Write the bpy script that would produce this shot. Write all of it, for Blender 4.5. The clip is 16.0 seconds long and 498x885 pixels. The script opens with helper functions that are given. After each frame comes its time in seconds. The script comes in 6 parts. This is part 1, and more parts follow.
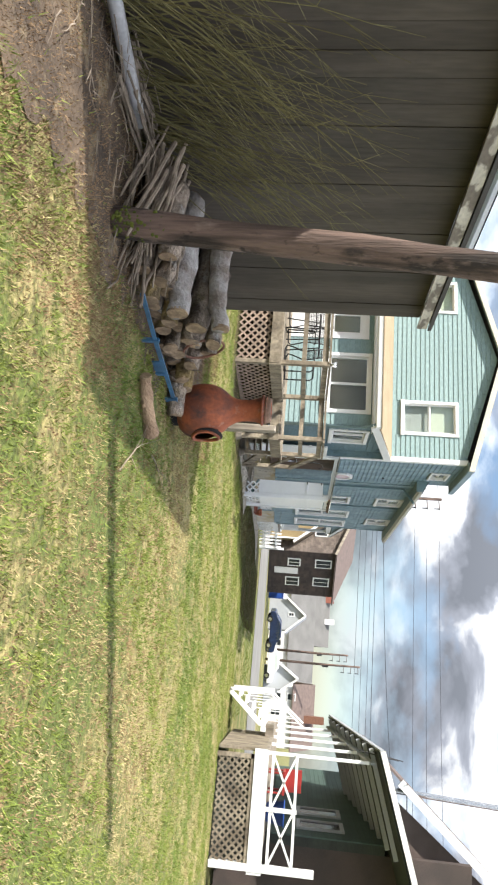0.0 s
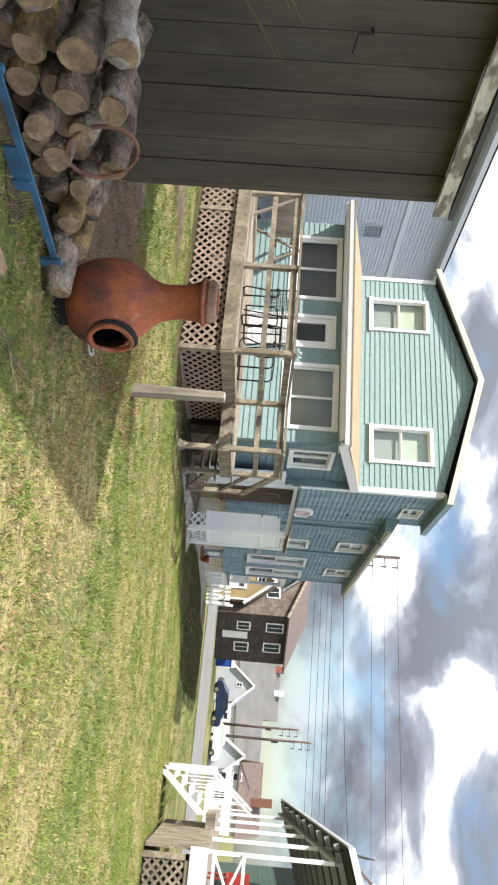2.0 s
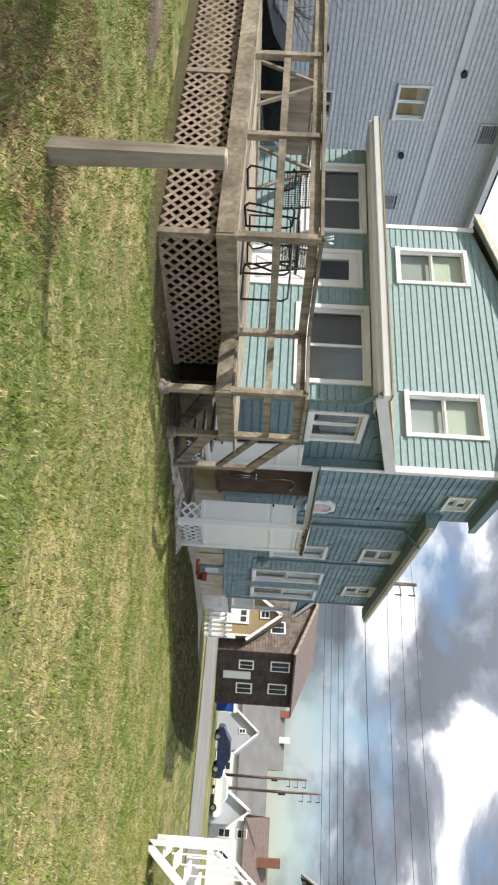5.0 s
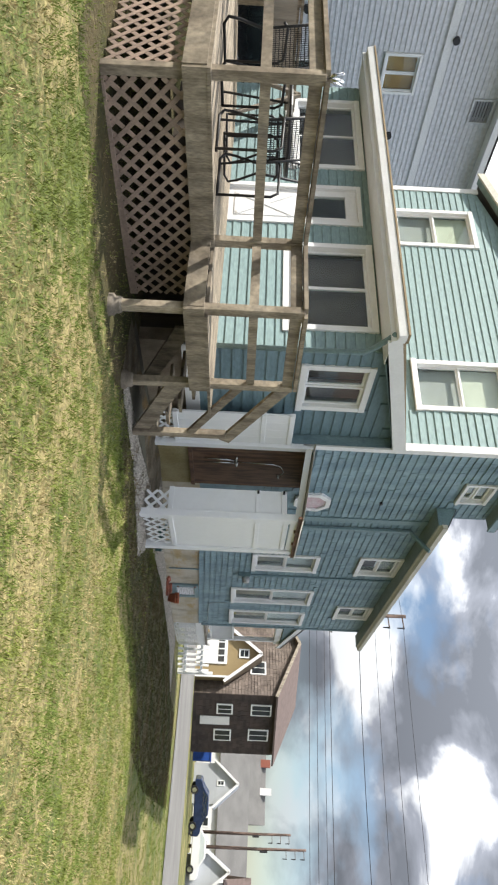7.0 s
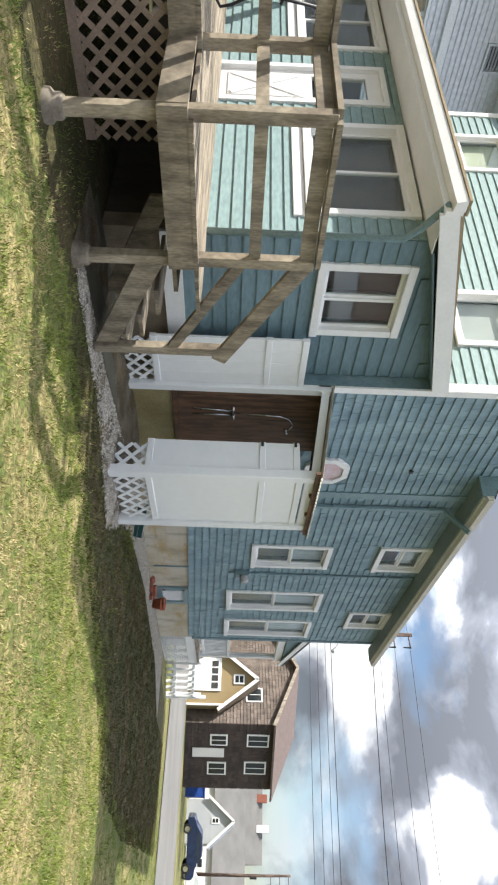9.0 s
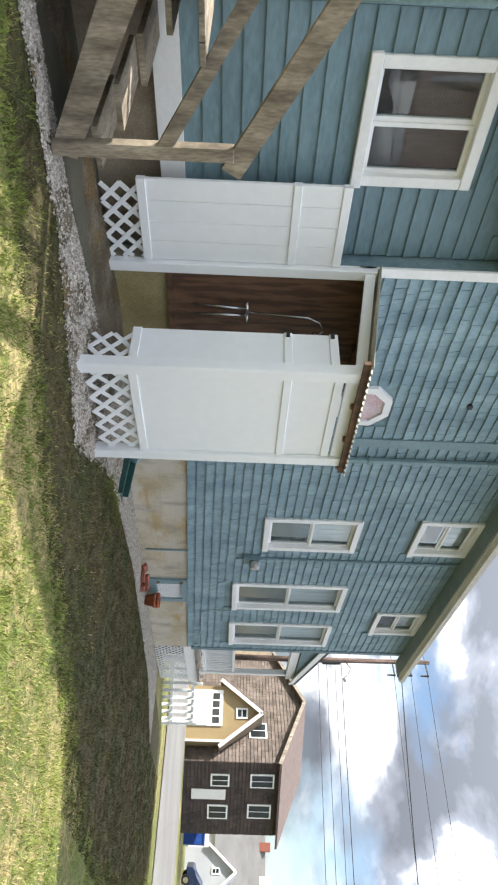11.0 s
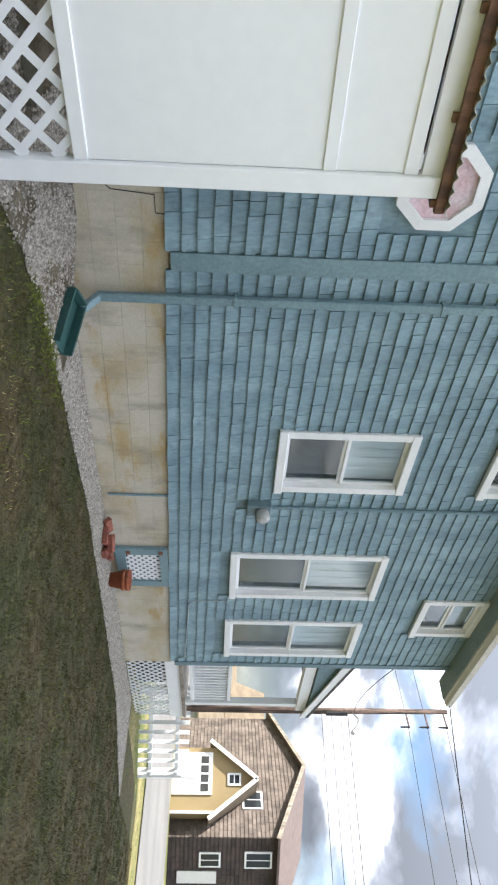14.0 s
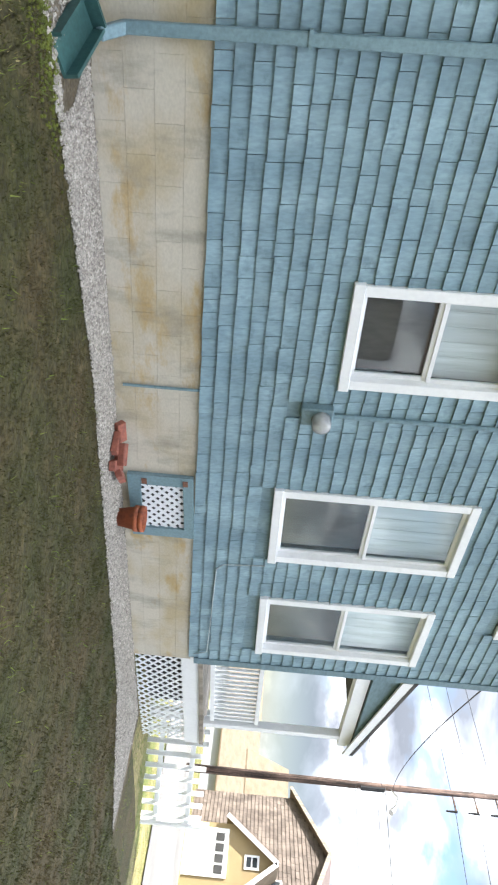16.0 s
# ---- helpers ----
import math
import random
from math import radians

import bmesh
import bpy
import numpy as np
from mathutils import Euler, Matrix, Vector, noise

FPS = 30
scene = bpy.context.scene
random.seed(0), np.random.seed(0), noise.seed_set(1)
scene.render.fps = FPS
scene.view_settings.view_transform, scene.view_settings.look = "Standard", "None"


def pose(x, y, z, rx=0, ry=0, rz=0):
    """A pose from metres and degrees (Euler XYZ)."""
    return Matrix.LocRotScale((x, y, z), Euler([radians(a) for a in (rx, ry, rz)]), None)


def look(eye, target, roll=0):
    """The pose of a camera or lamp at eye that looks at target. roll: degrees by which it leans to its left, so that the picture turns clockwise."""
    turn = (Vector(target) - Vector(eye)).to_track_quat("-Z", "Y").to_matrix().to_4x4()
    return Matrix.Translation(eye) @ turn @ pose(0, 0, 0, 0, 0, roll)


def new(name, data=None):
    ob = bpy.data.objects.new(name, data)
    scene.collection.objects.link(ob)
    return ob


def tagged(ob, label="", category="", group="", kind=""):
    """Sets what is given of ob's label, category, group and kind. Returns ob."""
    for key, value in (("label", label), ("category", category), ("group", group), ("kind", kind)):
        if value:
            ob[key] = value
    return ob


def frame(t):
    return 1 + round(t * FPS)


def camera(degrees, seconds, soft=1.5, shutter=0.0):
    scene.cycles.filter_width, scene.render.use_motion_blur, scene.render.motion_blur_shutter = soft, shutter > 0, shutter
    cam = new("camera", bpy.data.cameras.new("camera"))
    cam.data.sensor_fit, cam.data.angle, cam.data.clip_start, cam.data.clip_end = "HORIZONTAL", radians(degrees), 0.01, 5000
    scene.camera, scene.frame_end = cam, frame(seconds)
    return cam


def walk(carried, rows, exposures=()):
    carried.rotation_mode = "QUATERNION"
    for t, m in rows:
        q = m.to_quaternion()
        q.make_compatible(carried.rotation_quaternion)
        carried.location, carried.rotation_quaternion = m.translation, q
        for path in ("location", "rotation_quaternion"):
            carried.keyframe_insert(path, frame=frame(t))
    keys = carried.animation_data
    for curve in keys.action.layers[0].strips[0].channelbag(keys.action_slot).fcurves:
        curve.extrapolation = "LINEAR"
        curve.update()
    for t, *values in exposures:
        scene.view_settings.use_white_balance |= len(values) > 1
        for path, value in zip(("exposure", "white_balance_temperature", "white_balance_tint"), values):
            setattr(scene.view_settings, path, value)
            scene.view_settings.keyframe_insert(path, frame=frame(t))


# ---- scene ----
cam = camera(42.3, 16.0, soft=2.2)
PATH = [
    (0, (5.223, -16.751, 1.656), (4.605, -14.858, 1.468), 93.5),
    (0.5, (5.396, -16.15, 1.679), (4.677, -14.294, 1.483), 95.7),
    (1, (5.428, -15.484, 1.645), (4.662, -13.644, 1.486), 93.5),
    (1.5, (5.456, -14.784, 1.637), (4.611, -12.977, 1.5), 94.2),
    (2, (5.357, -14.122, 1.63), (4.536, -12.299, 1.575), 94.5),
    (2.5, (5.322, -13.518, 1.585), (4.483, -11.703, 1.553), 92.8),
    (3, (5.276, -12.882, 1.573), (4.291, -11.142, 1.538), 92.2),
    (3.5, (5.237, -12.295, 1.553), (4.136, -10.625, 1.553), 91.9),
    (4, (5.206, -11.694, 1.526), (4.11, -10.022, 1.456), 92.2),
    (4.5, (5.144, -11.128, 1.493), (4.202, -9.365, 1.442), 93.4),
    (4.7, (5.217, -10.949, 1.484), (4.287, -9.179, 1.43), 93.4),
    (6.8, (5.093, -8.471, 1.415), (4.053, -6.762, 1.404), 92.9),
    (7, (5.102, -8.261, 1.425), (4.052, -6.559, 1.438), 92.8),
    (7.5, (5.134, -7.657, 1.428), (4.043, -5.98, 1.431), 93.2),
    (8, (5.05, -7.077, 1.41), (3.962, -5.399, 1.457), 91.9),
    (8.2, (5.006, -6.86, 1.407), (3.909, -5.189, 1.454), 91.5),
    (10.3, (4.726, -4.394, 1.288), (3.561, -2.769, 1.313), 93.7),
    (10.5, (4.777, -4.189, 1.313), (3.621, -2.558, 1.35), 93.2),
    (11, (4.778, -3.609, 1.28), (3.563, -2.021, 1.312), 92.2),
    (11.5, (4.745, -3.051, 1.235), (3.551, -1.447, 1.259), 92.4),
    (12, (4.7, -2.481, 1.193), (3.472, -0.902, 1.205), 92.3),
    (12.5, (4.623, -1.889, 1.188), (3.322, -0.37, 1.208), 93.0),
    (13, (4.536, -1.311, 1.177), (3.208, 0.183, 1.235), 92.3),
    (13.5, (4.522, -0.752, 1.2), (3.131, 0.685, 1.195), 91.8),
    (14, (4.463, -0.197, 1.182), (3.098, 1.263, 1.249), 91.8),
    (14.5, (4.476, 0.4, 1.178), (3.067, 1.82, 1.178), 91.7),
    (15, (4.458, 0.989, 1.155), (2.932, 2.281, 1.17), 92.7),
    (15.5, (4.476, 1.588, 1.143), (2.955, 2.887, 1.129), 93.6),
    (16, (4.455, 2.2, 1.159), (2.937, 3.5, 1.102), 94.9),
]
walk(cam, [(t, look(eye, target, roll)) for t, eye, target, roll in PATH], exposures=[(0.0, 1.0, 6500, 10), (2.5, 0.88, 6500, 10), (4.5, 0.63, 6500, 10), (7.5, 0.7, 6500, 10), (10.5, 1.1, 6450, 10), (12.5, 1.3, 6400, 10), (14.2, 1.42, 6350, 10), (16.0, 1.85, 6350, 10)])

# ---- light ----
SUN_FROM = Vector((-0.812 * math.cos(radians(44.9)), -0.584 * math.cos(radians(44.9)), math.sin(radians(44.9))))
sun = new("sun", bpy.data.lights.new("sun", "SUN"))
sun.data.energy, sun.data.angle, sun.data.color = 4.7, radians(0.6), (1.0, 0.95, 0.86)
sun.matrix_basis = look(SUN_FROM * 50, (0, 0, 0))
world = bpy.data.worlds.new("sky")
scene.world = world
world.use_nodes = True
wn, wl = world.node_tree.nodes, world.node_tree.links
wn.clear()
sky = wn.new("ShaderNodeTexSky")
sky.sky_type, sky.sun_disc = "NISHITA", False
sky.sun_elevation, sky.sun_rotation = radians(44.9), math.atan2(-0.812, -0.584)
coord = wn.new("ShaderNodeTexCoord")
squash = wn.new("ShaderNodeMapping")
squash.inputs["Scale"].default_value = (1.0, 1.0, 1.9)
squash.inputs["Location"].default_value = (0.35, 0.9, 0.0)
cloud = wn.new("ShaderNodeTexNoise")
cloud.inputs["Scale"].default_value, cloud.inputs["Detail"].default_value = 3.4, 9.0
cloud.inputs["Roughness"].default_value = 0.54
cover = wn.new("ShaderNodeValToRGB")
cover.color_ramp.elements[0].position, cover.color_ramp.elements[1].position = 0.36, 0.50
body = wn.new("ShaderNodeTexNoise")
body.inputs["Scale"].default_value, body.inputs["Detail"].default_value = 5.0, 10.0
body.inputs["Roughness"].default_value, body.inputs["Distortion"].default_value = 0.52, 0.35
tone = wn.new("ShaderNodeValToRGB")
tone.color_ramp.elements[0].position, tone.color_ramp.elements[1].position = 0.41, 0.575
tone.color_ramp.elements[0].color, tone.color_ramp.elements[1].color = (1.7, 1.85, 2.15, 1), (8.6, 8.8, 9.1, 1)
tone.color_ramp.elements.new(0.50).color = (3.0, 3.2, 3.7, 1)
height = wn.new("ShaderNodeSeparateXYZ")
thin = wn.new("ShaderNodeMapRange")  # clear air shows low over the horizon
thin.inputs["From Min"].default_value, thin.inputs["From Max"].default_value = 0.02, 0.13
thin.inputs["To Min"].default_value, thin.inputs["To Max"].default_value = 0.5, 1.0
veil = wn.new("ShaderNodeMath")
veil.operation = "MULTIPLY"
lift = wn.new("ShaderNodeMapRange")  # clouds brighten towards the zenith
lift.inputs["From Min"].default_value, lift.inputs["From Max"].default_value = 0.0, 0.9
lift.inputs["To Min"].default_value, lift.inputs["To Max"].default_value = 0.35, 2.8
lifted = wn.new("ShaderNodeVectorMath")
lifted.operation = "SCALE"
mixed = wn.new("ShaderNodeMix")
mixed.data_type = "RGBA"
back = wn.new("ShaderNodeBackground")
back.inputs["Strength"].default_value = 0.092
wout = wn.new("ShaderNodeOutputWorld")
wl.new(coord.outputs["Generated"], squash.inputs["Vector"])
wl.new(squash.outputs["Vector"], cloud.inputs["Vector"])
wl.new(squash.outputs["Vector"], body.inputs["Vector"])
wl.new(cloud.outputs["Fac"], cover.inputs["Fac"])
wl.new(body.outputs["Fac"], tone.inputs["Fac"])
wl.new(height.outputs["Z"], thin.inputs["Value"])
wl.new(cover.outputs["Color"], veil.inputs[0])
wl.new(thin.outputs[0], veil.inputs[1])
wl.new(veil.outputs[0], mixed.inputs[0])
wl.new(sky.outputs["Color"], mixed.inputs[6])
wl.new(coord.outputs["Generated"], height.inputs[0])
wl.new(height.outputs["Z"], lift.inputs["Value"])
wl.new(tone.outputs["Color"], lifted.inputs[0])
wl.new(lift.outputs[0], lifted.inputs["Scale"])
wl.new(lifted.outputs[0], mixed.inputs[7])
wl.new(mixed.outputs[2], back.inputs["Color"])
wl.new(back.outputs["Background"], wout.inputs["Surface"])


# ---- materials ----
def mat(name, col, col2=None, rough=0.75, scale=3.0, fine=40.0, bump=0.3, dist=0.004, metal=0.0, spread=0.12, stretch=(1, 1, 1), sharp=(0.35, 0.65), spec=0.4, grainy=0.15):
    """A surface of two colours mixed by coarse noise, darkened a little by fine grain, jittered piece by piece."""
    m = bpy.data.materials.new(name)
    m.use_nodes = True
    n, l = m.node_tree.nodes, m.node_tree.links
    p = n["Principled BSDF"]
    c2 = col2 or tuple(c * 0.72 for c in col)
    tc, mp = n.new("ShaderNodeTexCoord"), n.new("ShaderNodeMapping")
    mp.inputs["Scale"].default_value = stretch
    l.new(tc.outputs["Object"], mp.inputs["Vector"])
    big, ramp = n.new("ShaderNodeTexNoise"), n.new("ShaderNodeValToRGB")
    big.inputs["Scale"].default_value, big.inputs["Detail"].default_value = scale, 5.0
    ramp.color_ramp.elements[0].position, ramp.color_ramp.elements[1].position = sharp
    ramp.color_ramp.elements[0].color, ramp.color_ramp.elements[1].color = (*col, 1), (*c2, 1)
    small = n.new("ShaderNodeTexNoise")
    small.inputs["Scale"].default_value, small.inputs["Detail"].default_value = fine, 4.0
    grain = n.new("ShaderNodeMapRange")
    grain.inputs["From Min"].default_value, grain.inputs["From Max"].default_value = 0.3, 0.7
    grain.inputs["To Min"].default_value, grain.inputs["To Max"].default_value = 1 - grainy, 1 + grainy
    info, geo = n.new("ShaderNodeObjectInfo"), n.new("ShaderNodeNewGeometry")
    add = n.new("ShaderNodeMath")
    add.operation = "ADD"
    piece = n.new("ShaderNodeMapRange")
    piece.inputs["From Max"].default_value = 2.0
    piece.inputs["To Min"].default_value, piece.inputs["To Max"].default_value = 1 - spread, 1 + spread
    times = n.new("ShaderNodeMath")
    times.operation = "MULTIPLY"
    tint = n.new("ShaderNodeVectorMath")
    tint.operation = "SCALE"
    bp = n.new("ShaderNodeBump")
    bp.inputs["Strength"].default_value, bp.inputs["Distance"].default_value = bump, dist
    l.new(mp.outputs["Vector"], big.inputs["Vector"])
    l.new(mp.outputs["Vector"], small.inputs["Vector"])
    l.new(big.outputs["Fac"], ramp.inputs["Fac"])
    l.new(small.outputs["Fac"], grain.inputs["Value"])
    l.new(info.outputs["Random"], add.inputs[0])
    l.new(geo.outputs["Random Per Island"], add.inputs[1])
    l.new(add.outputs[0], piece.inputs["Value"])
    l.new(piece.outputs[0], times.inputs[0])
    l.new(grain.outputs[0], times.inputs[1])
    l.new(ramp.outputs["Color"], tint.inputs[0])
    l.new(times.outputs[0], tint.inputs["Scale"])
    l.new(tint.outputs[0], p.inputs["Base Color"])
    l.new(small.outputs["Fac"], bp.inputs["Height"])
    l.new(bp.outputs["Normal"], p.inputs["Normal"])
    p.inputs["Roughness"].default_value, p.inputs["Metallic"].default_value = rough, metal
    p.inputs["Specular IOR Level"].default_value = spec
    return m


def stain(m, colour, scale, low, high, stretch=(1, 1, 1), amount=1.0):
    """Lays blotches of a further colour over a surface."""
    n, l = m.node_tree.nodes, m.node_tree.links
    tint = next(x for x in n if x.bl_idname == "ShaderNodeVectorMath")
    under = tint.inputs[0].links[0].from_socket
    tc, mp, blot, step, over = n.new("ShaderNodeTexCoord"), n.new("ShaderNodeMapping"), n.new("ShaderNodeTexNoise"), n.new("ShaderNodeMapRange"), n.new("ShaderNodeMix")
    mp.inputs["Scale"].default_value = stretch
    mp.inputs["Location"].default_value = (scale, 3.7 * low, 1.3)
    blot.inputs["Scale"].default_value, blot.inputs["Detail"].default_value = scale, 6.0
    blot.inputs["Roughness"].default_value = 0.62
    step.inputs["From Min"].default_value, step.inputs["From Max"].default_value = low, high
    step.inputs["To Max"].default_value = amount
    over.data_type = "RGBA"
    over.inputs[7].default_value = (*colour, 1)
    l.new(tc.outputs["Object"], mp.inputs["Vector"])
    l.new(mp.outputs["Vector"], blot.inputs["Vector"])
    l.new(blot.outputs["Fac"], step.inputs["Value"])
    l.new(step.outputs[0], over.inputs[0])
    l.new(under, over.inputs[6])
    l.new(over.outputs[2], tint.inputs[0])


def glass_mat(name, tint=(0.9, 0.95, 0.95)):
    m = bpy.data.materials.new(name)
    m.use_nodes = True
    n, l = m.node_tree.nodes, m.node_tree.links
    n.clear()
    out, mix = n.new("ShaderNodeOutputMaterial"), n.new("ShaderNodeMixShader")
    clear, gloss, fres = n.new("ShaderNodeBsdfTransparent"), n.new("ShaderNodeBsdfGlossy"), n.new("ShaderNodeLayerWeight")
    clear.inputs["Color"].default_value = (*tint, 1)
    gloss.inputs["Roughness"].default_value = 0.02
    fres.inputs["Blend"].default_value = 0.5
    curve = n.new("ShaderNodeMath")
    curve.operation = "POWER"
    curve.inputs[1].default_value = 3.6
    ease = n.new("ShaderNodeMapRange")
    ease.inputs["To Min"].default_value, ease.inputs["To Max"].default_value = 0.06, 0.75
    l.new(fres.outputs["Facing"], curve.inputs[0])
    l.new(curve.outputs[0], ease.inputs["Value"])
    l.new(ease.outputs[0], mix.inputs[0])
    l.new(clear.outputs[0], mix.inputs[1])
    l.new(gloss.outputs[0], mix.inputs[2])
    l.new(mix.outputs[0], out.inputs["Surface"])
    return m


TEAL = mat("teal painted shingle", (0.235, 0.345, 0.39), (0.155, 0.245, 0.29), rough=0.6, scale=3.2, fine=45, spread=0.19, bump=0.5, stretch=(1, 1, 0.3))
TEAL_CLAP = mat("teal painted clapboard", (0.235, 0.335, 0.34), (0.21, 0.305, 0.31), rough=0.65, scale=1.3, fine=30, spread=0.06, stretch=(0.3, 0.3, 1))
# Clapboard teal again, with the side's shade put into the colour.
TEAL_SHADE = mat("teal clapboard paint darkened for the shaded side", (0.155, 0.24, 0.275), (0.13, 0.205, 0.24), rough=0.6, scale=1.6, fine=30, spread=0.08, stretch=(0.3, 0.3, 1))
WHITE = mat("white trim paint", (0.79, 0.80, 0.805), (0.745, 0.755, 0.76), rough=0.5, scale=3, fine=25, spread=0.03, bump=0.05, grainy=0.03)
VINYL = mat("white vinyl", (0.83, 0.85, 0.87), (0.80, 0.82, 0.84), rough=0.38, scale=1.2, fine=12, spread=0.02, bump=0.02, grainy=0.015)
DECK = mat("weathered deck wood", (0.335, 0.285, 0.215), (0.15, 0.122, 0.09), rough=0.85, scale=7, fine=55, spread=0.2, stretch=(0.3, 1.2, 0.3), grainy=0.28, bump=0.5)
LATT = mat("weathered lattice wood", (0.37, 0.275, 0.215), (0.25, 0.19, 0.15), rough=0.85, scale=5, fine=50, spread=0.2)
BLOCK = mat("foundation block", (0.52, 0.485, 0.40), (0.43, 0.36, 0.23), rough=0.9, scale=1.9, fine=55, spread=0.05, bump=0.4, grainy=0.07, sharp=(0.45, 0.68), stretch=(1, 0.7, 1.3))
CONC = mat("concrete", (0.36, 0.35, 0.32), (0.25, 0.24, 0.21), rough=0.9, scale=1.5, fine=50, bump=0.4)
ROADM = mat("pale road surface", (0.18, 0.175, 0.163), (0.14, 0.135, 0.127), rough=0.9, scale=0.4, fine=20, bump=0.2)
SHED = mat("dark shed board", (0.098, 0.082, 0.064), (0.058, 0.048, 0.037), rough=0.75, scale=3, fine=35, spread=0.18, stretch=(1, 1, 0.12), bump=0.5)
POLE = mat("pole wood", (0.165, 0.112, 0.092), (0.035, 0.026, 0.022), rough=0.85, scale=7, fine=45, stretch=(1.8, 1.8, 0.12), bump=0.9, dist=0.015, sharp=(0.40, 0.60))
GREYWOOD = mat("silvered wood", (0.34, 0.30, 0.25), (0.22, 0.19, 0.15), rough=0.85, scale=5, fine=40, stretch=(1, 1, 0.2), bump=0.5)
BARK = mat("grey bark", (0.29, 0.235, 0.185), (0.075, 0.057, 0.044), rough=0.95, scale=9, fine=45, spread=0.45, bump=1.0, dist=0.03)
PALEBARK = mat("pale silver bark", (0.44, 0.42, 0.41), (0.20, 0.165, 0.14), rough=0.95, scale=6, fine=40, spread=0.2, bump=1.0, dist=0.02)
OLDBARK = mat("rotten yellowed bark", (0.33, 0.24, 0.10), (0.09, 0.065, 0.035), rough=0.95, scale=8, fine=40, spread=0.3, bump=1.0, dist=0.03)
CUT = mat("sawn log end", (0.32, 0.23, 0.145), (0.17, 0.12, 0.078), rough=0.9, scale=14, fine=70, spread=0.2)
TWIG = mat("dry twig", (0.29, 0.235, 0.18), (0.14, 0.11, 0.083), rough=0.9, scale=6, spread=0.25)
# Brown of the shed sill; doubles as shade on the bay foundation.
SILL_SHADE = mat("dark brown for shed sill and foundation shade", (0.075, 0.058, 0.045), (0.045, 0.036, 0.028), rough=0.85, scale=4, stretch=(1, 1, 0.2))
SPLIT = mat("split reddish firewood", (0.40, 0.27, 0.17), (0.20, 0.125, 0.08), rough=0.9, scale=9, fine=60, stretch=(1, 0.25, 1), bump=0.9, dist=0.02)
MOSSY = mat("yellow-green moss", (0.13, 0.15, 0.02), (0.07, 0.085, 0.018), rough=0.95, scale=20, bump=1.0, dist=0.01)
STEM = mat("olive shrub stem", (0.17, 0.15, 0.06), (0.115, 0.10, 0.04), rough=0.8, scale=6, spread=0.25)
TERRA = mat("terracotta", (0.36, 0.10, 0.042), (0.20, 0.066, 0.038), rough=0.75, scale=4.5, fine=30, sharp=(0.42, 0.62), spread=0.05, bump=0.4)
ASHY = mat("ash-greyed clay", (0.30, 0.20, 0.14), (0.16, 0.09, 0.065), rough=0.85, scale=9, spread=0.05)
SOOT = mat("soot", (0.02, 0.018, 0.018), rough=0.9, scale=6)
BLUE = mat("blue painted steel", (0.05, 0.15, 0.28), (0.04, 0.09, 0.15), rough=0.5, scale=6, spread=0.05)
GREY_SIDE = mat("grey vinyl siding", (0.57, 0.585, 0.62), (0.55, 0.565, 0.60), rough=0.55, scale=0.6, fine=10, spread=0.03, bump=0.1)
ROOF = mat("asphalt roof shingle", (0.10, 0.095, 0.09), (0.07, 0.065, 0.062), rough=0.95, scale=2, fine=70, bump=0.6)
BAYTAN = mat("tan roof edge", (0.30, 0.235, 0.15), (0.24, 0.185, 0.115), rough=0.85, scale=2)
SOFFIT = mat("grey-green soffit paint", (0.20, 0.25, 0.235), (0.165, 0.21, 0.20), rough=0.7, scale=2, spread=0.03)
BANDW = mat("pale band board", (0.70, 0.71, 0.73), (0.67, 0.68, 0.70), rough=0.6, scale=1)
DULL = mat("dull grey blind", (0.42, 0.42, 0.39), (0.36, 0.36, 0.34), rough=0.9, scale=3)
AMBER = mat("amber curtain", (0.45, 0.26, 0.08), (0.36, 0.20, 0.06), rough=0.9, scale=3)
FOOT = mat("earth-stained concrete", (0.22, 0.19, 0.15), (0.13, 0.11, 0.085), rough=0.9, scale=7, fine=50)
BAYBLK = mat("brown-stained block", (0.30, 0.255, 0.19), (0.17, 0.13, 0.09), rough=0.9, scale=3, fine=50)
OLIVE = mat("olive stained block", (0.36, 0.31, 0.17), (0.27, 0.22, 0.10), rough=0.9, scale=2.5, fine=50)
PEEL = mat("peeling white paint on wood", (0.62, 0.58, 0.50), (0.22, 0.19, 0.16), rough=0.85, scale=9, stretch=(1, 0.5, 1), sharp=(0.46, 0.54), bump=0.6)
# Porch boards: the shade under the roof is put into this colour.
PORCH_SHADE = mat("porch boarding darkened as shade", (0.045, 0.055, 0.045), (0.03, 0.034, 0.03), rough=0.85, scale=3, stretch=(0.3, 1, 1))
# Dark grey standing for unlit space.
DARK = mat("dark for unlit space", (0.06, 0.06, 0.06), rough=0.95, scale=2)
CURTAIN = mat("pale curtain", (0.66, 0.68, 0.70), (0.60, 0.62, 0.65), rough=0.95, scale=5, fine=20, stretch=(1, 1, 0.1))
BLIND = mat("cream window blind", (0.66, 0.66, 0.54), (0.60, 0.60, 0.48), rough=0.9, scale=3)
PLY = mat("brown plywood", (0.17, 0.088, 0.05), (0.08, 0.042, 0.026), rough=0.6, scale=7, fine=50, stretch=(1, 2.2, 0.35), sharp=(0.42, 0.58))
CHROME = mat("chrome", (0.62, 0.63, 0.64), rough=0.22, metal=1.0, bump=0.0)
BLACK = mat("black painted steel", (0.018, 0.018, 0.02), rough=0.45, spread=0.05)
GREEN_P = mat("green plastic", (0.04, 0.11, 0.105), rough=0.5)
BRICK = mat("red brick", (0.30, 0.105, 0.07), (0.20, 0.075, 0.055), rough=0.9, scale=15)
STONE = mat("gravel stone", (0.50, 0.465, 0.41), (0.25, 0.225, 0.19), rough=0.85, scale=45, fine=60, spread=0.6)
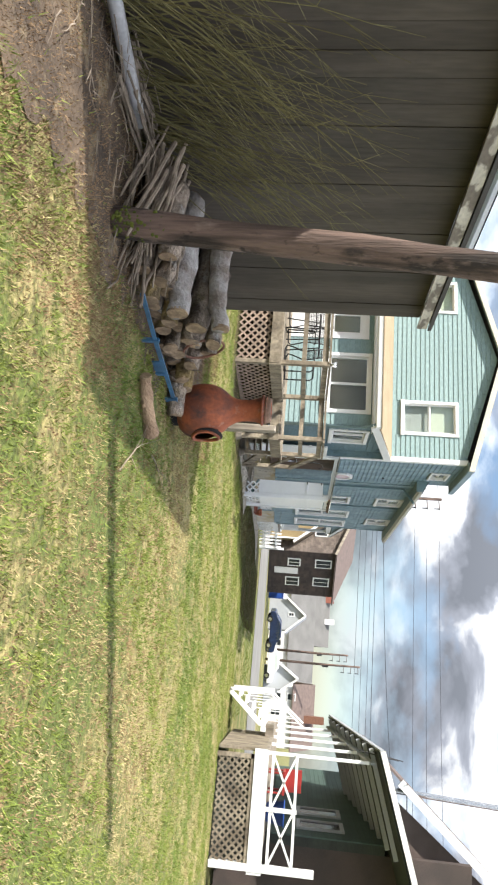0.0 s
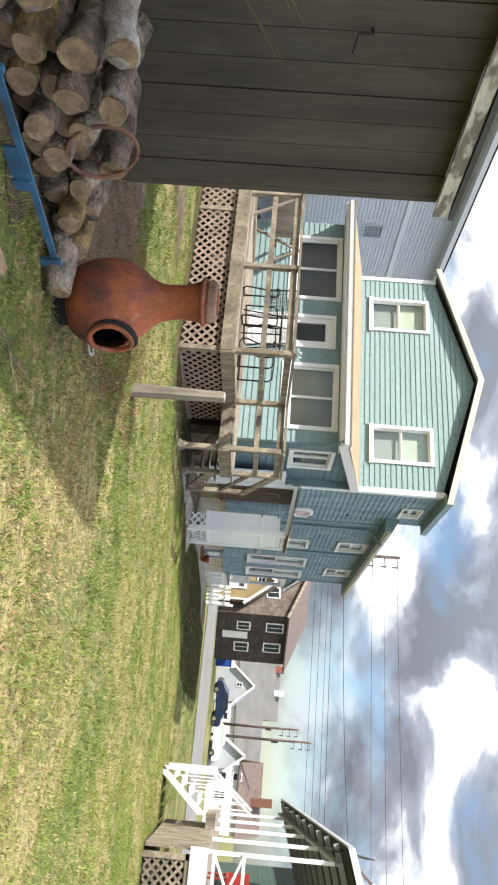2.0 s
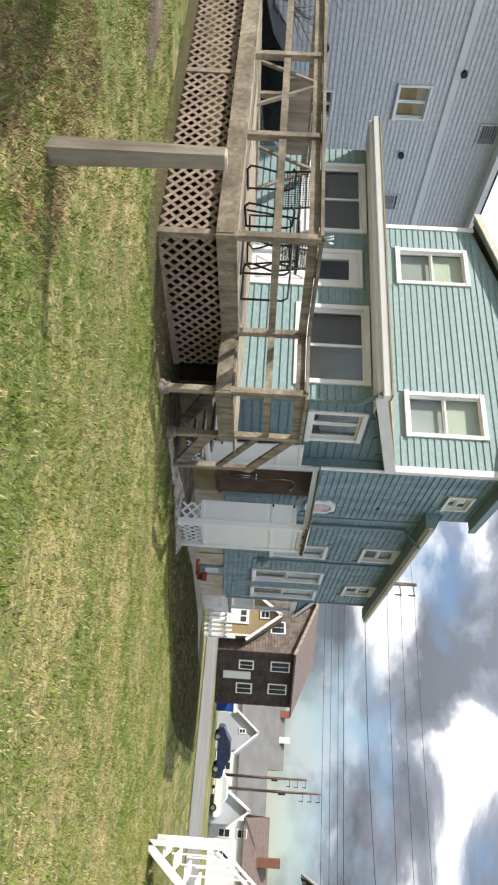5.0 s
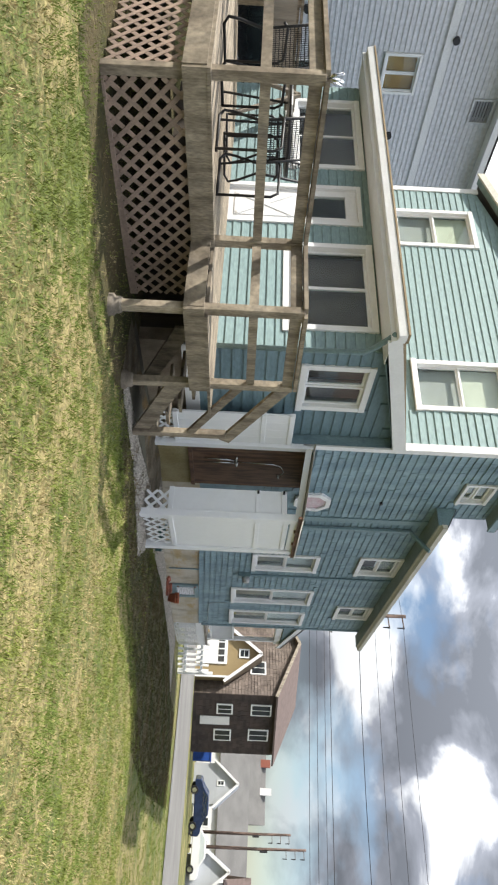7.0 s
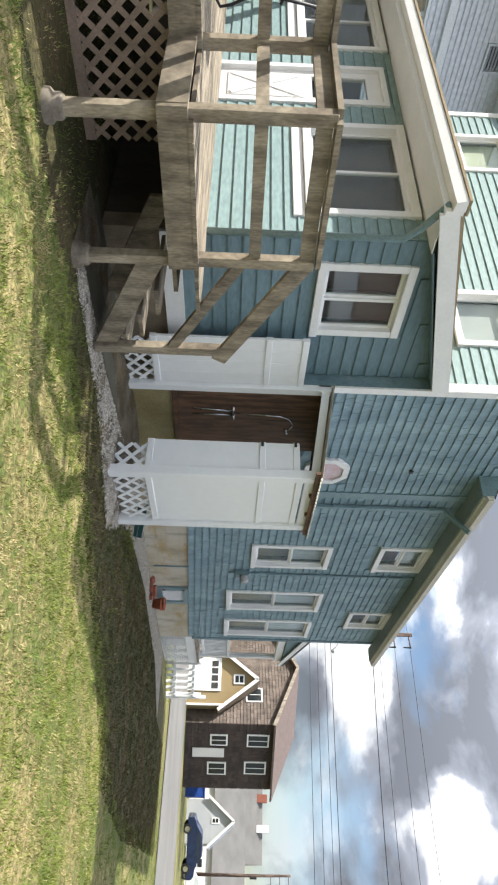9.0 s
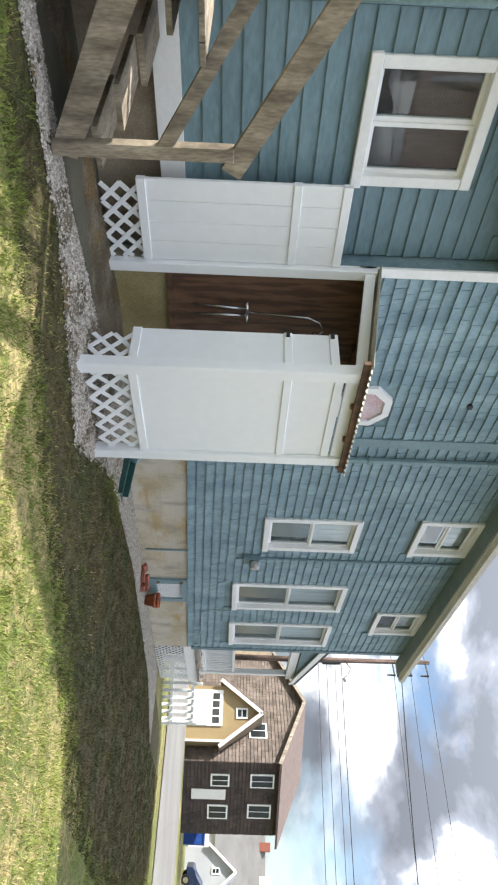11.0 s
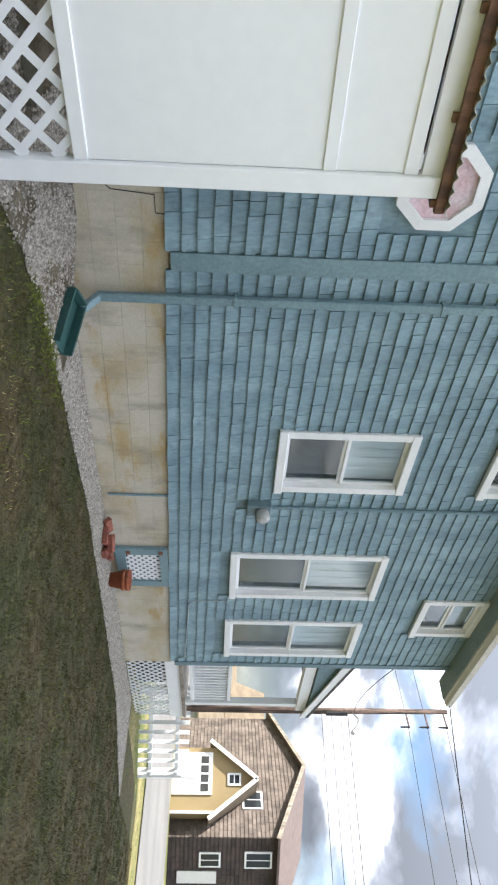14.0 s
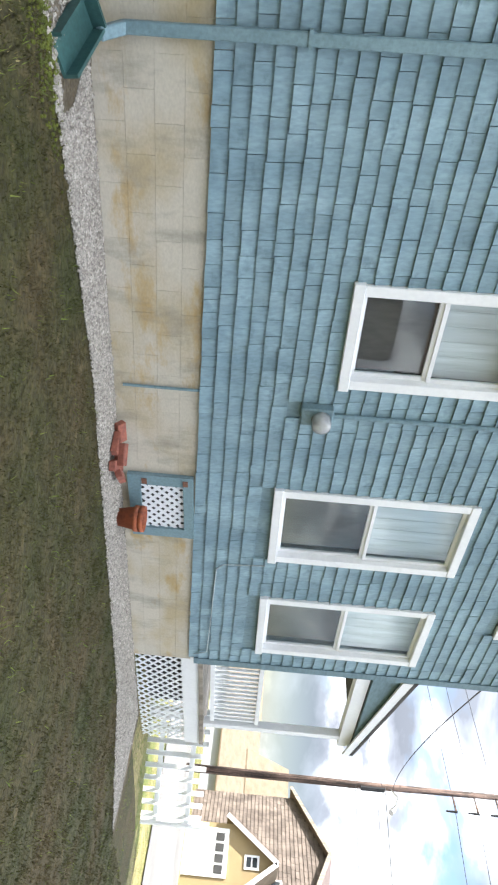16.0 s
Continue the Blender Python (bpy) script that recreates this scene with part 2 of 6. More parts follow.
WETC = mat("damp concrete", (0.095, 0.09, 0.065), (0.06, 0.057, 0.04), rough=0.8, scale=1.6, fine=40)
SPOUT = mat("teal gutter paint", (0.19, 0.285, 0.315), (0.165, 0.255, 0.285), rough=0.45, scale=3, spread=0.03, bump=0.05)
GLASS = glass_mat("window glass")
PINK = mat("pink frosted glass", (0.62, 0.42, 0.46), (0.66, 0.56, 0.60), rough=0.25, scale=5)
YELLOW = mat("yellow siding", (0.31, 0.235, 0.12), (0.28, 0.21, 0.11), rough=0.7, scale=1, spread=0.04)
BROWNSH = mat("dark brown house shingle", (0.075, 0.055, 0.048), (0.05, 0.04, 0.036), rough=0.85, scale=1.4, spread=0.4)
TANROOF = mat("tan roof shingle", (0.225, 0.18, 0.125), (0.17, 0.135, 0.095), rough=0.95, scale=2, fine=8, spread=0.25)
MORTAR = mat("brown roof shingle", (0.15, 0.112, 0.10), (0.11, 0.083, 0.075), rough=0.95, scale=3, fine=6, spread=0.3)
DIALG = mat("grey meter glass", (0.42, 0.43, 0.42), (0.30, 0.31, 0.31), rough=0.15, scale=20)
CORD = mat("pale painted cable", (0.42, 0.49, 0.50), rough=0.6)
METER = mat("grey meter case", (0.16, 0.24, 0.265), rough=0.5)
WIRE = mat("cable black", (0.02, 0.02, 0.022), rough=0.6)
FARWHITE = mat("white siding", (0.72, 0.72, 0.72), (0.66, 0.66, 0.67), rough=0.7, scale=0.8)
FARGREY = mat("pale grey siding", (0.40, 0.42, 0.45), (0.36, 0.38, 0.41), rough=0.7, scale=0.8)
CARBLUE = mat("dark blue car paint", (0.02, 0.035, 0.09), rough=0.2, spread=0.02, bump=0.0)
CARBLACK = mat("black car paint", (0.012, 0.012, 0.014), rough=0.2, spread=0.02, bump=0.0)
BIN = mat("blue plastic bin", (0.02, 0.07, 0.30), rough=0.45)
# Turf and soil colour with house and deck shade mixed in.
SHADE_MOSS = mat("thin mossy turf with shade in its colour", (0.062, 0.047, 0.017), (0.038, 0.040, 0.009), rough=0.95, scale=1.3, fine=24, bump=1.0, dist=0.04, grainy=0.4)
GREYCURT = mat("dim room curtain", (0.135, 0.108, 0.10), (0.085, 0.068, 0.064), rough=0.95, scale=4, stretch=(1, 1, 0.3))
DIRT = mat("bare soil", (0.11, 0.078, 0.052), (0.053, 0.038, 0.027), rough=0.95, scale=3, fine=30, bump=0.8, dist=0.02)
# Shingle tone lightened to put the gable's sun into the colour.
SUNSH = mat("weathered brown shingle, sunlit tone", (0.145, 0.118, 0.102), (0.08, 0.064, 0.055), rough=0.9, scale=1.4, spread=0.5)
PANE = mat("dark window glass", (0.03, 0.035, 0.04), rough=0.1, bump=0.0)
# Green siding with the porch shade already in its colour.
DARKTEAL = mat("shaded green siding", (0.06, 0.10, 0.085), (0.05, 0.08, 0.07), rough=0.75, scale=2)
BED = mat("earthy gravel bed", (0.17, 0.142, 0.105), (0.07, 0.056, 0.032), rough=0.95, scale=3.5, fine=45, bump=1.0, dist=0.02, grainy=0.35)
stain(BLOCK, (0.42, 0.29, 0.11), 1.6, 0.55, 0.66, (1, 0.8, 2.0), 0.75)
stain(BLOCK, (0.25, 0.235, 0.19), 2.4, 0.52, 0.7, (1, 1.6, 0.6), 0.7)
stain(TEAL, (0.10, 0.165, 0.195), 5.0, 0.56, 0.70, (1, 1, 1.6), 0.6)
stain(TEAL, (0.30, 0.40, 0.44), 2.2, 0.57, 0.70, (1, 1.0, 2.2), 0.3)
stain(SHED, (0.095, 0.09, 0.072), 4.0, 0.55, 0.75, (1, 1, 0.25), 0.6)
stain(SHED, (0.035, 0.032, 0.024), 1.2, 0.52, 0.7, (1, 1, 0.5), 0.7)
stain(POLE, (0.03, 0.024, 0.021), 5.0, 0.55, 0.66, (1, 1, 0.35), 0.85)
stain(POLE, (0.27, 0.20, 0.17), 9.0, 0.60, 0.72, (1, 1, 0.35), 0.7)
stain(POLE, (0.02, 0.016, 0.014), 14.0, 0.60, 0.68, (1, 1, 0.6), 0.8)
stain(BARK, (0.34, 0.33, 0.31), 7.0, 0.56, 0.70, (1, 1, 1), 0.7)
stain(BARK, (0.11, 0.10, 0.03), 3.5, 0.60, 0.70, (1, 1, 1), 0.6)
stain(CUT, (0.13, 0.09, 0.06), 10.0, 0.52, 0.68, (1, 1, 1), 0.8)
stain(TERRA, (0.055, 0.042, 0.045), 3.2, 0.54, 0.66, (1, 1, 0.7), 0.85)
stain(TERRA, (0.36, 0.23, 0.17), 7.0, 0.62, 0.72, (1, 1, 1), 0.6)
stain(SHADE_MOSS, (0.12, 0.095, 0.045), 5.0, 0.58, 0.70, (1, 1, 1), 0.7)
stain(DECK, (0.14, 0.125, 0.11), 3.0, 0.54, 0.70, (1, 1, 1), 0.6)
stain(DIRT, (0.26, 0.20, 0.12), 5.0, 0.57, 0.68, (1, 1, 1), 0.7)
stain(BED, (0.13, 0.085, 0.03), 1.8, 0.56, 0.64, (1, 1, 1), 0.9)
TRIM = mat("cream eave paint", (0.60, 0.58, 0.51), (0.52, 0.50, 0.44), rough=0.6, scale=2, spread=0.03, bump=0.05)
FARROOF = mat("grey far roof", (0.135, 0.132, 0.128), (0.105, 0.103, 0.10), rough=0.9, scale=0.6)
stain(GREYWOOD, (0.11, 0.09, 0.07), 5.0, 0.5, 0.66, (1, 1, 0.12), 0.85)
RUST = mat("rust brown brick", (0.20, 0.095, 0.06), (0.14, 0.07, 0.05), rough=0.9, scale=6)


# ---- helpers of this place ----
def gz(y):
    """The height of the sloping ground."""
    y = max(-60.0, min(75.0, y))
    return -0.05 - 0.03 * y


class Face:
    """A wall's own axes: u along it, n out of it, z up."""

    def __init__(self, origin, u, n):
        self.o, self.u, self.n = Vector(origin), Vector(u), Vector(n)

    def at(self, u, n, z):
        return self.o + self.u * u + self.n * n + Vector((0, 0, z))


PLAIN = Face((0, 0, 0), (1, 0, 0), (0, 1, 0))
SIDE = Face((0, 0, 0), (0, 1, 0), (1, 0, 0))
FRONT = Face((0, 0, 0), (1, 0, 0), (0, -1, 0))


def hexa(bm, pts):
    """A box of eight corners: four below, four above, each round the same way."""
    v = [bm.verts.new(p) for p in pts]
    for f in ((3, 2, 1, 0), (4, 5, 6, 7), (0, 1, 5, 4), (1, 2, 6, 5), (2, 3, 7, 6), (3, 0, 4, 7)):
        bm.faces.new([v[i] for i in f])
    return bm


def fbox(bm, f, u0, u1, n0, n1, z0, z1):
    return hexa(bm, [f.at(u, n, z) for z in (z0, z1) for u, n in ((u0, n0), (u1, n0), (u1, n1), (u0, n1))])


def box(bm, x0, x1, y0, y1, z0, z1):
    return fbox(bm, PLAIN, x0, x1, y0, y1, z0, z1)


def beam(bm, p0, p1, w, h, up=(0, 0, 1)):
    """A square bar from p0 to p1, w wide and h high."""
    p0, p1 = Vector(p0), Vector(p1)
    d = (p1 - p0).normalized()
    side = d.cross(Vector(up))
    if side.length < 1e-4:
        side = d.cross(Vector((0, 1, 0)))
    side.normalize()
    top = side.cross(d)
    s, t = side * w / 2, top * h / 2
    return hexa(bm, [p0 - s - t, p0 + s - t, p1 + s - t, p1 - s - t, p0 - s + t, p0 + s + t, p1 + s + t, p1 - s + t])


def tube(bm, pts, radii, n=8, cap=True):
    """A round bar through pts with a radius at each."""
    pts = [Vector(p) for p in pts]
    rings = []
    for i, p in enumerate(pts):
        d = (pts[min(i + 1, len(pts) - 1)] - pts[max(i - 1, 0)]).normalized()
        if i == 0:
            a = d.cross(Vector((0, 0, 1)) if abs(d.z) < 0.9 else Vector((1, 0, 0)))
        else:
            a = a - d * a.dot(d)
        a.normalize()
        b = a.cross(d)
        r = radii[i] if isinstance(radii, (list, tuple)) else radii
        rings.append([bm.verts.new(p + (a * math.cos(k * 2 * math.pi / n) + b * math.sin(k * 2 * math.pi / n)) * r) for k in range(n)])
    for r0, r1 in zip(rings, rings[1:]):
        for k in range(n):
            bm.faces.new((r0[k], r0[(k + 1) % n], r1[(k + 1) % n], r1[k]))
    if cap:
        bm.faces.new(rings[0][::-1])
        bm.faces.new(rings[-1])
    return bm


def lathe(bm, centre, profile, n=28):
    """A turned body round the upright through centre: (radius, height) pairs."""
    c = Vector(centre)
    rings = [[bm.verts.new(c + Vector((r * math.cos(k * 2 * math.pi / n), r * math.sin(k * 2 * math.pi / n), h))) for k in range(n)] for r, h in profile]
    for r0, r1 in zip(rings, rings[1:]):
        for k in range(n):
            bm.faces.new((r0[k], r0[(k + 1) % n], r1[(k + 1) % n], r1[k]))
    return bm


def prism(bm, f, poly, n0, n1):
    """A flat outline of (u, z) pairs on a face, from depth n0 to n1."""
    a = [bm.verts.new(f.at(u, n0, z)) for u, z in poly]
    b = [bm.verts.new(f.at(u, n1, z)) for u, z in poly]
    bm.faces.new(a[::-1])
    bm.faces.new(b)
    for i in range(len(poly)):
        j = (i + 1) % len(poly)
        bm.faces.new((a[i], a[j], b[j], b[i]))
    return bm


def mesh_of(name, bm, material, smooth=False, bevel=0.0):
    if bevel:
        bmesh.ops.bevel(bm, geom=bm.edges[:], offset=bevel, segments=1, affect="EDGES", clamp_overlap=True)
    bmesh.ops.recalc_face_normals(bm, faces=bm.faces[:])
    me = bpy.data.meshes.new(name)
    bm.to_mesh(me)
    bm.free()
    me.materials.append(material)
    if smooth:
        me.shade_smooth()
    return me


def part(name, bm, material, parent, label="", smooth=False, bevel=0.0):
    ob = new(name, mesh_of(name, bm, material, smooth, bevel))
    ob.parent = parent
    if parent.type == "EMPTY":
        ob.matrix_parent_inverse = Matrix.Translation(-parent.location)
    return tagged(ob, label)


def thing(name, at, label, category, group="", kind=""):
    ob = new(name)
    ob.location, ob.empty_display_size = at, 0.2
    return tagged(ob, label, category, group, kind)


def solid(name, bm, material, label, category, kind="", group="", smooth=False, bevel=0.0):
    return tagged(new(name, mesh_of(name, bm, material, smooth, bevel)), label, category, group, kind)


def B():
    return bmesh.new()


def quick(name, verts, faces, material, parent=None, kind="", label="", category=""):
    me = bpy.data.meshes.new(name)
    me.from_pydata(verts, [], faces)
    me.materials.append(material)
    ob = new(name, me)
    if parent:
        ob.parent = parent
        if parent.type == "EMPTY":
            ob.matrix_parent_inverse = Matrix.Translation(-parent.location)
    return tagged(ob, label, category, kind=kind)


def spans(u0, u1, z0, z1, holes):
    """What is left of the stretch u0..u1 at heights z0..z1 beside the holes."""
    left = [(u0, u1)]
    for a, b, c, d in holes:
        if d > z0 + 0.02 and c < z1 - 0.02:
            left = [q for p in left for q in ((p[0], min(p[1], a)), (max(p[0], b), p[1])) if q[1] - q[0] > 0.01]
    return left


def wall_sheet(bm, f, u0, u1, z0, z1, n0, n1, holes):
    """One wall of thickness n0..n1 with its openings left free."""
    us = sorted({u0, u1, *[u for h in holes for u in h[:2] if u0 < u < u1]})
    zs = sorted({z0, z1, *[z for h in holes for z in h[2:] if z0 < z < z1]})

    def full(i, j):
        if not (0 <= i < len(us) - 1 and 0 <= j < len(zs) - 1):
            return False
        u, z = (us[i] + us[i + 1]) / 2, (zs[j] + zs[j + 1]) / 2
        return not any(a < u < b and c < z < d for a, b, c, d in holes)

    made = {}

    def vert(i, j, k):
        if (i, j, k) not in made:
            made[i, j, k] = bm.verts.new(f.at(us[i], (n0, n1)[k], zs[j]))
        return made[i, j, k]

    for i in range(len(us) - 1):
        for j in range(len(zs) - 1):
            if full(i, j):
                for k in (0, 1):
                    bm.faces.new([vert(i, j, k), vert(i + 1, j, k), vert(i + 1, j + 1, k), vert(i, j + 1, k)])
                for di, dj, p, q in ((-1, 0, (i, j), (i, j + 1)), (1, 0, (i + 1, j), (i + 1, j + 1)), (0, -1, (i, j), (i + 1, j)), (0, 1, (i, j + 1), (i + 1, j + 1))):
                    if not full(i + di, j + dj):
                        bm.faces.new([vert(*p, 0), vert(*q, 0), vert(*q, 1), vert(*p, 1)])
    return bm


def clapboards(parent, f, u0, u1, z0, z1, step, material, holes=(), edges=None, n=0.0):
    """Lapped boards; edges(z) may narrow the stretch, as under a gable."""
    z = z0
    while z < z1 - 0.02:
        top = min(z + step, z1)
        a, b = edges(top) if edges else (u0, u1)
        a, b = max(a, u0), min(b, u1)
        for p, q in spans(a, b, z, top, holes):
            if q - p < 0.03:
                continue
            bm = B()
            hexa(bm, [f.at(p, n, z), f.at(q, n, z), f.at(q, n + 0.022, z), f.at(p, n + 0.022, z), f.at(p, n, top), f.at(q, n, top), f.at(q, n + 0.005, top), f.at(p, n + 0.005, top)])
            part("clapboard", bm, material, parent)
        z = top


def lattice(parent, f, u0, u1, z0, z1, step, width, material, n=0.0, thick=0.006):
    """Two layers of crossing slats, each slat a piece of its own."""
    for sgn, depth in ((1, n), (-1, n + thick)):
        c = u0 - (z1 - z0)
        while c < u1 + (z1 - z0):
            # the slat runs u = c + s * sgn', z = z0 + s
            s0, s1 = 0.0, z1 - z0
            base = c if sgn > 0 else c + (z1 - z0)
            lo, hi = ((u0 - base), (u1 - base)) if sgn > 0 else ((base - u1), (base - u0))
            s0, s1 = max(s0, lo), min(s1, hi)
            if s1 - s0 > 0.03:
                a = f.at(base + sgn * s0, depth + thick / 2, z0 + s0)
                b = f.at(base + sgn * s1, depth + thick / 2, z0 + s1)
                bm = B()
                beam(bm, a, b, width, thick, up=f.n)
                part("slat", bm, material, parent)
            c += step


def window(name, f, u0, u1, z0, z1, label, split="h", inside=CURTAIN, casing=0.09, parent=None, half=None, kind="structure", inner=0.55, group="", dim=False, lower=None):
    """A window with casing, sash bars, two panes, and what hangs behind them."""
    w = thing(name, f.at((u0 + u1) / 2, 0, z0), label, "window", group, kind) if parent is None else None
    host = w
    if parent is not None:
        bm = B()
        fbox(bm, f, u0 - 0.01, u1 + 0.01, -0.02, 0.012, z0, z0 + 0.02)
        host = part(name, bm, WHITE, parent, label)
    for nm, a, b, c, d, dep in (("side_casing", u0, u0 + casing, z0 + casing, z1 - casing, 0.045), ("side_casing", u1 - casing, u1, z0 + casing, z1 - casing, 0.045),
                                ("head_casing", u0, u1, z1 - casing, z1, 0.05), ("sill", u0 - 0.015, u1 + 0.015, z0, z0 + casing, 0.06)):
        part(nm, fbox(B(), f, a, b, -0.06, dep, c, d), WHITE, host, bevel=0.006)
    a, b, c, d = u0 + casing, u1 - casing, z0 + casing, z1 - casing
    s = 0.035
    m = half if half is not None else ((c + d) / 2 if split == "h" else (a + b) / 2)
    cells = ((a, b, c, m), (a, b, m, d)) if split == "h" else ((a, m, c, d), (m, b, c, d))
    for i, (p, q, r, t) in enumerate(cells):
        bm, back = B(), -0.02 - 0.02 * (1 - i)
        for k in ((p, p + s, r, t), (q - s, q, r, t), (p + s, q - s, r, r + s), (p + s, q - s, t - s, t)):
            fbox(bm, f, k[0], k[1], back - 0.03, back, k[2], k[3])
        sash = part("sash", bm, WHITE, host)
        pane = part("pane", fbox(B(), f, p + s, q - s, back - 0.018, back - 0.012, r + s, t - s), GLASS, host if parent is not None else sash)
        pane.visible_shadow = False
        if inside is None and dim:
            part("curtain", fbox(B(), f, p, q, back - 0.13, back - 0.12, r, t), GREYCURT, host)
        if inside is not None:
            low = (r, t) if i == 1 else (t - (t - r) * inner, t)
            bm = B()
            folds = 1 if inside in (BLIND, AMBER) else 11
            for g in range(folds):
                x0, x1 = p + (q - p) * g / folds, p + (q - p) * (g + 1) / folds
                fbox(bm, f, x0, x1, back - 0.10 - 0.005 * (g % 2), back - 0.092 - 0.005 * (g % 2), low[0], low[1])
            if low[1] - low[0] > 0.05:
                part("curtain", bm, lower if lower and i == 0 else inside, host)
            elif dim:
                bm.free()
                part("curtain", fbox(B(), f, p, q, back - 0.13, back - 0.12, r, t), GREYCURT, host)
    return host


# ---- ground ----
def lawn_mat():
    """Green and straw in patches of several sizes, with brown thatch showing between."""
    m = mat("lawn of grass and thatch", (0.086, 0.108, 0.022), (0.25, 0.208, 0.09), rough=0.95, scale=0.6, fine=26, bump=1.0, dist=0.04, spread=0.0, sharp=(0.40, 0.64), grainy=0.45)
    n, l = m.node_tree.nodes, m.node_tree.links
    ramp = next(x for x in n if x.bl_idname == "ShaderNodeValToRGB")
    big = ramp.inputs["Fac"].links[0].from_node
    tuft, sum_, clump = n.new("ShaderNodeTexNoise"), n.new("ShaderNodeMath"), n.new("ShaderNodeMath")
    tuft.inputs["Scale"].default_value, tuft.inputs["Detail"].default_value = 9.0, 6.0
    tuft.inputs["Roughness"].default_value = 0.7
    sum_.operation, clump.operation = "ADD", "MULTIPLY_ADD"
    clump.inputs[1].default_value, clump.inputs[2].default_value = 1.1, -0.55
    l.new(big.inputs["Vector"].links[0].from_socket, tuft.inputs["Vector"])
    l.new(tuft.outputs["Fac"], clump.inputs[0])
    l.new(big.outputs["Fac"], sum_.inputs[0])
    l.new(clump.outputs[0], sum_.inputs[1])
    l.new(sum_.outputs[0], ramp.inputs["Fac"])
    mid = ramp.color_ramp.elements.new(0.53)
    mid.color = (0.14, 0.13, 0.043, 1)
    return m


def ground_sheet():
    xs = [-900, -300, -120, -60, -40] + [i * 2.0 for i in range(-15, 16)] + [40, 60, 120, 300, 900]
    ys = [-900, -300, -120, -60, -40, -30] + [i * 1.5 for i in range(-15, 27)] + [45, 55, 65, 75, 120, 300, 900, 2500]
    verts = [(x, y, gz(y)) for y in ys for x in xs]
    w = len(xs)
    faces = [(j * w + i, j * w + i + 1, (j + 1) * w + i + 1, (j + 1) * w + i) for j in range(len(ys) - 1) for i in range(w - 1)]
    lawn = lawn_mat()
    quick("ground", verts, faces, lawn, kind="structure", label="sloping lawn of green grass mixed with straw", category="ground")


ground_sheet()


def strip(name, pts0, pts1, lift, material, label, category, ragged=0.0):
    """A thin sheet on the ground between two outlines of (x, y)."""
    if ragged:
        rnd = random.Random(len(name))

        def fray(pts):
            out = []
            for (xa, ya), (xb, yb) in zip(pts, pts[1:]):
                k = max(2, int(math.hypot(xb - xa, yb - ya) / 0.08))
                out += [(xa + (xb - xa) * i / k + rnd.gauss(0, ragged), ya + (yb - ya) * i / k + rnd.gauss(0, ragged * 0.3)) for i in range(k)]
            return out + [pts[-1]]

        pts1 = fray(pts1)
        m = len(pts1)
        pts0 = [(float(np.interp(i / (m - 1), np.linspace(0, 1, len(pts0)), [p[0] for p in pts0])), float(np.interp(i / (m - 1), np.linspace(0, 1, len(pts0)), [p[1] for p in pts0]))) for i in range(m)]
    verts = [(x, y, gz(y) + lift) for x, y in pts0] + [(x, y, gz(y) + lift) for x, y in pts1]
    n = len(pts0)
    quick(name, verts, [(i, i + 1, n + i + 1, n + i) for i in range(n - 1)], material, kind="structure", label=label, category=category)


strip("road", [(-80, 18.5), (-20, 17.4), (0, 16.9), (8, 16.5), (20, 15.8), (80, 13)], [(-80, 36), (-20, 35), (0, 34.5), (8, 34.5), (20, 34), (80, 32)], 0.03, ROADM, "pale worn concrete street beyond the lawn", "road")
# Mossy strip follows the house's cast shade, which is put into its colour.
strip("mossy_turf", [(0.7, -2.2), (0.4, 0.9), (0.3, 3), (0.3, 6), (0.3, 9), (0.5, 13), (0.8, 15)], [(1.3, -2.2), (1.9, -0.6), (2.5, 0.9), (3.1, 2.2), (3.9, 4.2), (4.2, 6), (4.2, 9.5), (3.8, 15)], 0.005, SHADE_MOSS, "thin mossy turf beside the gravel bed, house shade in its colour", "turf", ragged=0.14)
strip("dirt_track", [(-9, -10.2), (-3.6, -8.0), (-1.7, -6.95), (-0.6, -6.78)], [(-9, -11.8), (-1.3, -9.1), (-0.9, -7.9), (-0.5, -6.8)], 0.007, DIRT, "worn bare dirt track across the lawn", "dirt track", ragged=0.05)
# Bare soil whose dark colour stands for the shade under the deck.
strip("deck_soil", [(-5.5, -5.95), (-5.3, -1.9)], [(0.35, -5.95), (1.05, -4.1), (1.15, -1.9)], 0.006, SHADE_MOSS, "bare soil under the deck, with deck shade in its colour", "soil", ragged=0.06)


def bank(y):
    """How far the gravel is heaped up against the wall."""
    return float(np.interp(y, [-2.6, -1.2, 0.5, 2.2, 3.0], [0.0, 0.04, 0.16, 0.12, 0.0]))


def gravel_edge(y):
    return float(np.interp(y, [-2.6, -1.0, 0.6, 2.3, 5, 9.2, 11.5], [0.85, 0.95, 1.6, 0.75, 0.5, 0.75, 1.6]))


bed_v = [(x, y, gz(y) + 0.012 + h) for y in [-2.6 + 0.3 * k for k in range(48)] for x, h in ((-0.02, bank(y)), (gravel_edge(y), 0.0))]
quick("gravel_bed", bed_v, [(2 * k, 2 * k + 1, 2 * k + 3, 2 * k + 2) for k in range(47)], BED, kind="structure", label="grey gravel bed along the house foundation", category="gravel")
strip("soil_bed", [(-1.0, -18), (0.2, -14), (0.4, -12), (0.5, -9.3)], [(3.55, -18), (3.05, -14), (3.0, -12), (3.0, -10.6), (2.2, -9.3)], 0.008, DIRT, "bare brown soil beside the dark shed", "soil", ragged=0.09)

# ---- teal house ----
house = thing("teal_house", (-3, 5, gz(5)), "two-storey teal house with cedar shingles and white trim", "house")


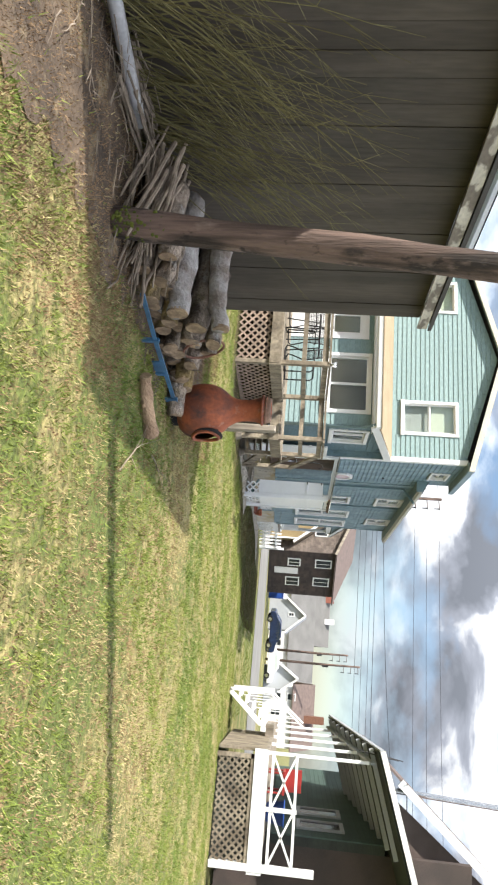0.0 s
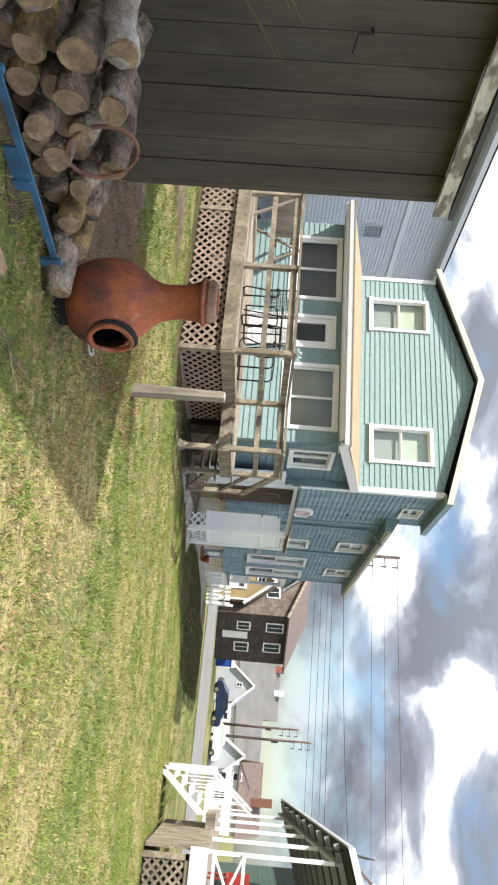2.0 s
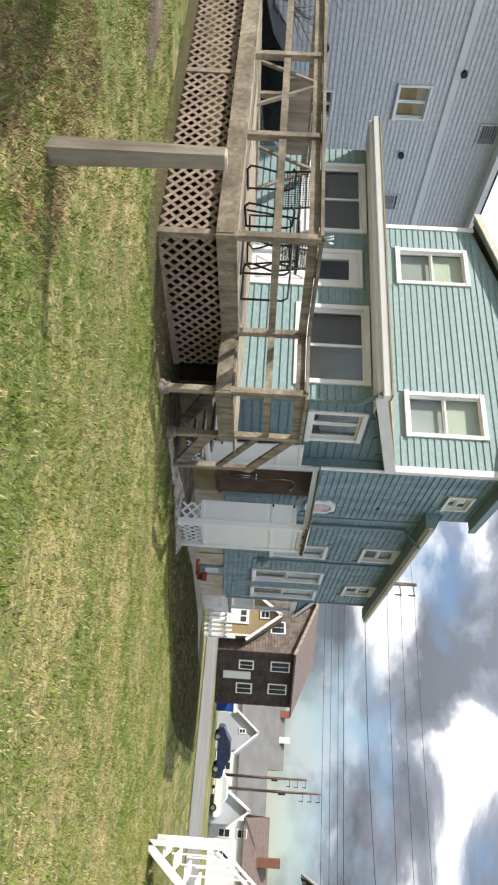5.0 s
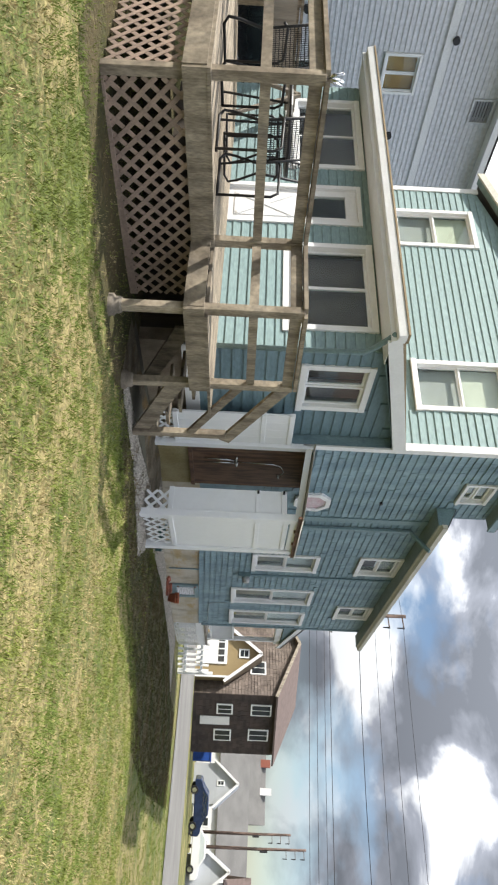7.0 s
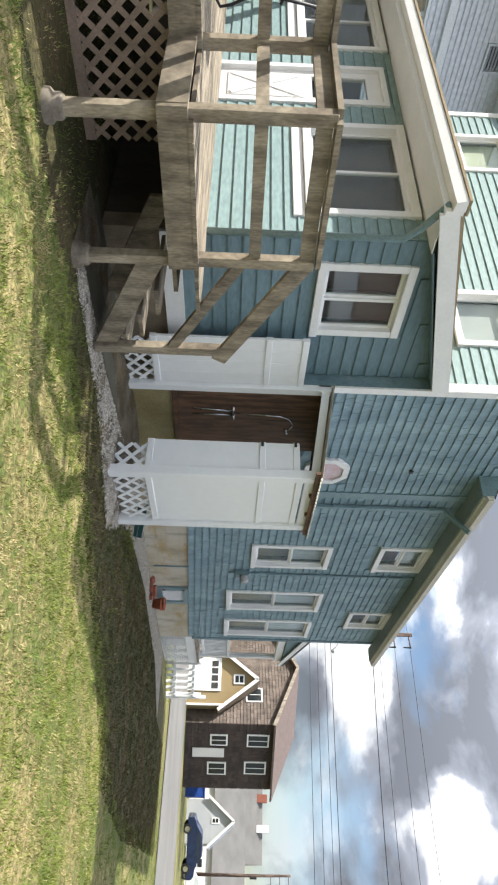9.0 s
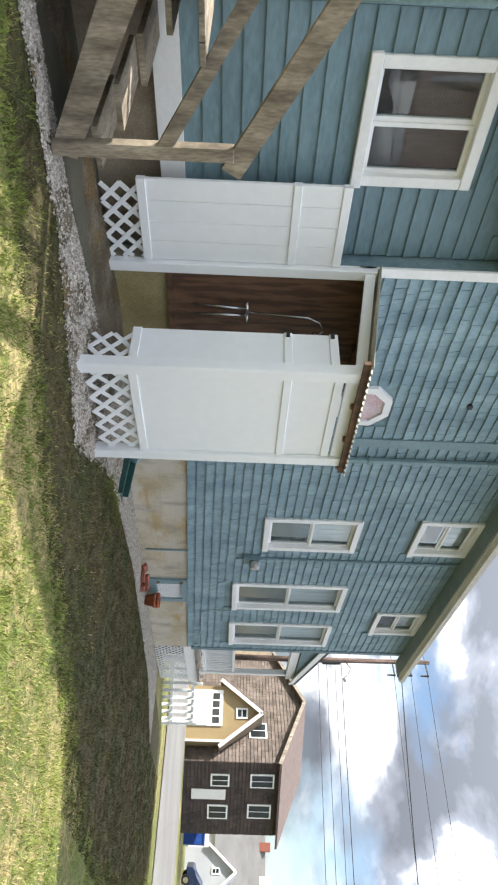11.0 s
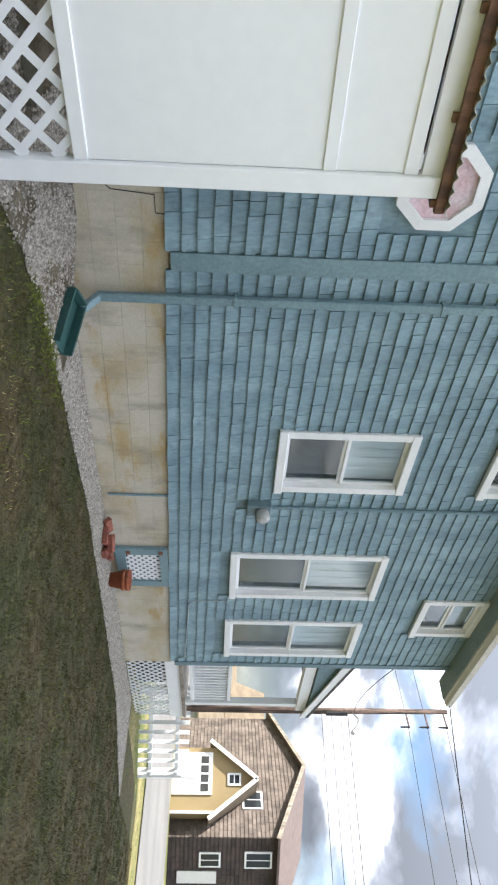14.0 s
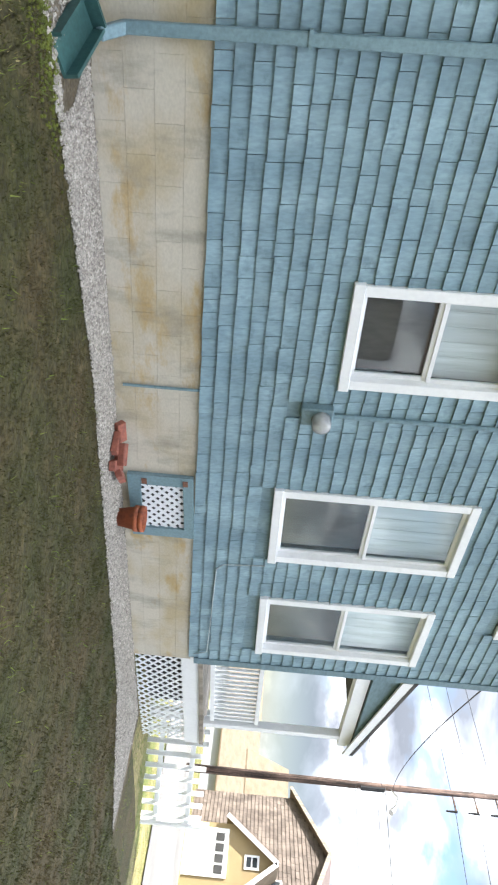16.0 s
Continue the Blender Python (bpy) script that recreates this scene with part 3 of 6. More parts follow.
def fan(z, y):
    """The courses settle towards the far end near the bottom and run level higher up."""
    k = max(0.0, min(1.0, (4.0 - z) / 3.4))
    return z - 0.038 * k * (y - 5.2)


SILL = 0.575
A_WIN, B_WIN, C_WIN = (4.37, 5.31, 1.70, 3.13), (6.56, 7.62, 1.265, 3.25), (8.29, 9.40, 1.225, 3.22)
U_WIN, V_WIN, W_WIN = (4.32, 5.33, 3.95, 4.87), (7.62, 8.63, 3.95, 4.87), (0.95, 1.63, 5.08, 5.62)
side_holes = [A_WIN, B_WIN, C_WIN, U_WIN, V_WIN, W_WIN]
part("wall", wall_sheet(B(), SIDE, 0.0, 9.8, 0.74, 4.95, -0.2, -0.005, side_holes), TEAL, house)
part("wall", wall_sheet(B(), SIDE, 0.0, 2.2, 4.95, 5.85, -0.2, -0.004, side_holes), TEAL, house)
W2A, W2B = (-5.52, -4.48, 4.06, 5.64), (-1.74, -0.73, 4.08, 5.63)
bm = wall_sheet(B(), FRONT, -6.2, -0.2, 0.0, 5.8, -0.2, -0.004, [W2A, W2B])
prism(bm, FRONT, [(-6.2, 5.8), (0, 5.8), (-3.1, 6.72)], -0.2, -0.004)
part("wall", bm, TEAL_CLAP, house)
part("wall", box(B(), -6.2, -6.0, 0.2, 9.6, 0.2, 5.8), TEAL, house)
part("wall", box(B(), -6.2, -0.2, 9.6, 9.8, 0.2, 5.0), TEAL, house)
part("floor_slab", box(B(), -6.0, -0.2, 0.2, 9.6, 0.3, 0.5), DARK, house)
part("upper_floor", box(B(), -6.0, -0.2, 0.2, 9.6, 3.45, 3.6), DARK, house)
clapboards(house, FRONT, -6.2, 0.0, 3.72, 6.7, 0.128, TEAL_CLAP, [W2A, W2B], lambda z: (-6.2 + max(0, z - 5.8) * 3.37, 0 - max(0, z - 5.8) * 3.37))
for win in (W2A, W2B):
    window("window", FRONT, *win, "white double-hung window with cream and grey blinds", inside=BLIND, parent=house, inner=1.0, lower=DULL)
for win in (A_WIN, B_WIN, C_WIN):
    window("window", SIDE, *win, "white double-hung window with pale curtain above", parent=house, inner=0.0, dim=True, half=win[2] + (win[3] - win[2]) * 0.5)
for win in (U_WIN, V_WIN):
    window("window", SIDE, *win, "small white upper window with pale curtain", parent=house, inner=0.0, dim=True)
window("window", SIDE, *W_WIN, "small white attic window", parent=house, inside=BLIND, casing=0.06)
# corner boards and vertical trim
for a, b, c, d, f in ((-0.10, 0.03, 3.66, 5.86, FRONT), (-6.22, -6.10, 3.66, 5.86, FRONT), (-0.03, 0.07, 2.30, 5.8, SIDE)):
    part("corner_board", fbox(B(), f, a, b, 0.0, 0.035, c, d), WHITE, house, bevel=0.004)
part("corner_board", fbox(B(), SIDE, 9.70, 9.82, 0.0, 0.03, 0.45, 4.9), TEAL_SHADE, house)
part("trim_board", fbox(B(), SIDE, 2.44, 2.60, 0.0, 0.035, 0.70, 4.9), SPOUT, house)

# octagonal window
bm, cy, cz = B(), 1.84, 2.655
ring = [(cy + 0.34 * math.cos(radians(22.5 + 45 * k)), cz + 0.34 * math.sin(radians(22.5 + 45 * k))) for k in range(8)]
inn = [(cy + 0.25 * math.cos(radians(22.5 + 45 * k)), cz + 0.25 * math.sin(radians(22.5 + 45 * k))) for k in range(8)]
loops = [[bm.verts.new(SIDE.at(u, n, z)) for u, z in pts] for pts, n in ((ring, 0.0), (ring, 0.055), (inn, 0.06), (inn, 0.0))]
for la, lb in zip(loops, loops[1:] + loops[:1]):
    for k in range(8):
        bm.faces.new((la[k], la[(k + 1) % 8], lb[(k + 1) % 8], lb[k]))
octagon = part("octagon_window", bm, WHITE, house, "small octagonal window with pink frosted glass")
part("pane", prism(B(), SIDE, inn, 0.0, 0.03), PINK, octagon)

# roofs
def slab(bm, p, q, r, s, t):
    """A sheet through four corners, t thick downwards."""
    low = [Vector(v) - Vector((0, 0, t)) for v in (p, q, r, s)]
    return hexa(bm, low + [Vector(v) for v in (p, q, r, s)])


for sx in (1, -1):
    ex, rx = -3.1 + sx * 3.35, -3.1
    part("roof", slab(B(), (ex, -0.22, 5.98), (rx, -0.22, 6.90), (rx, 2.25, 6.90), (ex, 2.25, 5.98), 0.05), ROOF, house)
    part("rake_board", hexa(B(), [(ex, -0.24, 5.83), (rx, -0.24, 6.75), (rx, -0.20, 6.75), (ex, -0.20, 5.83), (ex, -0.24, 5.975), (rx, -0.24, 6.895), (rx, -0.20, 6.895), (ex, -0.20, 5.975)]), TRIM, house)
    part("soffit", slab(B(), (ex, -0.20, 5.90), (rx, -0.20, 6.82), (rx, 0.0, 6.82), (ex, 0.0, 5.90), 0.015), TEAL_CLAP, house)
    ex2 = -3.1 + sx * 3.46
    part("roof", slab(B(), (ex2, 1.9, 5.035), (rx, 1.9, 6.80), (rx, 10.3, 6.80), (ex2, 10.3, 5.035), 0.06), ROOF, house)
part("eave_board", box(B(), 0.22, 0.26, -0.2, 2.25, 5.83, 5.96), SPOUT, house)
part("soffit", box(B(), 0.0, 0.22, -0.2, 2.2, 5.83, 5.85), SOFFIT, house)
part("eave_board", box(B(), 0.31, 0.34, 1.9, 10.3, 4.88, 4.98), TRIM, house)
part("soffit", box(B(), 0.0, 0.31, 1.9, 10.3, 4.865, 4.89), SOFFIT, house)
part("eave_return", prism(B(), Face((0, 1.86, 0), (1, 0, 0), (0, 1, 0)), [(0.0, 4.85), (0.34, 4.85), (0.34, 5.02), (0.0, 5.20)], 0.0, 0.035), SPOUT, house)
part("gutter", prism(B(), Face((0, 1.85, 0), (1, 0, 0), (0, 1, 0)), [(0.34, 4.90), (0.41, 4.92), (0.42, 5.0), (0.34, 5.0)], 0.0, 8.5), TRIM, house)
part("wall", box(B(), -6.2, -0.004, 2.2, 2.3, 4.9, 5.85), TEAL_SHADE, house)

# downspout
bm = B()
beam(bm, (0.06, 2.84, 0.1), (0.06, 2.84, 4.62), 0.075, 0.055, up=(1, 0, 0))
beam(bm, (0.06, 2.84, 4.62), (0.5, 2.70, 4.9), 0.07, 0.055)
beam(bm, (0.05, 2.84, 0.12), (0.22, 2.86, 0.0), 0.075, 0.055)
part("downspout", bm, SPOUT, house, bevel=0.008)
for z in (1.2, 2.9, 4.4):
    part("strap", box(B(), 0.0, 0.095, 2.79, 2.89, z, z + 0.025), SPOUT, house)

# meter
meter = part("electric_meter", fbox(B(), SIDE, 5.50, 5.68, 0.0, 0.11, 1.42, 1.70), METER, house, "painted meter box with round glass dial", bevel=0.012)
bm = B()
tube(bm, [(0.11, 5.60, 1.60), (0.15, 5.60, 1.60), (0.21, 5.60, 1.60), (0.23, 5.60, 1.60)], [0.085, 0.085, 0.08, 0.05], 18)
part("dial", bm, DIALG, meter, "round glass meter dial", smooth=True)
part("conduit", tube(B(), [(0.04, 5.60, 1.70), (0.04, 5.60, 4.85)], 0.022, 8), TEAL_SHADE, meter)
part("conduit", tube(B(), [(0.03, 9.6, 0.45), (0.03, 9.52, 0.62), (0.03, 8.9, 0.66), (0.03, 7.85, 0.72), (0.03, 7.76, 0.80), (0.03, 7.72, 1.25)], 0.007, 6), CORD, house, "thin pale cable clipped to the wall")

part("cable_plate", fbox(B(), SIDE, 1.76, 1.82, 0.0, 0.045, 3.83, 3.88), BLACK, house, "small dark cable plate")
# foundation
found_verts = box(B(), -0.2, -0.03, 0.0, 9.78, -0.9, 0.735)
foundation = solid("foundation", found_verts, BLOCK, "stained concrete block foundation under the teal house", "foundation", kind="structure")
for row in range(5):
    z0 = SILL - 0.195 * (row + 1)
    y = 0.0 - (0.2 if row % 2 else 0.0)
    while y < 9.78:
        a, b = max(y, 0.0), min(y + 0.397, 9.78)
        if b - a > 0.03:
            bm = B()
            e = 0.0008
            hexa(bm, [(-0.03, a + e, fan(z0 + e, a)), (-0.006, a + e, fan(z0 + e, a)), (-0.006, b - e, fan(z0 + e, b)), (-0.03, b - e, fan(z0 + e, b)),
                      (-0.03, a + e, fan(z0 + 0.195 - e, a)), (-0.006, a + e, fan(z0 + 0.195 - e, a)), (-0.006, b - e, fan(z0 + 0.195 - e, b)), (-0.03, b - e, fan(z0 + 0.195 - e, b))])
            part("block", bm, BLOCK, foundation)
        y += 0.397
part("crack_pipe", tube(B(), [(0.012, 5.47, -0.12), (0.012, 5.47, 0.56)], 0.014, 6), SPOUT, foundation)
for p, q in (((1.86, 0.18), (1.97, 0.31)), ((1.97, 0.31), (1.98, 0.42)), ((1.98, 0.42), (2.0, 0.62)), ((2.0, 0.62), (2.14, 0.62)), ((2.14, 0.62), (2.15, 0.72))):
    part("crack", beam(B(), SIDE.at(p[0], -0.004, p[1] - 0.02), SIDE.at(q[0], -0.004, q[1] - 0.02), 0.006, 0.006, up=(1, 0, 0)), DARK, foundation)
# vent
vent = part("crawl_vent", wall_sheet(B(), SIDE, 6.50, 7.36, -0.16, 0.48, 0.0, 0.05, [(6.62, 7.24, -0.04, 0.38)]), SPOUT, foundation, "teal framed crawl-space vent with white lattice")
# Dark sheet added behind the lattice as crawl-space shade.
bm = B()
fbox(bm, SIDE, 6.60, 7.26, -0.004, 0.006, -0.06, 0.40)
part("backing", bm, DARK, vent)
for sgn in (1, -1):
    bm = B()
    for k in range(-5, 8):
        c0 = 6.62 + k * 0.095
        for s0, s1 in ((0.0, 0.42),):
            u0, u1 = (c0, c0 + 0.42) if sgn > 0 else (c0 + 0.42, c0)
            z0, z1 = -0.04, 0.38
            lo, hi = 6.62, 7.24
            if u0 < lo: z0, u0 = (z0 + (lo - u0), lo) if sgn > 0 else (z0, u0)
            if u1 > hi and sgn > 0: z1, u1 = z1 - (u1 - hi), hi
            if sgn < 0:
                if u0 > hi: z0, u0 = z0 + (u0 - hi), hi
                if u1 < lo: z1, u1 = z1 - (lo - u1), lo
            if z1 - z0 > 0.03:
                beam(bm, SIDE.at(u0, 0.02 + 0.004 * sgn, z0), SIDE.at(u1, 0.02 + 0.004 * sgn, z1), 0.034, 0.004, up=(1, 0, 0))
    part("lattice", bm, VINYL, vent)

for z in (-0.02, 0.38):
    part("hinge", fbox(B(), SIDE, 6.535, 6.60, 0.05, 0.062, z, z + 0.05), RUST, vent, "rusty hinge")

# ---- front bay ----
BAYF = Face((0, -2.0, 0), (1, 0, 0), (0, -1, 0))
BAYS = Face((-0.19, 0, 0), (0, 1, 0), (1, 0, 0))
BW1, BW2, BDOOR, BW3 = (-5.66, -3.80, 1.95, 3.08), (-2.1, -0.48, 1.95, 3.08), (-3.38, -2.50, 0.98, 2.98), (-1.71, -0.71, 2.11, 3.10)
part("wall", wall_sheet(B(), BAYF, -6.1, -0.19, 0.9, 3.12, -0.15, -0.004, [BW1, BW2, BDOOR]), TEAL_CLAP, house)
part("wall", wall_sheet(B(), BAYS, -2.0, -0.02, 0.8, 3.2, -0.15, -0.004, [BW3]), TEAL_SHADE, house)
part("wall", prism(B(), BAYS, [(-2.0, 3.2), (-0.02, 3.2), (-0.02, 3.66)], -0.15, -0.004), TEAL_SHADE, house)
part("wall", box(B(), -6.1, -5.95, -2.0, -0.0, 0.8, 3.2), TEAL_CLAP, house)
part("floor_slab", box(B(), -5.95, -0.34, -1.85, 0.0, 0.8, 0.95), DARK, house)
clapboards(house, BAYF, -6.1, -0.19, 0.98, 3.12, 0.128, TEAL_CLAP, [BW1, BW2, BDOOR])
clapboards(house, BAYS, -2.0, -0.02, 0.76, 3.66, 0.15, TEAL_SHADE, [BW3], lambda z: (-2.0 + max(0.0, z - 3.2) / 0.2367, -0.02))
for win in (BW1, BW2):
    window("window", BAYF, *win, "wide dark porch window with white casing", split="v", parent=house, inside=None, dim=True)
window("window", BAYS, *BW3, "white casement window with dark panes", split="v", parent=house, inside=None, dim=True)
for win in (BW1, BW2):
    part("window_apron", fbox(B(), BAYF, win[0] - 0.03, win[1] + 0.03, 0.0, 0.035, win[2] - 0.12, win[2] - 0.004), WHITE, house, bevel=0.005)
door = part("door", wall_sheet(B(), BAYF, -3.30, -2.58, 1.0, 2.92, -0.06, -0.01, [(-3.18, -2.70, 2.1, 2.75)]), WHITE, house, "white panelled door with a small glazed light")
part("pane", fbox(B(), BAYF, -3.18, -2.70, -0.04, -0.03, 2.1, 2.75), GLASS, door)
part("panel", fbox(B(), BAYF, -3.2, -2.68, -0.01, 0.002, 1.10, 2.0), WHITE, door, bevel=0.004)
for p, q in ((1.14, 1.96), (1.96, 1.14)):
    part("cross_brace", beam(B(), BAYF.at(-3.17, 0.006, p), BAYF.at(-2.71, 0.006 + 0.004 * (p > q), q), 0.07, 0.012, up=(0, 1, 0)), WHITE, door)
part("door_frame", wall_sheet(B(), BAYF, -3.38, -2.50, 0.98, 2.98, -0.05, 0.04, [(-3.30, -2.58, 0.97, 2.92)]), WHITE, house)
part("base_trim", fbox(B(), BAYS, -2.0, -0.02, 0.0, 0.03, 0.56, 0.76), WHITE, house)
part("bay_foundation", box(B(), -0.42, -0.22, -2.0, -0.02, -0.6, 0.8), BAYBLK, house)
# Added to block light below the bay; shade is in its dark brown.
part("bay_foundation", box(B(), -6.1, -0.42, -1.98, -1.8, -0.6, 0.9), SILL_SHADE, house)
# Unseen side wall, added to keep light from leaking under the deck.
part("bay_foundation", box(B(), -6.1, -5.9, -1.8, 0.0, -0.6, 0.9), BLOCK, house)
# bay roof
part("roof", slab(B(), (-6.35, -2.45, 3.28), (0.02, -2.45, 3.28), (0.02, 0.0, 3.86), (-6.35, 0.0, 3.86), 0.05), BAYTAN, house)
part("drip_edge", box(B(), -6.35, 0.04, -2.61, -2.45, 3.275, 3.30), BAYTAN, house)
part("fascia", box(B(), -6.35, 0.04, -2.49, -2.45, 3.10, 3.26), WHITE, house)
part("gutter", prism(B(), Face((0, 0, 0), (0, 1, 0), (1, 0, 0)), [(-2.49, 3.16), (-2.58, 3.17), (-2.60, 3.27), (-2.49, 3.27)], -6.35, 0.04), WHITE, house)
part("rake_board", hexa(B(), [(0.0, -2.45, 3.06), (0.04, -2.45, 3.06), (0.04, 0.0, 3.66), (0.0, 0.0, 3.66), (0.0, -2.45, 3.24), (0.04, -2.45, 3.24), (0.04, 0.0, 3.86), (0.0, 0.0, 3.86)]), WHITE, house)
part("soffit", slab(B(), (-6.3, -2.45, 3.12), (0.0, -2.45, 3.12), (0.0, -2.0, 3.12), (-6.3, -2.0, 3.12), 0.012), WHITE, house)
part("soffit", slab(B(), (-0.19, -2.0, 3.14), (0.0, -2.0, 3.14), (0.0, 0.0, 3.66), (-0.19, 0.0, 3.66), 0.012), TEAL_SHADE, house)
bm = B()
tube(bm, [(-0.05, -2.5, 3.15), (-0.10, -2.2, 2.98), (-0.12, -2.06, 2.85), (-0.12, -2.06, 1.0)], 0.035, 10)
part("downspout", bm, SPOUT, house, smooth=True)

# ---- deck ----
deck = thing("wooden_deck", (-2.5, -4, gz(-4)), "raised weathered wood deck with rails, lattice skirt and stairs", "deck")
DZ = 1.0
PX, PY, QX, QY, SY = -0.15, -5.4, 0.80, -3.68, -2.5


def post(x, y, z0, z1, s=0.09, mt=DECK, parent=deck, name="post"):
    part(name, box(B(), x - s / 2, x + s / 2, y - s / 2, y + s / 2, z0, z1), mt, parent, bevel=0.006)


for x in (PX, -1.85, -3.5, -5.2):
    post(x, PY, gz(PY) - 0.1 if x in (PX, -5.2) else DZ - 0.25, 1.94)
post(-3.05, PY, gz(PY), DZ - 0.2)
post(PX, QY, DZ - 0.2, 1.92)
post(QX, QY, 0.05, 1.94)
post(QX, SY, 0.05, 1.92)
post(-5.2, -3.7, gz(-4), 1.94)
post(QX, -1.45, 0.02, 1.18)
for x, y in ((QX, QY), (QX, SY)):
    bm = B()
    lathe(bm, (x, y, gz(y)), [(0.0, 0.13), (0.07, 0.13), (0.085, 0.11), (0.085, 0.07), (0.11, 0.05), (0.115, -0.1)], 12)
    part("footing", bm, FOOT, deck, "rounded earth-stained concrete footing", smooth=True)
FR = Face((0, PY - 0.02, 0), (1, 0, 0), (0, -1, 0))
for a, b in ((-5.25, -3.5), (-3.5, -1.85), (-1.85, -0.1)):
    part("rim_board", fbox(B(), FR, a, b - 0.004, 0.03, 0.07, DZ - 0.22, DZ - 0.02), DECK, deck)
part("rim_board", box(B(), PX + 0.045, PX + 0.085, PY - 0.08, QY - 0.05, DZ - 0.22, DZ - 0.02), DECK, deck)
part("rim_board", box(B(), PX, QX + 0.045, QY - 0.085, QY - 0.045, DZ - 0.22, DZ - 0.02), DECK, deck)
part("rim_board", box(B(), QX + 0.046, QX + 0.085, QY - 0.08, SY + 0.04, DZ - 0.22, DZ - 0.02), DECK, deck)
y = PY - 0.08
while y < -2.06:
    x1 = PX + 0.09 if y < QY - 0.1 else QX + 0.09
    part("deck_board", box(B(), -5.28, x1, y, min(y + 0.134, -2.03), DZ - 0.02, DZ + 0.012), DECK, deck)
    y += 0.14
part("deck_board", box(B(), 0.02, QX + 0.09, -2.03, SY + 0.5, DZ - 0.02, DZ + 0.012), DECK, deck)
for z, h, w in ((1.92, 0.04, 0.13), (1.45, 0.09, 0.04)):
    segs = [((-5.2, PY), (PX, PY)), ((PX, PY), (PX, QY)), ((PX, QY), (QX, QY)), ((QX, QY), (QX, SY)), ((-5.2, PY), (-5.2, -2.1))]
    for (xa, ya), (xb, yb) in segs:
        if z > 1.9:
            part("handrail", beam(B(), (xa, ya, z + 0.03), (xb, yb, z + 0.03), w, h), DECK, deck)
            part("rail", beam(B(), (xa, ya, z - 0.06), (xb, yb, z - 0.06), 0.04, 0.11), DECK, deck)
        else:
            part("rail", beam(B(), (xa, ya, z), (xb, yb, z), w, h), DECK, deck)
part("handrail", beam(B(), (QX, SY, 1.86), (QX, -1.32, 1.16), 0.045, 0.14), DECK, deck)
part("rail", beam(B(), (QX, SY, 1.36), (QX, -1.45, 0.72), 0.045, 0.09), DECK, deck)
for k, (ya, z) in enumerate(((-2.36, 0.82), (-2.08, 0.65), (-1.80, 0.48), (-1.54, 0.31))):
    part("tread", box(B(), 0.02, QX - 0.05, ya - 0.02, ya + 0.26, z - 0.035, z), DECK, deck)
for x in (QX - 0.02, 0.0):
    part("stringer", hexa(B(), [(x - 0.02, SY, DZ - 0.46), (x + 0.02, SY, DZ - 0.46), (x + 0.02, -1.42, 0.0), (x - 0.02, -1.42, 0.0), (x - 0.02, SY, DZ - 0.24), (x + 0.02, SY, DZ - 0.24), (x + 0.02, -1.36, 0.16), (x - 0.02, -1.36, 0.16)]), DECK, deck)
lattice(deck, FR, -5.15, PX, gz(PY) + 0.02, DZ - 0.22, 0.155, 0.04, LATT, n=0.0)
lattice(deck, Face((PX + 0.02, 0, 0), (0, 1, 0), (1, 0, 0)), PY + 0.05, -2.92, gz(-4.5) - 0.02, DZ - 0.22, 0.165, 0.042, LATT, n=0.0)
part("lattice_edge", box(B(), PX + 0.03, PX + 0.06, PY + 0.05, -2.92, gz(-4.5) - 0.03, gz(-4.5) + 0.05), LATT, deck)

# slab below the stairs
solid("stair_slab", box(B(), -0.22, 0.62, -2.35, 1.22, -0.15, 0.03), WETC, "worn damp concrete slab under the deck stairs", "slab", kind="structure", bevel=0.01)

# ---- outdoor shower ----
shower = thing("outdoor_shower", (0.6, 0.7, gz(0.7)), "white vinyl outdoor shower stall with lattice and corrugated roof", "shower stall")
NX, NY, FY = 1.17, 0.15, 1.30
for x, y, z0, z1 in ((NX, NY, -0.05, 2.27), (NX, FY, -0.12, 2.27)):
    part("post", box(B(), x - 0.055, x + 0.055, y - 0.055, y + 0.055, z0, z1), VINYL, shower, bevel=0.006)
part("post", box(B(), 0.0, 0.09, -0.03, 0.07, 0.0, 2.46), VINYL, shower, bevel=0.006)
XF = Face((NX, 0, 0), (0, 1, 0), (1, 0, 0))
YF = Face((0, NY, 0), (1, 0, 0), (0, -1, 0))
LF = Face((0.0, 0, 0), (0, 1, 0), (1, 0, 0))


def vinyl_panel(f, u0, u1, z0, z1, mid, boards, n0=-0.02, n1=0.015):
    w = (u1 - u0) / boards
    for k in range(boards):
        part("panel_board", fbox(B(), f, u0 + k * w + 0.0015, u0 + (k + 1) * w - 0.0015, n0, n1, z0 + 0.06, z1 - 0.06), VINYL, shower, bevel=0.003)
    for a, b in ((z0, z0 + 0.075), (mid - 0.035, mid + 0.035), (z1 - 0.075, z1)):
        part("rail", fbox(B(), f, u0, u1, n0 - 0.012, n1 + 0.012, a, b), VINYL, shower, bevel=0.004)


vinyl_panel(XF, NY + 0.056, FY - 0.056, 0.36, 2.118, 1.66, 1)
vinyl_panel(YF, 0.74, NX - 0.056, 0.36, 2.08, 1.66, 1)
vinyl_panel(LF, -0.80, -0.035, 0.38, 2.12, 1.68, 4, 0.0, 0.035)
lattice(shower, XF, NY + 0.056, FY - 0.056, 0.0, 0.38, 0.185, 0.042, VINYL, n=-0.012)
lattice(shower, YF, 0.80, NX - 0.056, 0.02, 0.38, 0.175, 0.04, VINYL, n=-0.012)
lattice(shower, LF, -0.74, -0.035, 0.08, 0.40, 0.165, 0.04, VINYL, n=0.0)
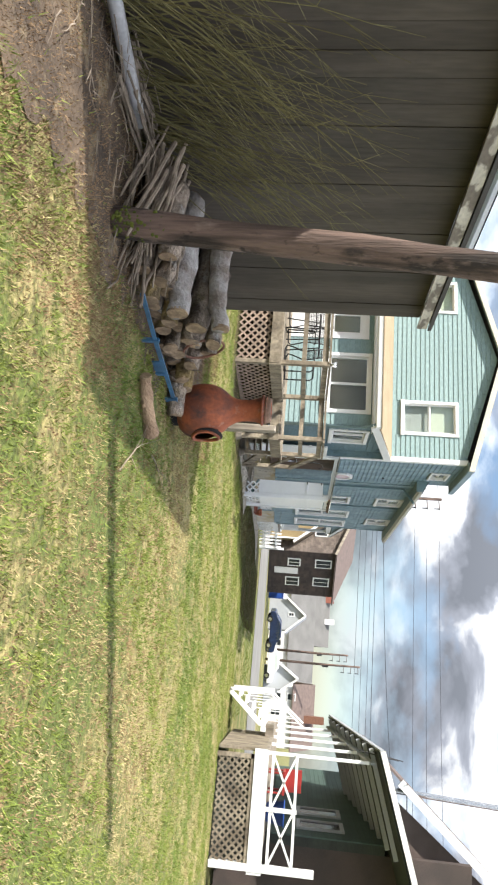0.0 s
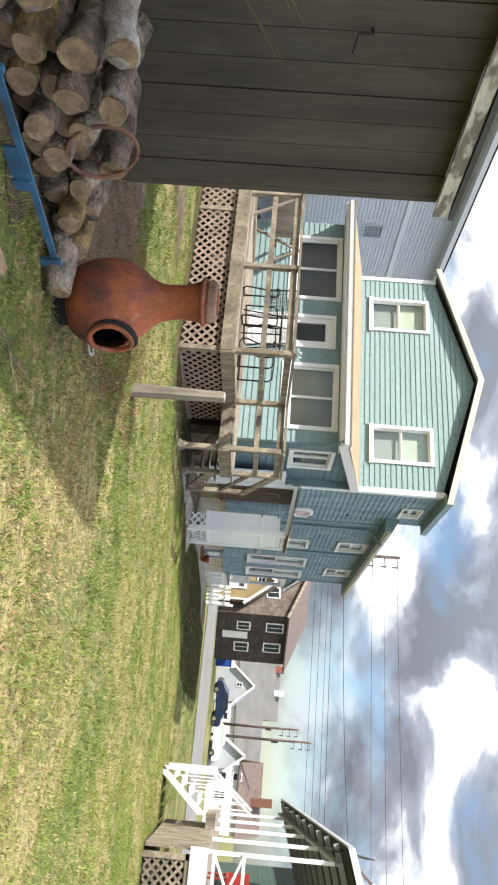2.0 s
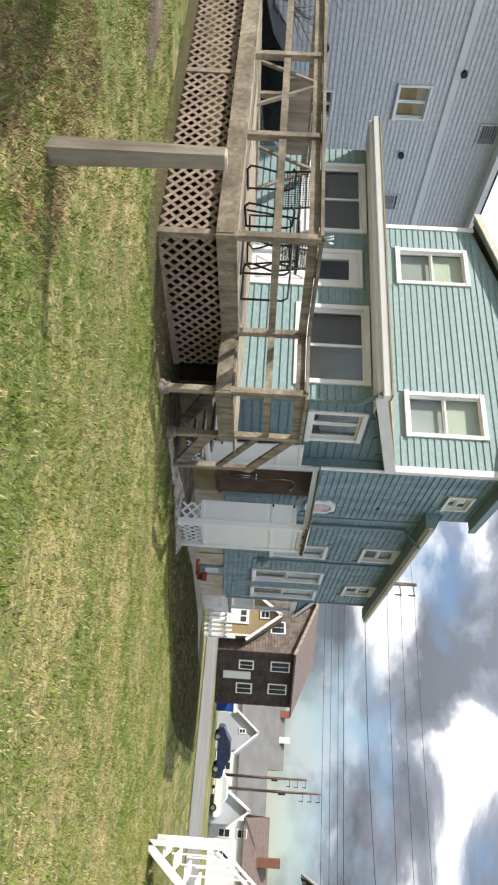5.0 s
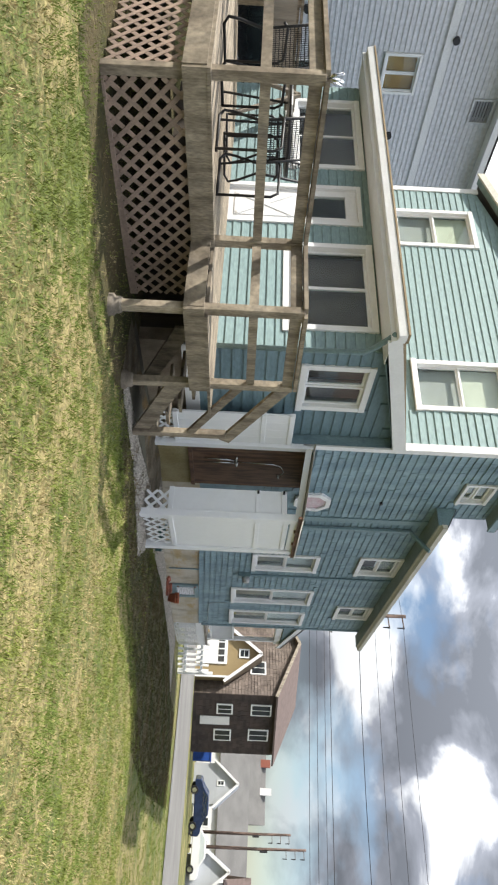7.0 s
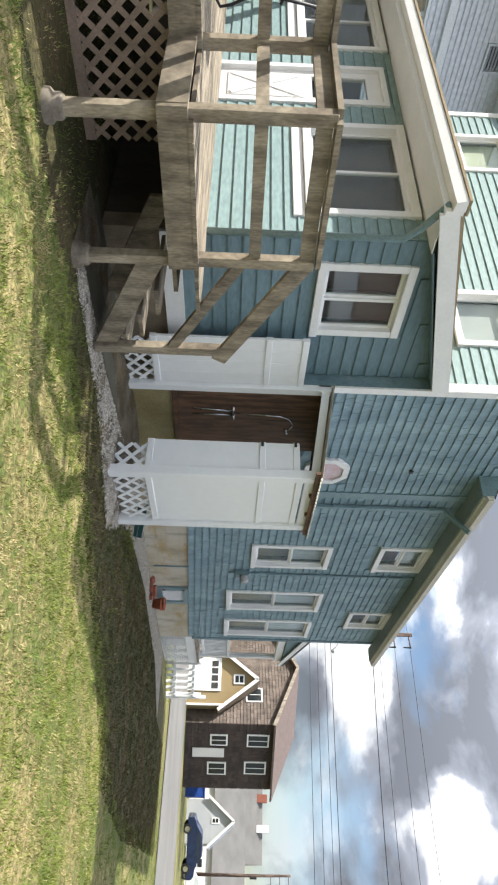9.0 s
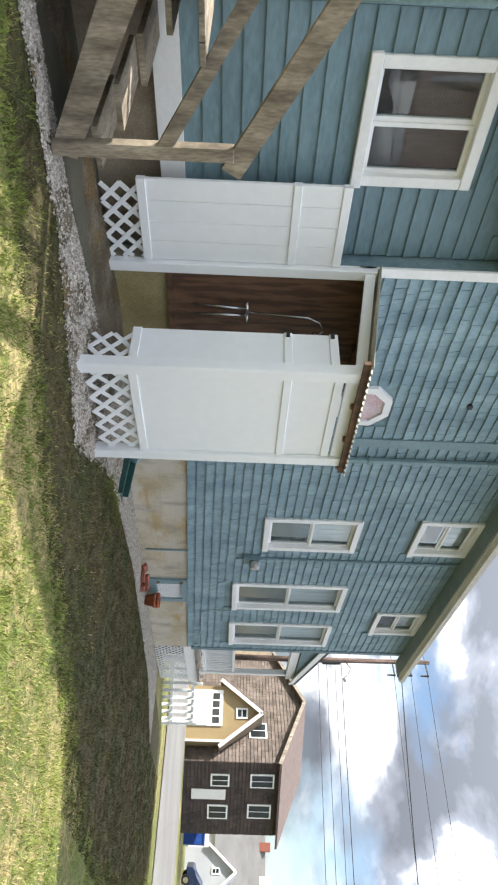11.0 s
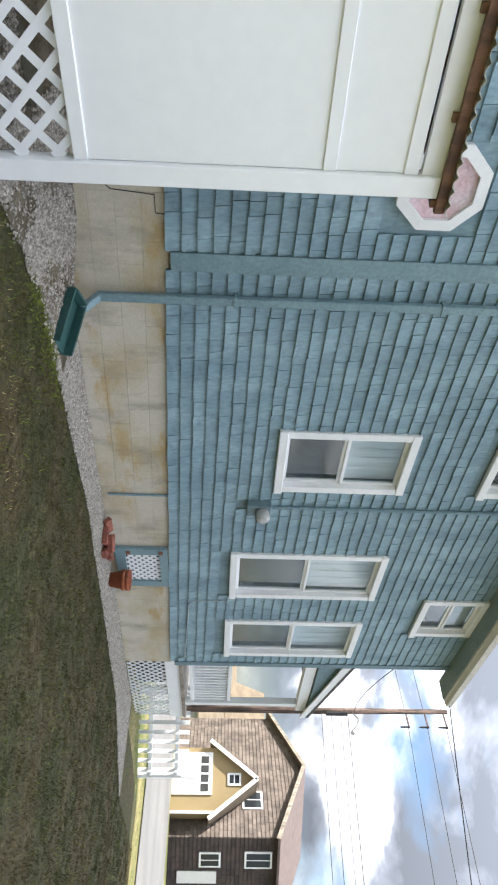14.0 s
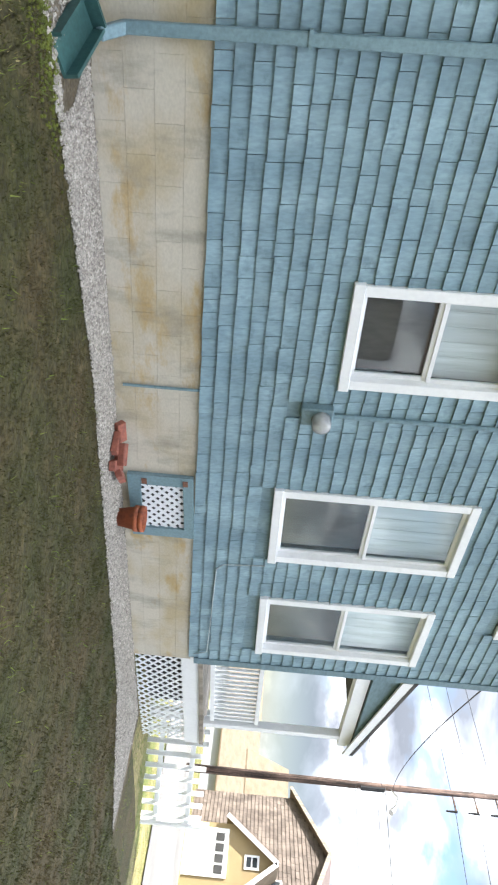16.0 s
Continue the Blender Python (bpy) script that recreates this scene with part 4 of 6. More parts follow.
part("rail", fbox(B(), XF, NY + 0.056, FY - 0.056, -0.02, 0.02, 2.14, 2.25), VINYL, shower)
part("header", beam(B(), (0.06, 0.02, 2.40), (NX, NY, 2.24), 0.05, 0.09), VINYL, shower)
part("sill_plate", box(B(), 0.02, 0.05, 0.07, 1.36, 0.56, 0.62), PLY, shower)
part("block_face", fbox(B(), SIDE, 0.07, 1.36, 0.0, 0.012, -0.05, 0.56), OLIVE, shower, "olive-stained block wall inside the stall")
part("plywood", fbox(B(), SIDE, 0.07, 1.36, 0.002, 0.02, 0.62, 2.44), PLY, shower, "dark brown stained plywood back board")
part("latch", fbox(B(), YF, 0.745, 0.80, 0.03, 0.045, 1.645, 1.675), BLACK, shower, "small black latch")
part("latch", fbox(B(), YF, 0.745, 0.80, 0.03, 0.045, 2.02, 2.05), BLACK, shower, "small black latch")
W = 60
verts, faces = [], []
for i in range(W + 1):
    y = -0.05 + 1.48 * i / W
    dz = 0.012 * math.cos(i * 2 * math.pi / 3)
    for x, z in ((0.0, 2.49), (NX + 0.12, 2.29)):
        verts.append((x, y, z + dz))
for i in range(W):
    faces.append((2 * i, 2 * i + 1, 2 * i + 3, 2 * i + 2))
sheet = quick("roof_sheet", verts, faces, mat("clouded corrugated plastic", (0.50, 0.48, 0.42), rough=0.4), shower, label="corrugated clouded plastic roof sheet")
sol = sheet.modifiers.new("thick", "SOLIDIFY")
sol.thickness = 0.003
for y in (0.5, 0.95, 1.38):
    part("rafter", beam(B(), (0.0, y, 2.43), (NX + 0.06, y, 2.245), 0.04, 0.07), PLY, shower)
part("purlin", box(B(), NX + 0.05, NX + 0.085, -0.05, 1.42, 2.235, 2.285), PLY, shower)
bm = B()
tube(bm, [(0.05, 0.44, 0.80), (0.05, 0.48, 1.31)], 0.012, 8)
tube(bm, [(0.05, 0.56, 0.80), (0.05, 0.56, 1.31)], 0.012, 8)
tube(bm, [(0.02, 0.42, 1.31), (0.07, 0.52, 1.31), (0.07, 0.62, 1.31)], 0.02, 8)
tube(bm, [(0.05, 0.52, 1.31), (0.05, 0.56, 1.9), (0.05, 0.62, 2.02), (0.14, 0.64, 2.06), (0.2, 0.64, 2.0)], 0.01, 8)
tube(bm, [(0.2, 0.64, 2.0), (0.22, 0.64, 1.96)], [0.02, 0.045], 10)
part("tap_pipe", bm, CHROME, shower, "chrome shower pipes and taps", smooth=True)

# ---- shed ----
shed = thing("garden_shed", (0.0, -13, gz(-13)), "dark grey shed clad in vertical boards", "shed")
SX, SYE, SY0 = 1.66, -10.5, -14.9
part("wall", box(B(), SX - 0.12, SX - 0.03, SY0, SYE, 0.25, 2.74), SHED, shed)
part("wall", box(B(), -2.2, SX - 0.12, SYE - 0.09, SYE, 0.25, 2.74), SHED, shed)
part("wall", box(B(), -2.2, SX - 0.12, SY0, SY0 + 0.09, 0.25, 2.74), SHED, shed)
part("wall", box(B(), -2.2, -2.1, SY0 + 0.09, SYE - 0.09, 0.25, 2.74), SHED, shed)
y, k = SY0, 0
while y < SYE - 0.02:
    w = 0.19 + 0.02 * ((k * 7) % 5) / 5
    part("board", box(B(), SX - 0.03, SX - 0.003 * (k % 3), y + 0.003, min(y + w, SYE) - 0.003, 0.42, 2.745), SHED, shed)
    y += w
    k += 1
part("roof", slab(B(), (SX + 0.14, SY0 - 0.02, 2.87), (-0.3, SY0 - 0.02, 3.35), (-0.3, SYE + 0.02, 3.35), (SX + 0.14, SYE + 0.02, 2.87), 0.04), ROOF, shed)
part("roof", slab(B(), (-2.5, SY0 - 0.05, 2.80), (-0.3, SY0 - 0.05, 3.35), (-0.3, SYE + 0.06, 3.35), (-2.5, SYE + 0.06, 2.80), 0.04), ROOF, shed)
part("eave_board", box(B(), SX + 0.10, SX + 0.125, SY0 - 0.04, SYE + 0.01, 2.72, 2.82), PEEL, shed, "eave board with peeling white paint")
part("soffit", box(B(), SX - 0.03, SX + 0.10, SY0 - 0.03, SYE + 0.0, 2.755, 2.78), GREYWOOD, shed)
part("hook", tube(B(), [(SX, -11.76, 2.05), (SX + 0.05, -11.76, 2.05), (SX + 0.05, -11.76, 1.97), (SX + 0.08, -11.66, 1.95)], 0.008, 6), BLACK, shed)
part("sill_beam", box(B(), SX - 0.1, SX - 0.02, SY0, SYE, 0.22, 0.42), SILL_SHADE, shed)

# utility pole near the shed
bm = B()
px, py = 2.72, -13.44
pts = [(px + 0.055 * k + 0.008 * math.sin(k), py - 0.012 * k, gz(py) - 0.2 + k * 0.436) for k in range(11)]
tube(bm, pts, [0.097 - 0.0022 * k + 0.005 * math.sin(k * 2.1) for k in range(11)], 18)
rnd = random.Random(3)
for v in bm.verts:
    v.co += Vector((rnd.uniform(-1, 1), rnd.uniform(-1, 1), 0)) * 0.004
pole = thing("clothesline_pole", (px, py, gz(py)), "rough dark wooden pole with moss at its foot", "pole")
part("shaft", bm, POLE, pole, smooth=True)
bm = B()
for _ in range(130):  # moss cushions on the sunny side of the foot
    a, h = rnd.gauss(-0.9, 0.55), abs(rnd.gauss(0.0, 0.13))
    r = 0.097 + 0.012 * h
    c = Vector((px + 0.055 * (h + 0.2) / 0.44 + r * math.cos(a), py + r * math.sin(a), gz(py) + h + 0.02))
    s = rnd.uniform(0.008, 0.02)
    bmesh.ops.create_icosphere(bm, subdivisions=1, radius=s, matrix=Matrix.Translation(c))
part("moss", bm, MOSSY, pole, "yellow-green moss", smooth=True)
bm = B()
post_x, post_y = 2.25, -8.3
hexa(bm, [(post_x + dx, post_y + dy, z) for z, s in ((0.1, 0.06), (1.17, 0.045)) for dx, dy in ((-s, -s), (s, -s), (s, s), (-s, s))])
solid("fence_post", bm, GREYWOOD, "short weathered square wooden post in the lawn", "post", bevel=0.012)

# ---- chiminea ----
CH = (2.99, -10.80)
chim = thing("chiminea", (*CH, gz(CH[1])), "terracotta chiminea with sooty mouth and long neck", "chiminea")
g0 = gz(CH[1])


def tilt_neck(bm):
    """The pot leans a little, more so up its neck."""
    for v in bm.verts:
        v.co += LEAN * max(0.0, v.co.z - g0 - 0.25)
    return bm


bm = B()
prof = [(0.12, 0.06), (0.19, 0.09), (0.235, 0.14), (0.262, 0.20), (0.275, 0.26), (0.277, 0.32), (0.27, 0.38), (0.254, 0.43), (0.228, 0.485), (0.195, 0.53), (0.15, 0.58), (0.118, 0.64), (0.108, 0.70), (0.106, 0.76), (0.114, 0.83), (0.128, 0.88), (0.14, 0.90), (0.14, 0.915), (0.128, 0.922), (0.132, 0.935), (0.132, 0.945), (0.118, 0.95), (0.12, 0.965), (0.108, 0.985), (0.09, 0.985), (0.086, 0.9)]
lathe(bm, (*CH, g0), prof, 72)
LEAN = Vector((-0.66, -0.75, 0)) * 0.085
way = Vector((1.0, -0.02, 0)).normalized()
mouth = Vector((*CH, g0 + 0.36)) + way * 0.268
gone = [f for f in bm.faces if (f.calc_center_median() - mouth).length < 0.126 and f.calc_center_median().z < g0 + 0.5]
bmesh.ops.delete(bm, geom=gone, context="FACES")
tilt_neck(bm)
part("body", bm, TERRA, chim, "orange terracotta belly and neck", smooth=True)
bm = B()
lathe(bm, (*CH, g0), [(0.0, 0.10), (0.15, 0.11), (0.225, 0.20), (0.245, 0.30), (0.225, 0.42), (0.14, 0.55), (0.09, 0.66), (0.086, 0.9)], 60)
gone = [f for f in bm.faces if (f.calc_center_median() - mouth).length < 0.143 and f.calc_center_median().z < g0 + 0.5]
bmesh.ops.delete(bm, geom=gone, context="FACES")
tilt_neck(bm)
part("lining", bm, SOOT, chim, "soot-black inner lining", smooth=True)
side = Vector((-way.y, way.x, 0))
bm = B()
ring = [mouth + side * 0.128 * math.cos(a) + Vector((0, 0, 1)) * 0.128 * math.sin(a) - way * (0.028 * math.cos(a) ** 2 + 0.02 * max(0, math.sin(a))) + way * 0.012 for a in [k * 2 * math.pi / 20 for k in range(21)]]
tube(bm, ring, 0.017, 8, cap=False)
part("mouth_rim", bm, TERRA, chim, smooth=True)
bm = B()
ring2 = [p + (p - mouth).normalized() * 0.022 - way * 0.016 for p in ring]
tube(bm, ring2[:13], [0.004 + 0.015 * math.sin(math.pi * k / 12) for k in range(13)], 8, cap=False)
part("soot_ring", bm, SOOT, chim, "black soot round the mouth", smooth=True)
bm = B()
lathe(bm, (*CH, g0), [(0.125, 0.0), (0.15, 0.0), (0.15, 0.07), (0.12, 0.08)], 20)
part("stand", bm, SOOT, chim)
part("collar", tilt_neck(lathe(B(), (*CH, g0), [(0.125, 0.878), (0.150, 0.895), (0.153, 0.905), (0.142, 0.915), (0.125, 0.916)], 36)), TERRA, chim, smooth=True)
part("lip", tilt_neck(lathe(B(), (*CH, g0), [(0.134, 0.93), (0.138, 0.938), (0.126, 0.948), (0.127, 0.962), (0.116, 0.983), (0.104, 0.988), (0.09, 0.986)], 36)), ASHY, chim, "ash-greyed stepped lip", smooth=True)


# ---- woodpile ----
def log(p0, p1, r, label="", bend=0.05, seed=0, skin=BARK):
    rnd = random.Random(seed)
    p0, p1 = Vector(p0), Vector(p1)
    bm = B()
    k = 12
    off = Vector((rnd.uniform(-bend, bend), rnd.uniform(-bend, bend), rnd.uniform(-bend, bend)))
    pts = [p0.lerp(p1, i / (k - 1)) + off * math.sin(math.pi * i / (k - 1)) for i in range(k)]
    tube(bm, pts, [r * (0.9 + 0.2 * i / (k - 1)) for i in range(k)], 18)
    for v in bm.verts:
        v.co += noise.noise_vector(v.co * 9 + Vector((seed, 0, 0))) * r * 0.30 + noise.noise_vector(v.co * 31) * r * 0.13
    if seed % 3 == 1:
        at = p0.lerp(p1, rnd.uniform(0.3, 0.75))
        side = (p1 - p0).cross(Vector((rnd.uniform(-1, 1), rnd.uniform(-1, 1), 1.2))).normalized()
        tube(bm, [at, at + side * r * rnd.uniform(1.15, 1.5)], [r * 0.42, r * 0.30], 8)
    t = thing("log", p0.lerp(p1, 0.5) - Vector((0, 0, r)), label or "rough-barked firewood log in the stacked pile", "log", "firewood pile")
    part("bark", bm, skin, t, smooth=True)
    for p, q in ((p0, p1), (p1, p0)):
        d = (p - q).normalized()
        bm = B()
        tube(bm, [p - d * 0.02, p + d * 0.008], r * (0.84 if p is p0 else 1.02), 16)
        for v in bm.verts:
            v.co += noise.noise_vector(v.co * 9 + Vector((seed, 0, 0))) * r * 0.22
        part("cut_end", bm, CUT, t, "pale sawn end")
    return t


stack = [  # y and height of the facing end, radius, x of the end, length
    (-12.63, 0.635, 0.090, 2.92, 1.00), (-12.37, 0.73, 0.095, 2.90, 0.90), (-12.39, 0.925, 0.075, 2.90, 0.72), (-12.12, 0.835, 0.074, 2.90, 0.70),
    (-12.77, 0.456, 0.075, 2.90, 0.70), (-12.16, 0.645, 0.082, 2.90, 0.85), (-12.01, 0.468, 0.075, 2.90, 0.80), (-12.36, 0.52, 0.080, 2.85, 0.80),
    (-12.56, 0.42, 0.075, 2.82, 0.80), (-12.19, 0.43, 0.080, 2.83, 0.80), (-13.05, 0.62, 0.080, 2.72, 0.50), (-12.94, 0.57, 0.060, 2.85, 0.50),
    (-11.41, 0.46, 0.075, 2.92, 0.90), (-11.78, 0.48, 0.078, 2.84, 0.90), (-11.60, 0.56, 0.070, 2.86, 0.75), (-11.64, 0.72, 0.078, 2.74, 0.55),
    (-11.20, 0.46, 0.080, 2.92, 0.60), (-11.90, 0.62, 0.070, 2.80, 0.70)]
for k in range(10):
    stack.append((-12.95 + 0.185 * k, gz(-12.95 + 0.185 * k) + 0.082, 0.080, 2.78 + 0.03 * math.sin(k * 2.3), 0.75))
for k in range(9):
    stack.append((-12.85 + 0.19 * k, gz(-12.85 + 0.19 * k) + 0.225, 0.076, 2.72 + 0.04 * math.sin(k * 1.7), 0.7))
for i, (y, z, r, x, length) in enumerate(stack):
    rough = i in (4, 7, 9, 12, 16)
    p0 = Vector((x, y, z))
    p1 = Vector((max(x - length, SX + 0.12), y + 0.10 * math.sin(i * 2.4), z + 0.05 * math.sin(i * 1.9)))
    log(p0, p1, r, "mossy half-rotten firewood log in the stacked pile" if rough else "", bend=0.035, seed=i, skin=OLDBARK if rough else PALEBARK if i in (0, 2) else BARK)
log((3.15, -11.12, gz(-11.1) + 0.085), (2.86, -11.22, gz(-11.2) + 0.10), 0.088, "grey weathered stump piece beside the chiminea", bend=0.02, seed=51)
log((3.30, -12.33, gz(-12.3) + 0.062), (3.60, -11.84, gz(-11.8) + 0.052), 0.055, "split reddish log lying in the grass before the pile", bend=0.012, seed=40, skin=SPLIT)
rack = thing("log_rack", (3.0, -12, gz(-12)), "low blue painted steel log rack", "rack")
for a, b, w, h in (((2.99, -13.0, gz(-13.0) + 0.13), (3.02, -12.40, gz(-12.4) + 0.11), 0.014, 0.03), ((3.02, -12.40, gz(-12.4) + 0.11), (3.04, -11.22, gz(-11.22) + 0.08), 0.014, 0.035),
                   ((3.02, -12.38, gz(-12.4)), (3.02, -12.38, gz(-12.4) + 0.14), 0.03, 0.03), ((3.02, -12.0, gz(-12.0) + 0.05), (3.03, -11.75, gz(-11.75) + 0.05), 0.014, 0.08),
                   ((3.05, -11.24, gz(-11.2)), (3.05, -11.24, gz(-11.2) + 0.12), 0.03, 0.06), ((3.03, -11.8, gz(-11.8)), (3.03, -11.8, gz(-11.8) + 0.10), 0.03, 0.03)):
    part("bar", beam(B(), a, b, w, h), BLUE, rack)
bm = B()
hoop = [(2.78 - 0.05 * math.sin(a), -11.78 + 0.15 * math.cos(a), gz(-11.6) + 0.40 + 0.17 * math.sin(a)) for a in [k * math.pi / 12 for k in range(25)]]
tube(bm, hoop, 0.011, 6, cap=False)
solid("metal_hoop", bm, RUST, "rusty metal hoop leaning on the woodpile", "hoop")


def sticks(name, count, box_, lengths, radius, material, label, category, rise, seed):
    rnd = random.Random(seed)
    bm = B()
    x0, x1, y0, y1 = box_
    for _ in range(count):
        x, y = rnd.uniform(x0, x1), rnd.uniform(y0, y1)
        L = rnd.uniform(*lengths)
        d = Vector((rnd.uniform(-1, 1), rnd.uniform(-1, 1), 0)).normalized()
        up = rnd.uniform(*rise)
        p = Vector((x, y, gz(y) + rnd.uniform(0, 0.16)))
        pts = [p]
        for k in range(4):
            p = p + (d * math.cos(up) + Vector((0, 0, math.sin(up)))) * L / 4 + Vector((rnd.uniform(-1, 1), rnd.uniform(-1, 1), rnd.uniform(-0.5, 0.5))) * L * 0.05
            pts.append(p)
        r = radius * rnd.uniform(0.5, 1.4)
        tube(bm, pts, [r, r * 0.85, r * 0.7, r * 0.5, r * 0.25], 5)
    return solid(name, bm, material, label, category, kind="stuff")


rnd = random.Random(3)
bm = B()
for _ in range(70):  # sticks laid much one way, poking out past the pole
    y, h = rnd.uniform(-13.4, -12.95), rnd.uniform(0.03, 0.36)
    p = Vector((rnd.uniform(1.9, 2.3), y, gz(y) + h))
    d = Vector((1.0, rnd.uniform(-0.3, 0.2), rnd.uniform(-0.35, 0.05) if h > 0.15 else rnd.uniform(-0.03, 0.1))).normalized()
    L, r0 = rnd.uniform(0.45, 0.85), rnd.uniform(0.006, 0.018)
    pts = [p + d * L * k / 4 + Vector((0, rnd.uniform(-1, 1), rnd.uniform(-1, 1))) * 0.015 for k in range(5)]
    for q in pts:
        q.z = max(q.z, gz(q.y) + 0.01)
    tube(bm, pts, [r0, r0 * 0.92, r0 * 0.82, r0 * 0.7, r0 * 0.5], 6)
solid("brush_pile", bm, TWIG, "heap of dry grey sticks beside the pole", "brushwood", kind="stuff")
bm = B()
for _ in range(30):  # longer grey sticks along the shed foot
    x, y = rnd.uniform(1.8, 2.15), rnd.uniform(-14.1, -13.5)
    d = Vector((rnd.uniform(-0.06, 0.14), 1.0, rnd.uniform(-0.02, 0.10))).normalized()
    p, L, r0 = Vector((x, y, gz(y) + rnd.uniform(0.02, 0.14))), rnd.uniform(0.3, 0.7), rnd.uniform(0.005, 0.02)
    tube(bm, [p + d * L * k / 4 + Vector((rnd.uniform(-1, 1), 0, rnd.uniform(0, 1))) * 0.02 for k in range(5)], [r0, r0 * 0.9, r0 * 0.8, r0 * 0.65, r0 * 0.4], 6)
solid("stick_bundle", bm, TWIG, "long dead grey sticks lying along the shed foot", "brushwood", kind="stuff")
sticks("brush_litter", 130, (1.75, 2.7, -15.4, -13.3), (0.1, 0.35), 0.003, TWIG, "dry twigs scattered on bare soil", "twigs", (0.0, 0.2), 4)
rnd = random.Random(11)
shrub = thing("bare_shrub", (SX + 0.2, -13.7, gz(-13.7)), "leafless olive-stemmed shrub against the shed wall", "shrub")
for k in range(150):
    bm = B()
    y = rnd.uniform(-14.6, -12.9)
    p = Vector((SX + rnd.uniform(0.08, 0.3), y, gz(y)))
    lean = Vector((rnd.uniform(0.0, 0.35), rnd.uniform(-0.25, 0.75), 1.0)).normalized()
    L = rnd.uniform(0.7, 2.0)
    pts = [p]
    for j in range(6):
        p = p + lean * L / 6 + Vector((rnd.uniform(-1, 1), rnd.uniform(-1, 1), 0)) * 0.02
        lean = (lean + Vector((0.01, 0.06, -0.06))).normalized()
        pts.append(p)
    tube(bm, pts, [0.006, 0.0052, 0.0046, 0.004, 0.003, 0.0022, 0.0012], 4)
    for j in (3, 4, 5):
        q = pts[j]
        e = q + Vector((rnd.uniform(-0.1, 0.15), rnd.uniform(-0.1, 0.25), rnd.uniform(0.05, 0.22)))
        tube(bm, [q, e], [0.0025, 0.001], 3)
    part("stem", bm, STEM, shrub)
bm = B()
tube(bm, [(2.02, -16.0, gz(-16) + 0.12), (1.98, -14.6, gz(-14.6) + 0.11), (2.04, -13.5, gz(-13.5) + 0.08)], 0.042, 14)
solid("grey_pipe", bm, mat("grey plastic pipe", (0.48, 0.48, 0.49), rough=0.5), "grey plastic drain pipe lying on the soil", "pipe", smooth=True)

# ---- porch furniture ----
def chair(at, turn):
    t = thing("patio_chair", at, "black steel patio chair with mesh seat", "chair", "chairs on the deck")
    loc = Vector(at)
    rot = Matrix.Rotation(turn, 3, "Z")
    w = lambda x, y, z: loc + rot @ Vector((x, y, z))
    for s in (-1, 1):
        part("arm_frame", tube(B(), [w(s * 0.27, -0.25, 0.0), w(s * 0.27, -0.25, 0.55), w(s * 0.27, -0.2, 0.62), w(s * 0.27, 0.2, 0.64), w(s * 0.25, 0.28, 0.6)], 0.015, 6), BLACK, t, smooth=True)
        part("leg", tube(B(), [w(s * 0.25, -0.26, 0.014), w(s * 0.25, 0.24, 0.014), w(s * 0.25, 0.32, 0.06), w(s * 0.25, 0.30, 0.16), w(s * 0.25, 0.20, 0.40), w(s * 0.24, 0.3, 0.98)], 0.015, 6), BLACK, t, smooth=True)
    for name, p0, p1 in (("seat", (0.42, -0.24), (0.40, 0.22)), ("backrest", (0.45, 0.23), (0.98, 0.31))):
        bm = B()
        bmesh.ops.create_grid(bm, x_segments=20, y_segments=15, size=0.5)
        for v in bm.verts:
            f = v.co.y + 0.5
            v.co = w(v.co.x * 0.48, p0[1] + (p1[1] - p0[1]) * f, p0[0] + (p1[0] - p0[0]) * f)
        bmesh.ops.wireframe(bm, faces=bm.faces[:], thickness=0.008, use_even_offset=True, use_replace=True, use_boundary=True)
        part(name, bm, BLACK, t, "black wire mesh")
    return t


DT = DZ + 0.012
chair((-0.62, -4.35, DT), radians(95))
chair((-1.5, -4.75, DT), radians(200))
chair((-1.9, -3.6, DT), radians(-10))
table = thing("patio_table", (-1.45, -4.1, DT), "round black metal patio table on the deck", "table")
part("tabletop", lathe(B(), (-1.45, -4.1, DT), [(0.0, 0.70), (0.46, 0.70), (0.47, 0.72), (0.46, 0.735), (0.0, 0.735)], 28), BLACK, table)
for k in range(4):
    a = radians(45 + 90 * k)
    part("leg", tube(B(), [(-1.45 + 0.36 * math.cos(a), -4.1 + 0.36 * math.sin(a), DT), (-1.45 + 0.28 * math.cos(a), -4.1 + 0.28 * math.sin(a), DT + 0.7)], 0.014, 6), BLACK, table)
glider = thing("patio_bench", (-4.6, -3.4, DT), "wood and steel swing bench on the deck", "bench")
for y in (-4.3, -2.7):
    for s in (-1, 1):
        part("leg", beam(B(), (-4.6 + s * 0.55, y, DT), (-4.6, y, DT + 1.0), 0.05, 0.05), GREYWOOD, glider)
part("seat", box(B(), -4.85, -4.35, -4.2, -2.8, DT + 0.38, DT + 0.42), GREYWOOD, glider)
part("backrest", box(B(), -4.9, -4.86, -4.2, -2.8, DT + 0.45, DT + 0.85), GREYWOOD, glider)

# post ornament
bm = B()
for k in range(5):
    a = k * 1.256
    tube(bm, [(PX, PY, 1.94), (PX + 0.03 * math.cos(a), PY + 0.03 * math.sin(a), 2.0), (PX + 0.05 * math.cos(a), PY + 0.05 * math.sin(a), 2.08)], [0.01, 0.012, 0.006], 6)
solid("post_ornament", bm, CHROME, "small silver pinwheel ornament on the deck post", "ornament", smooth=True)

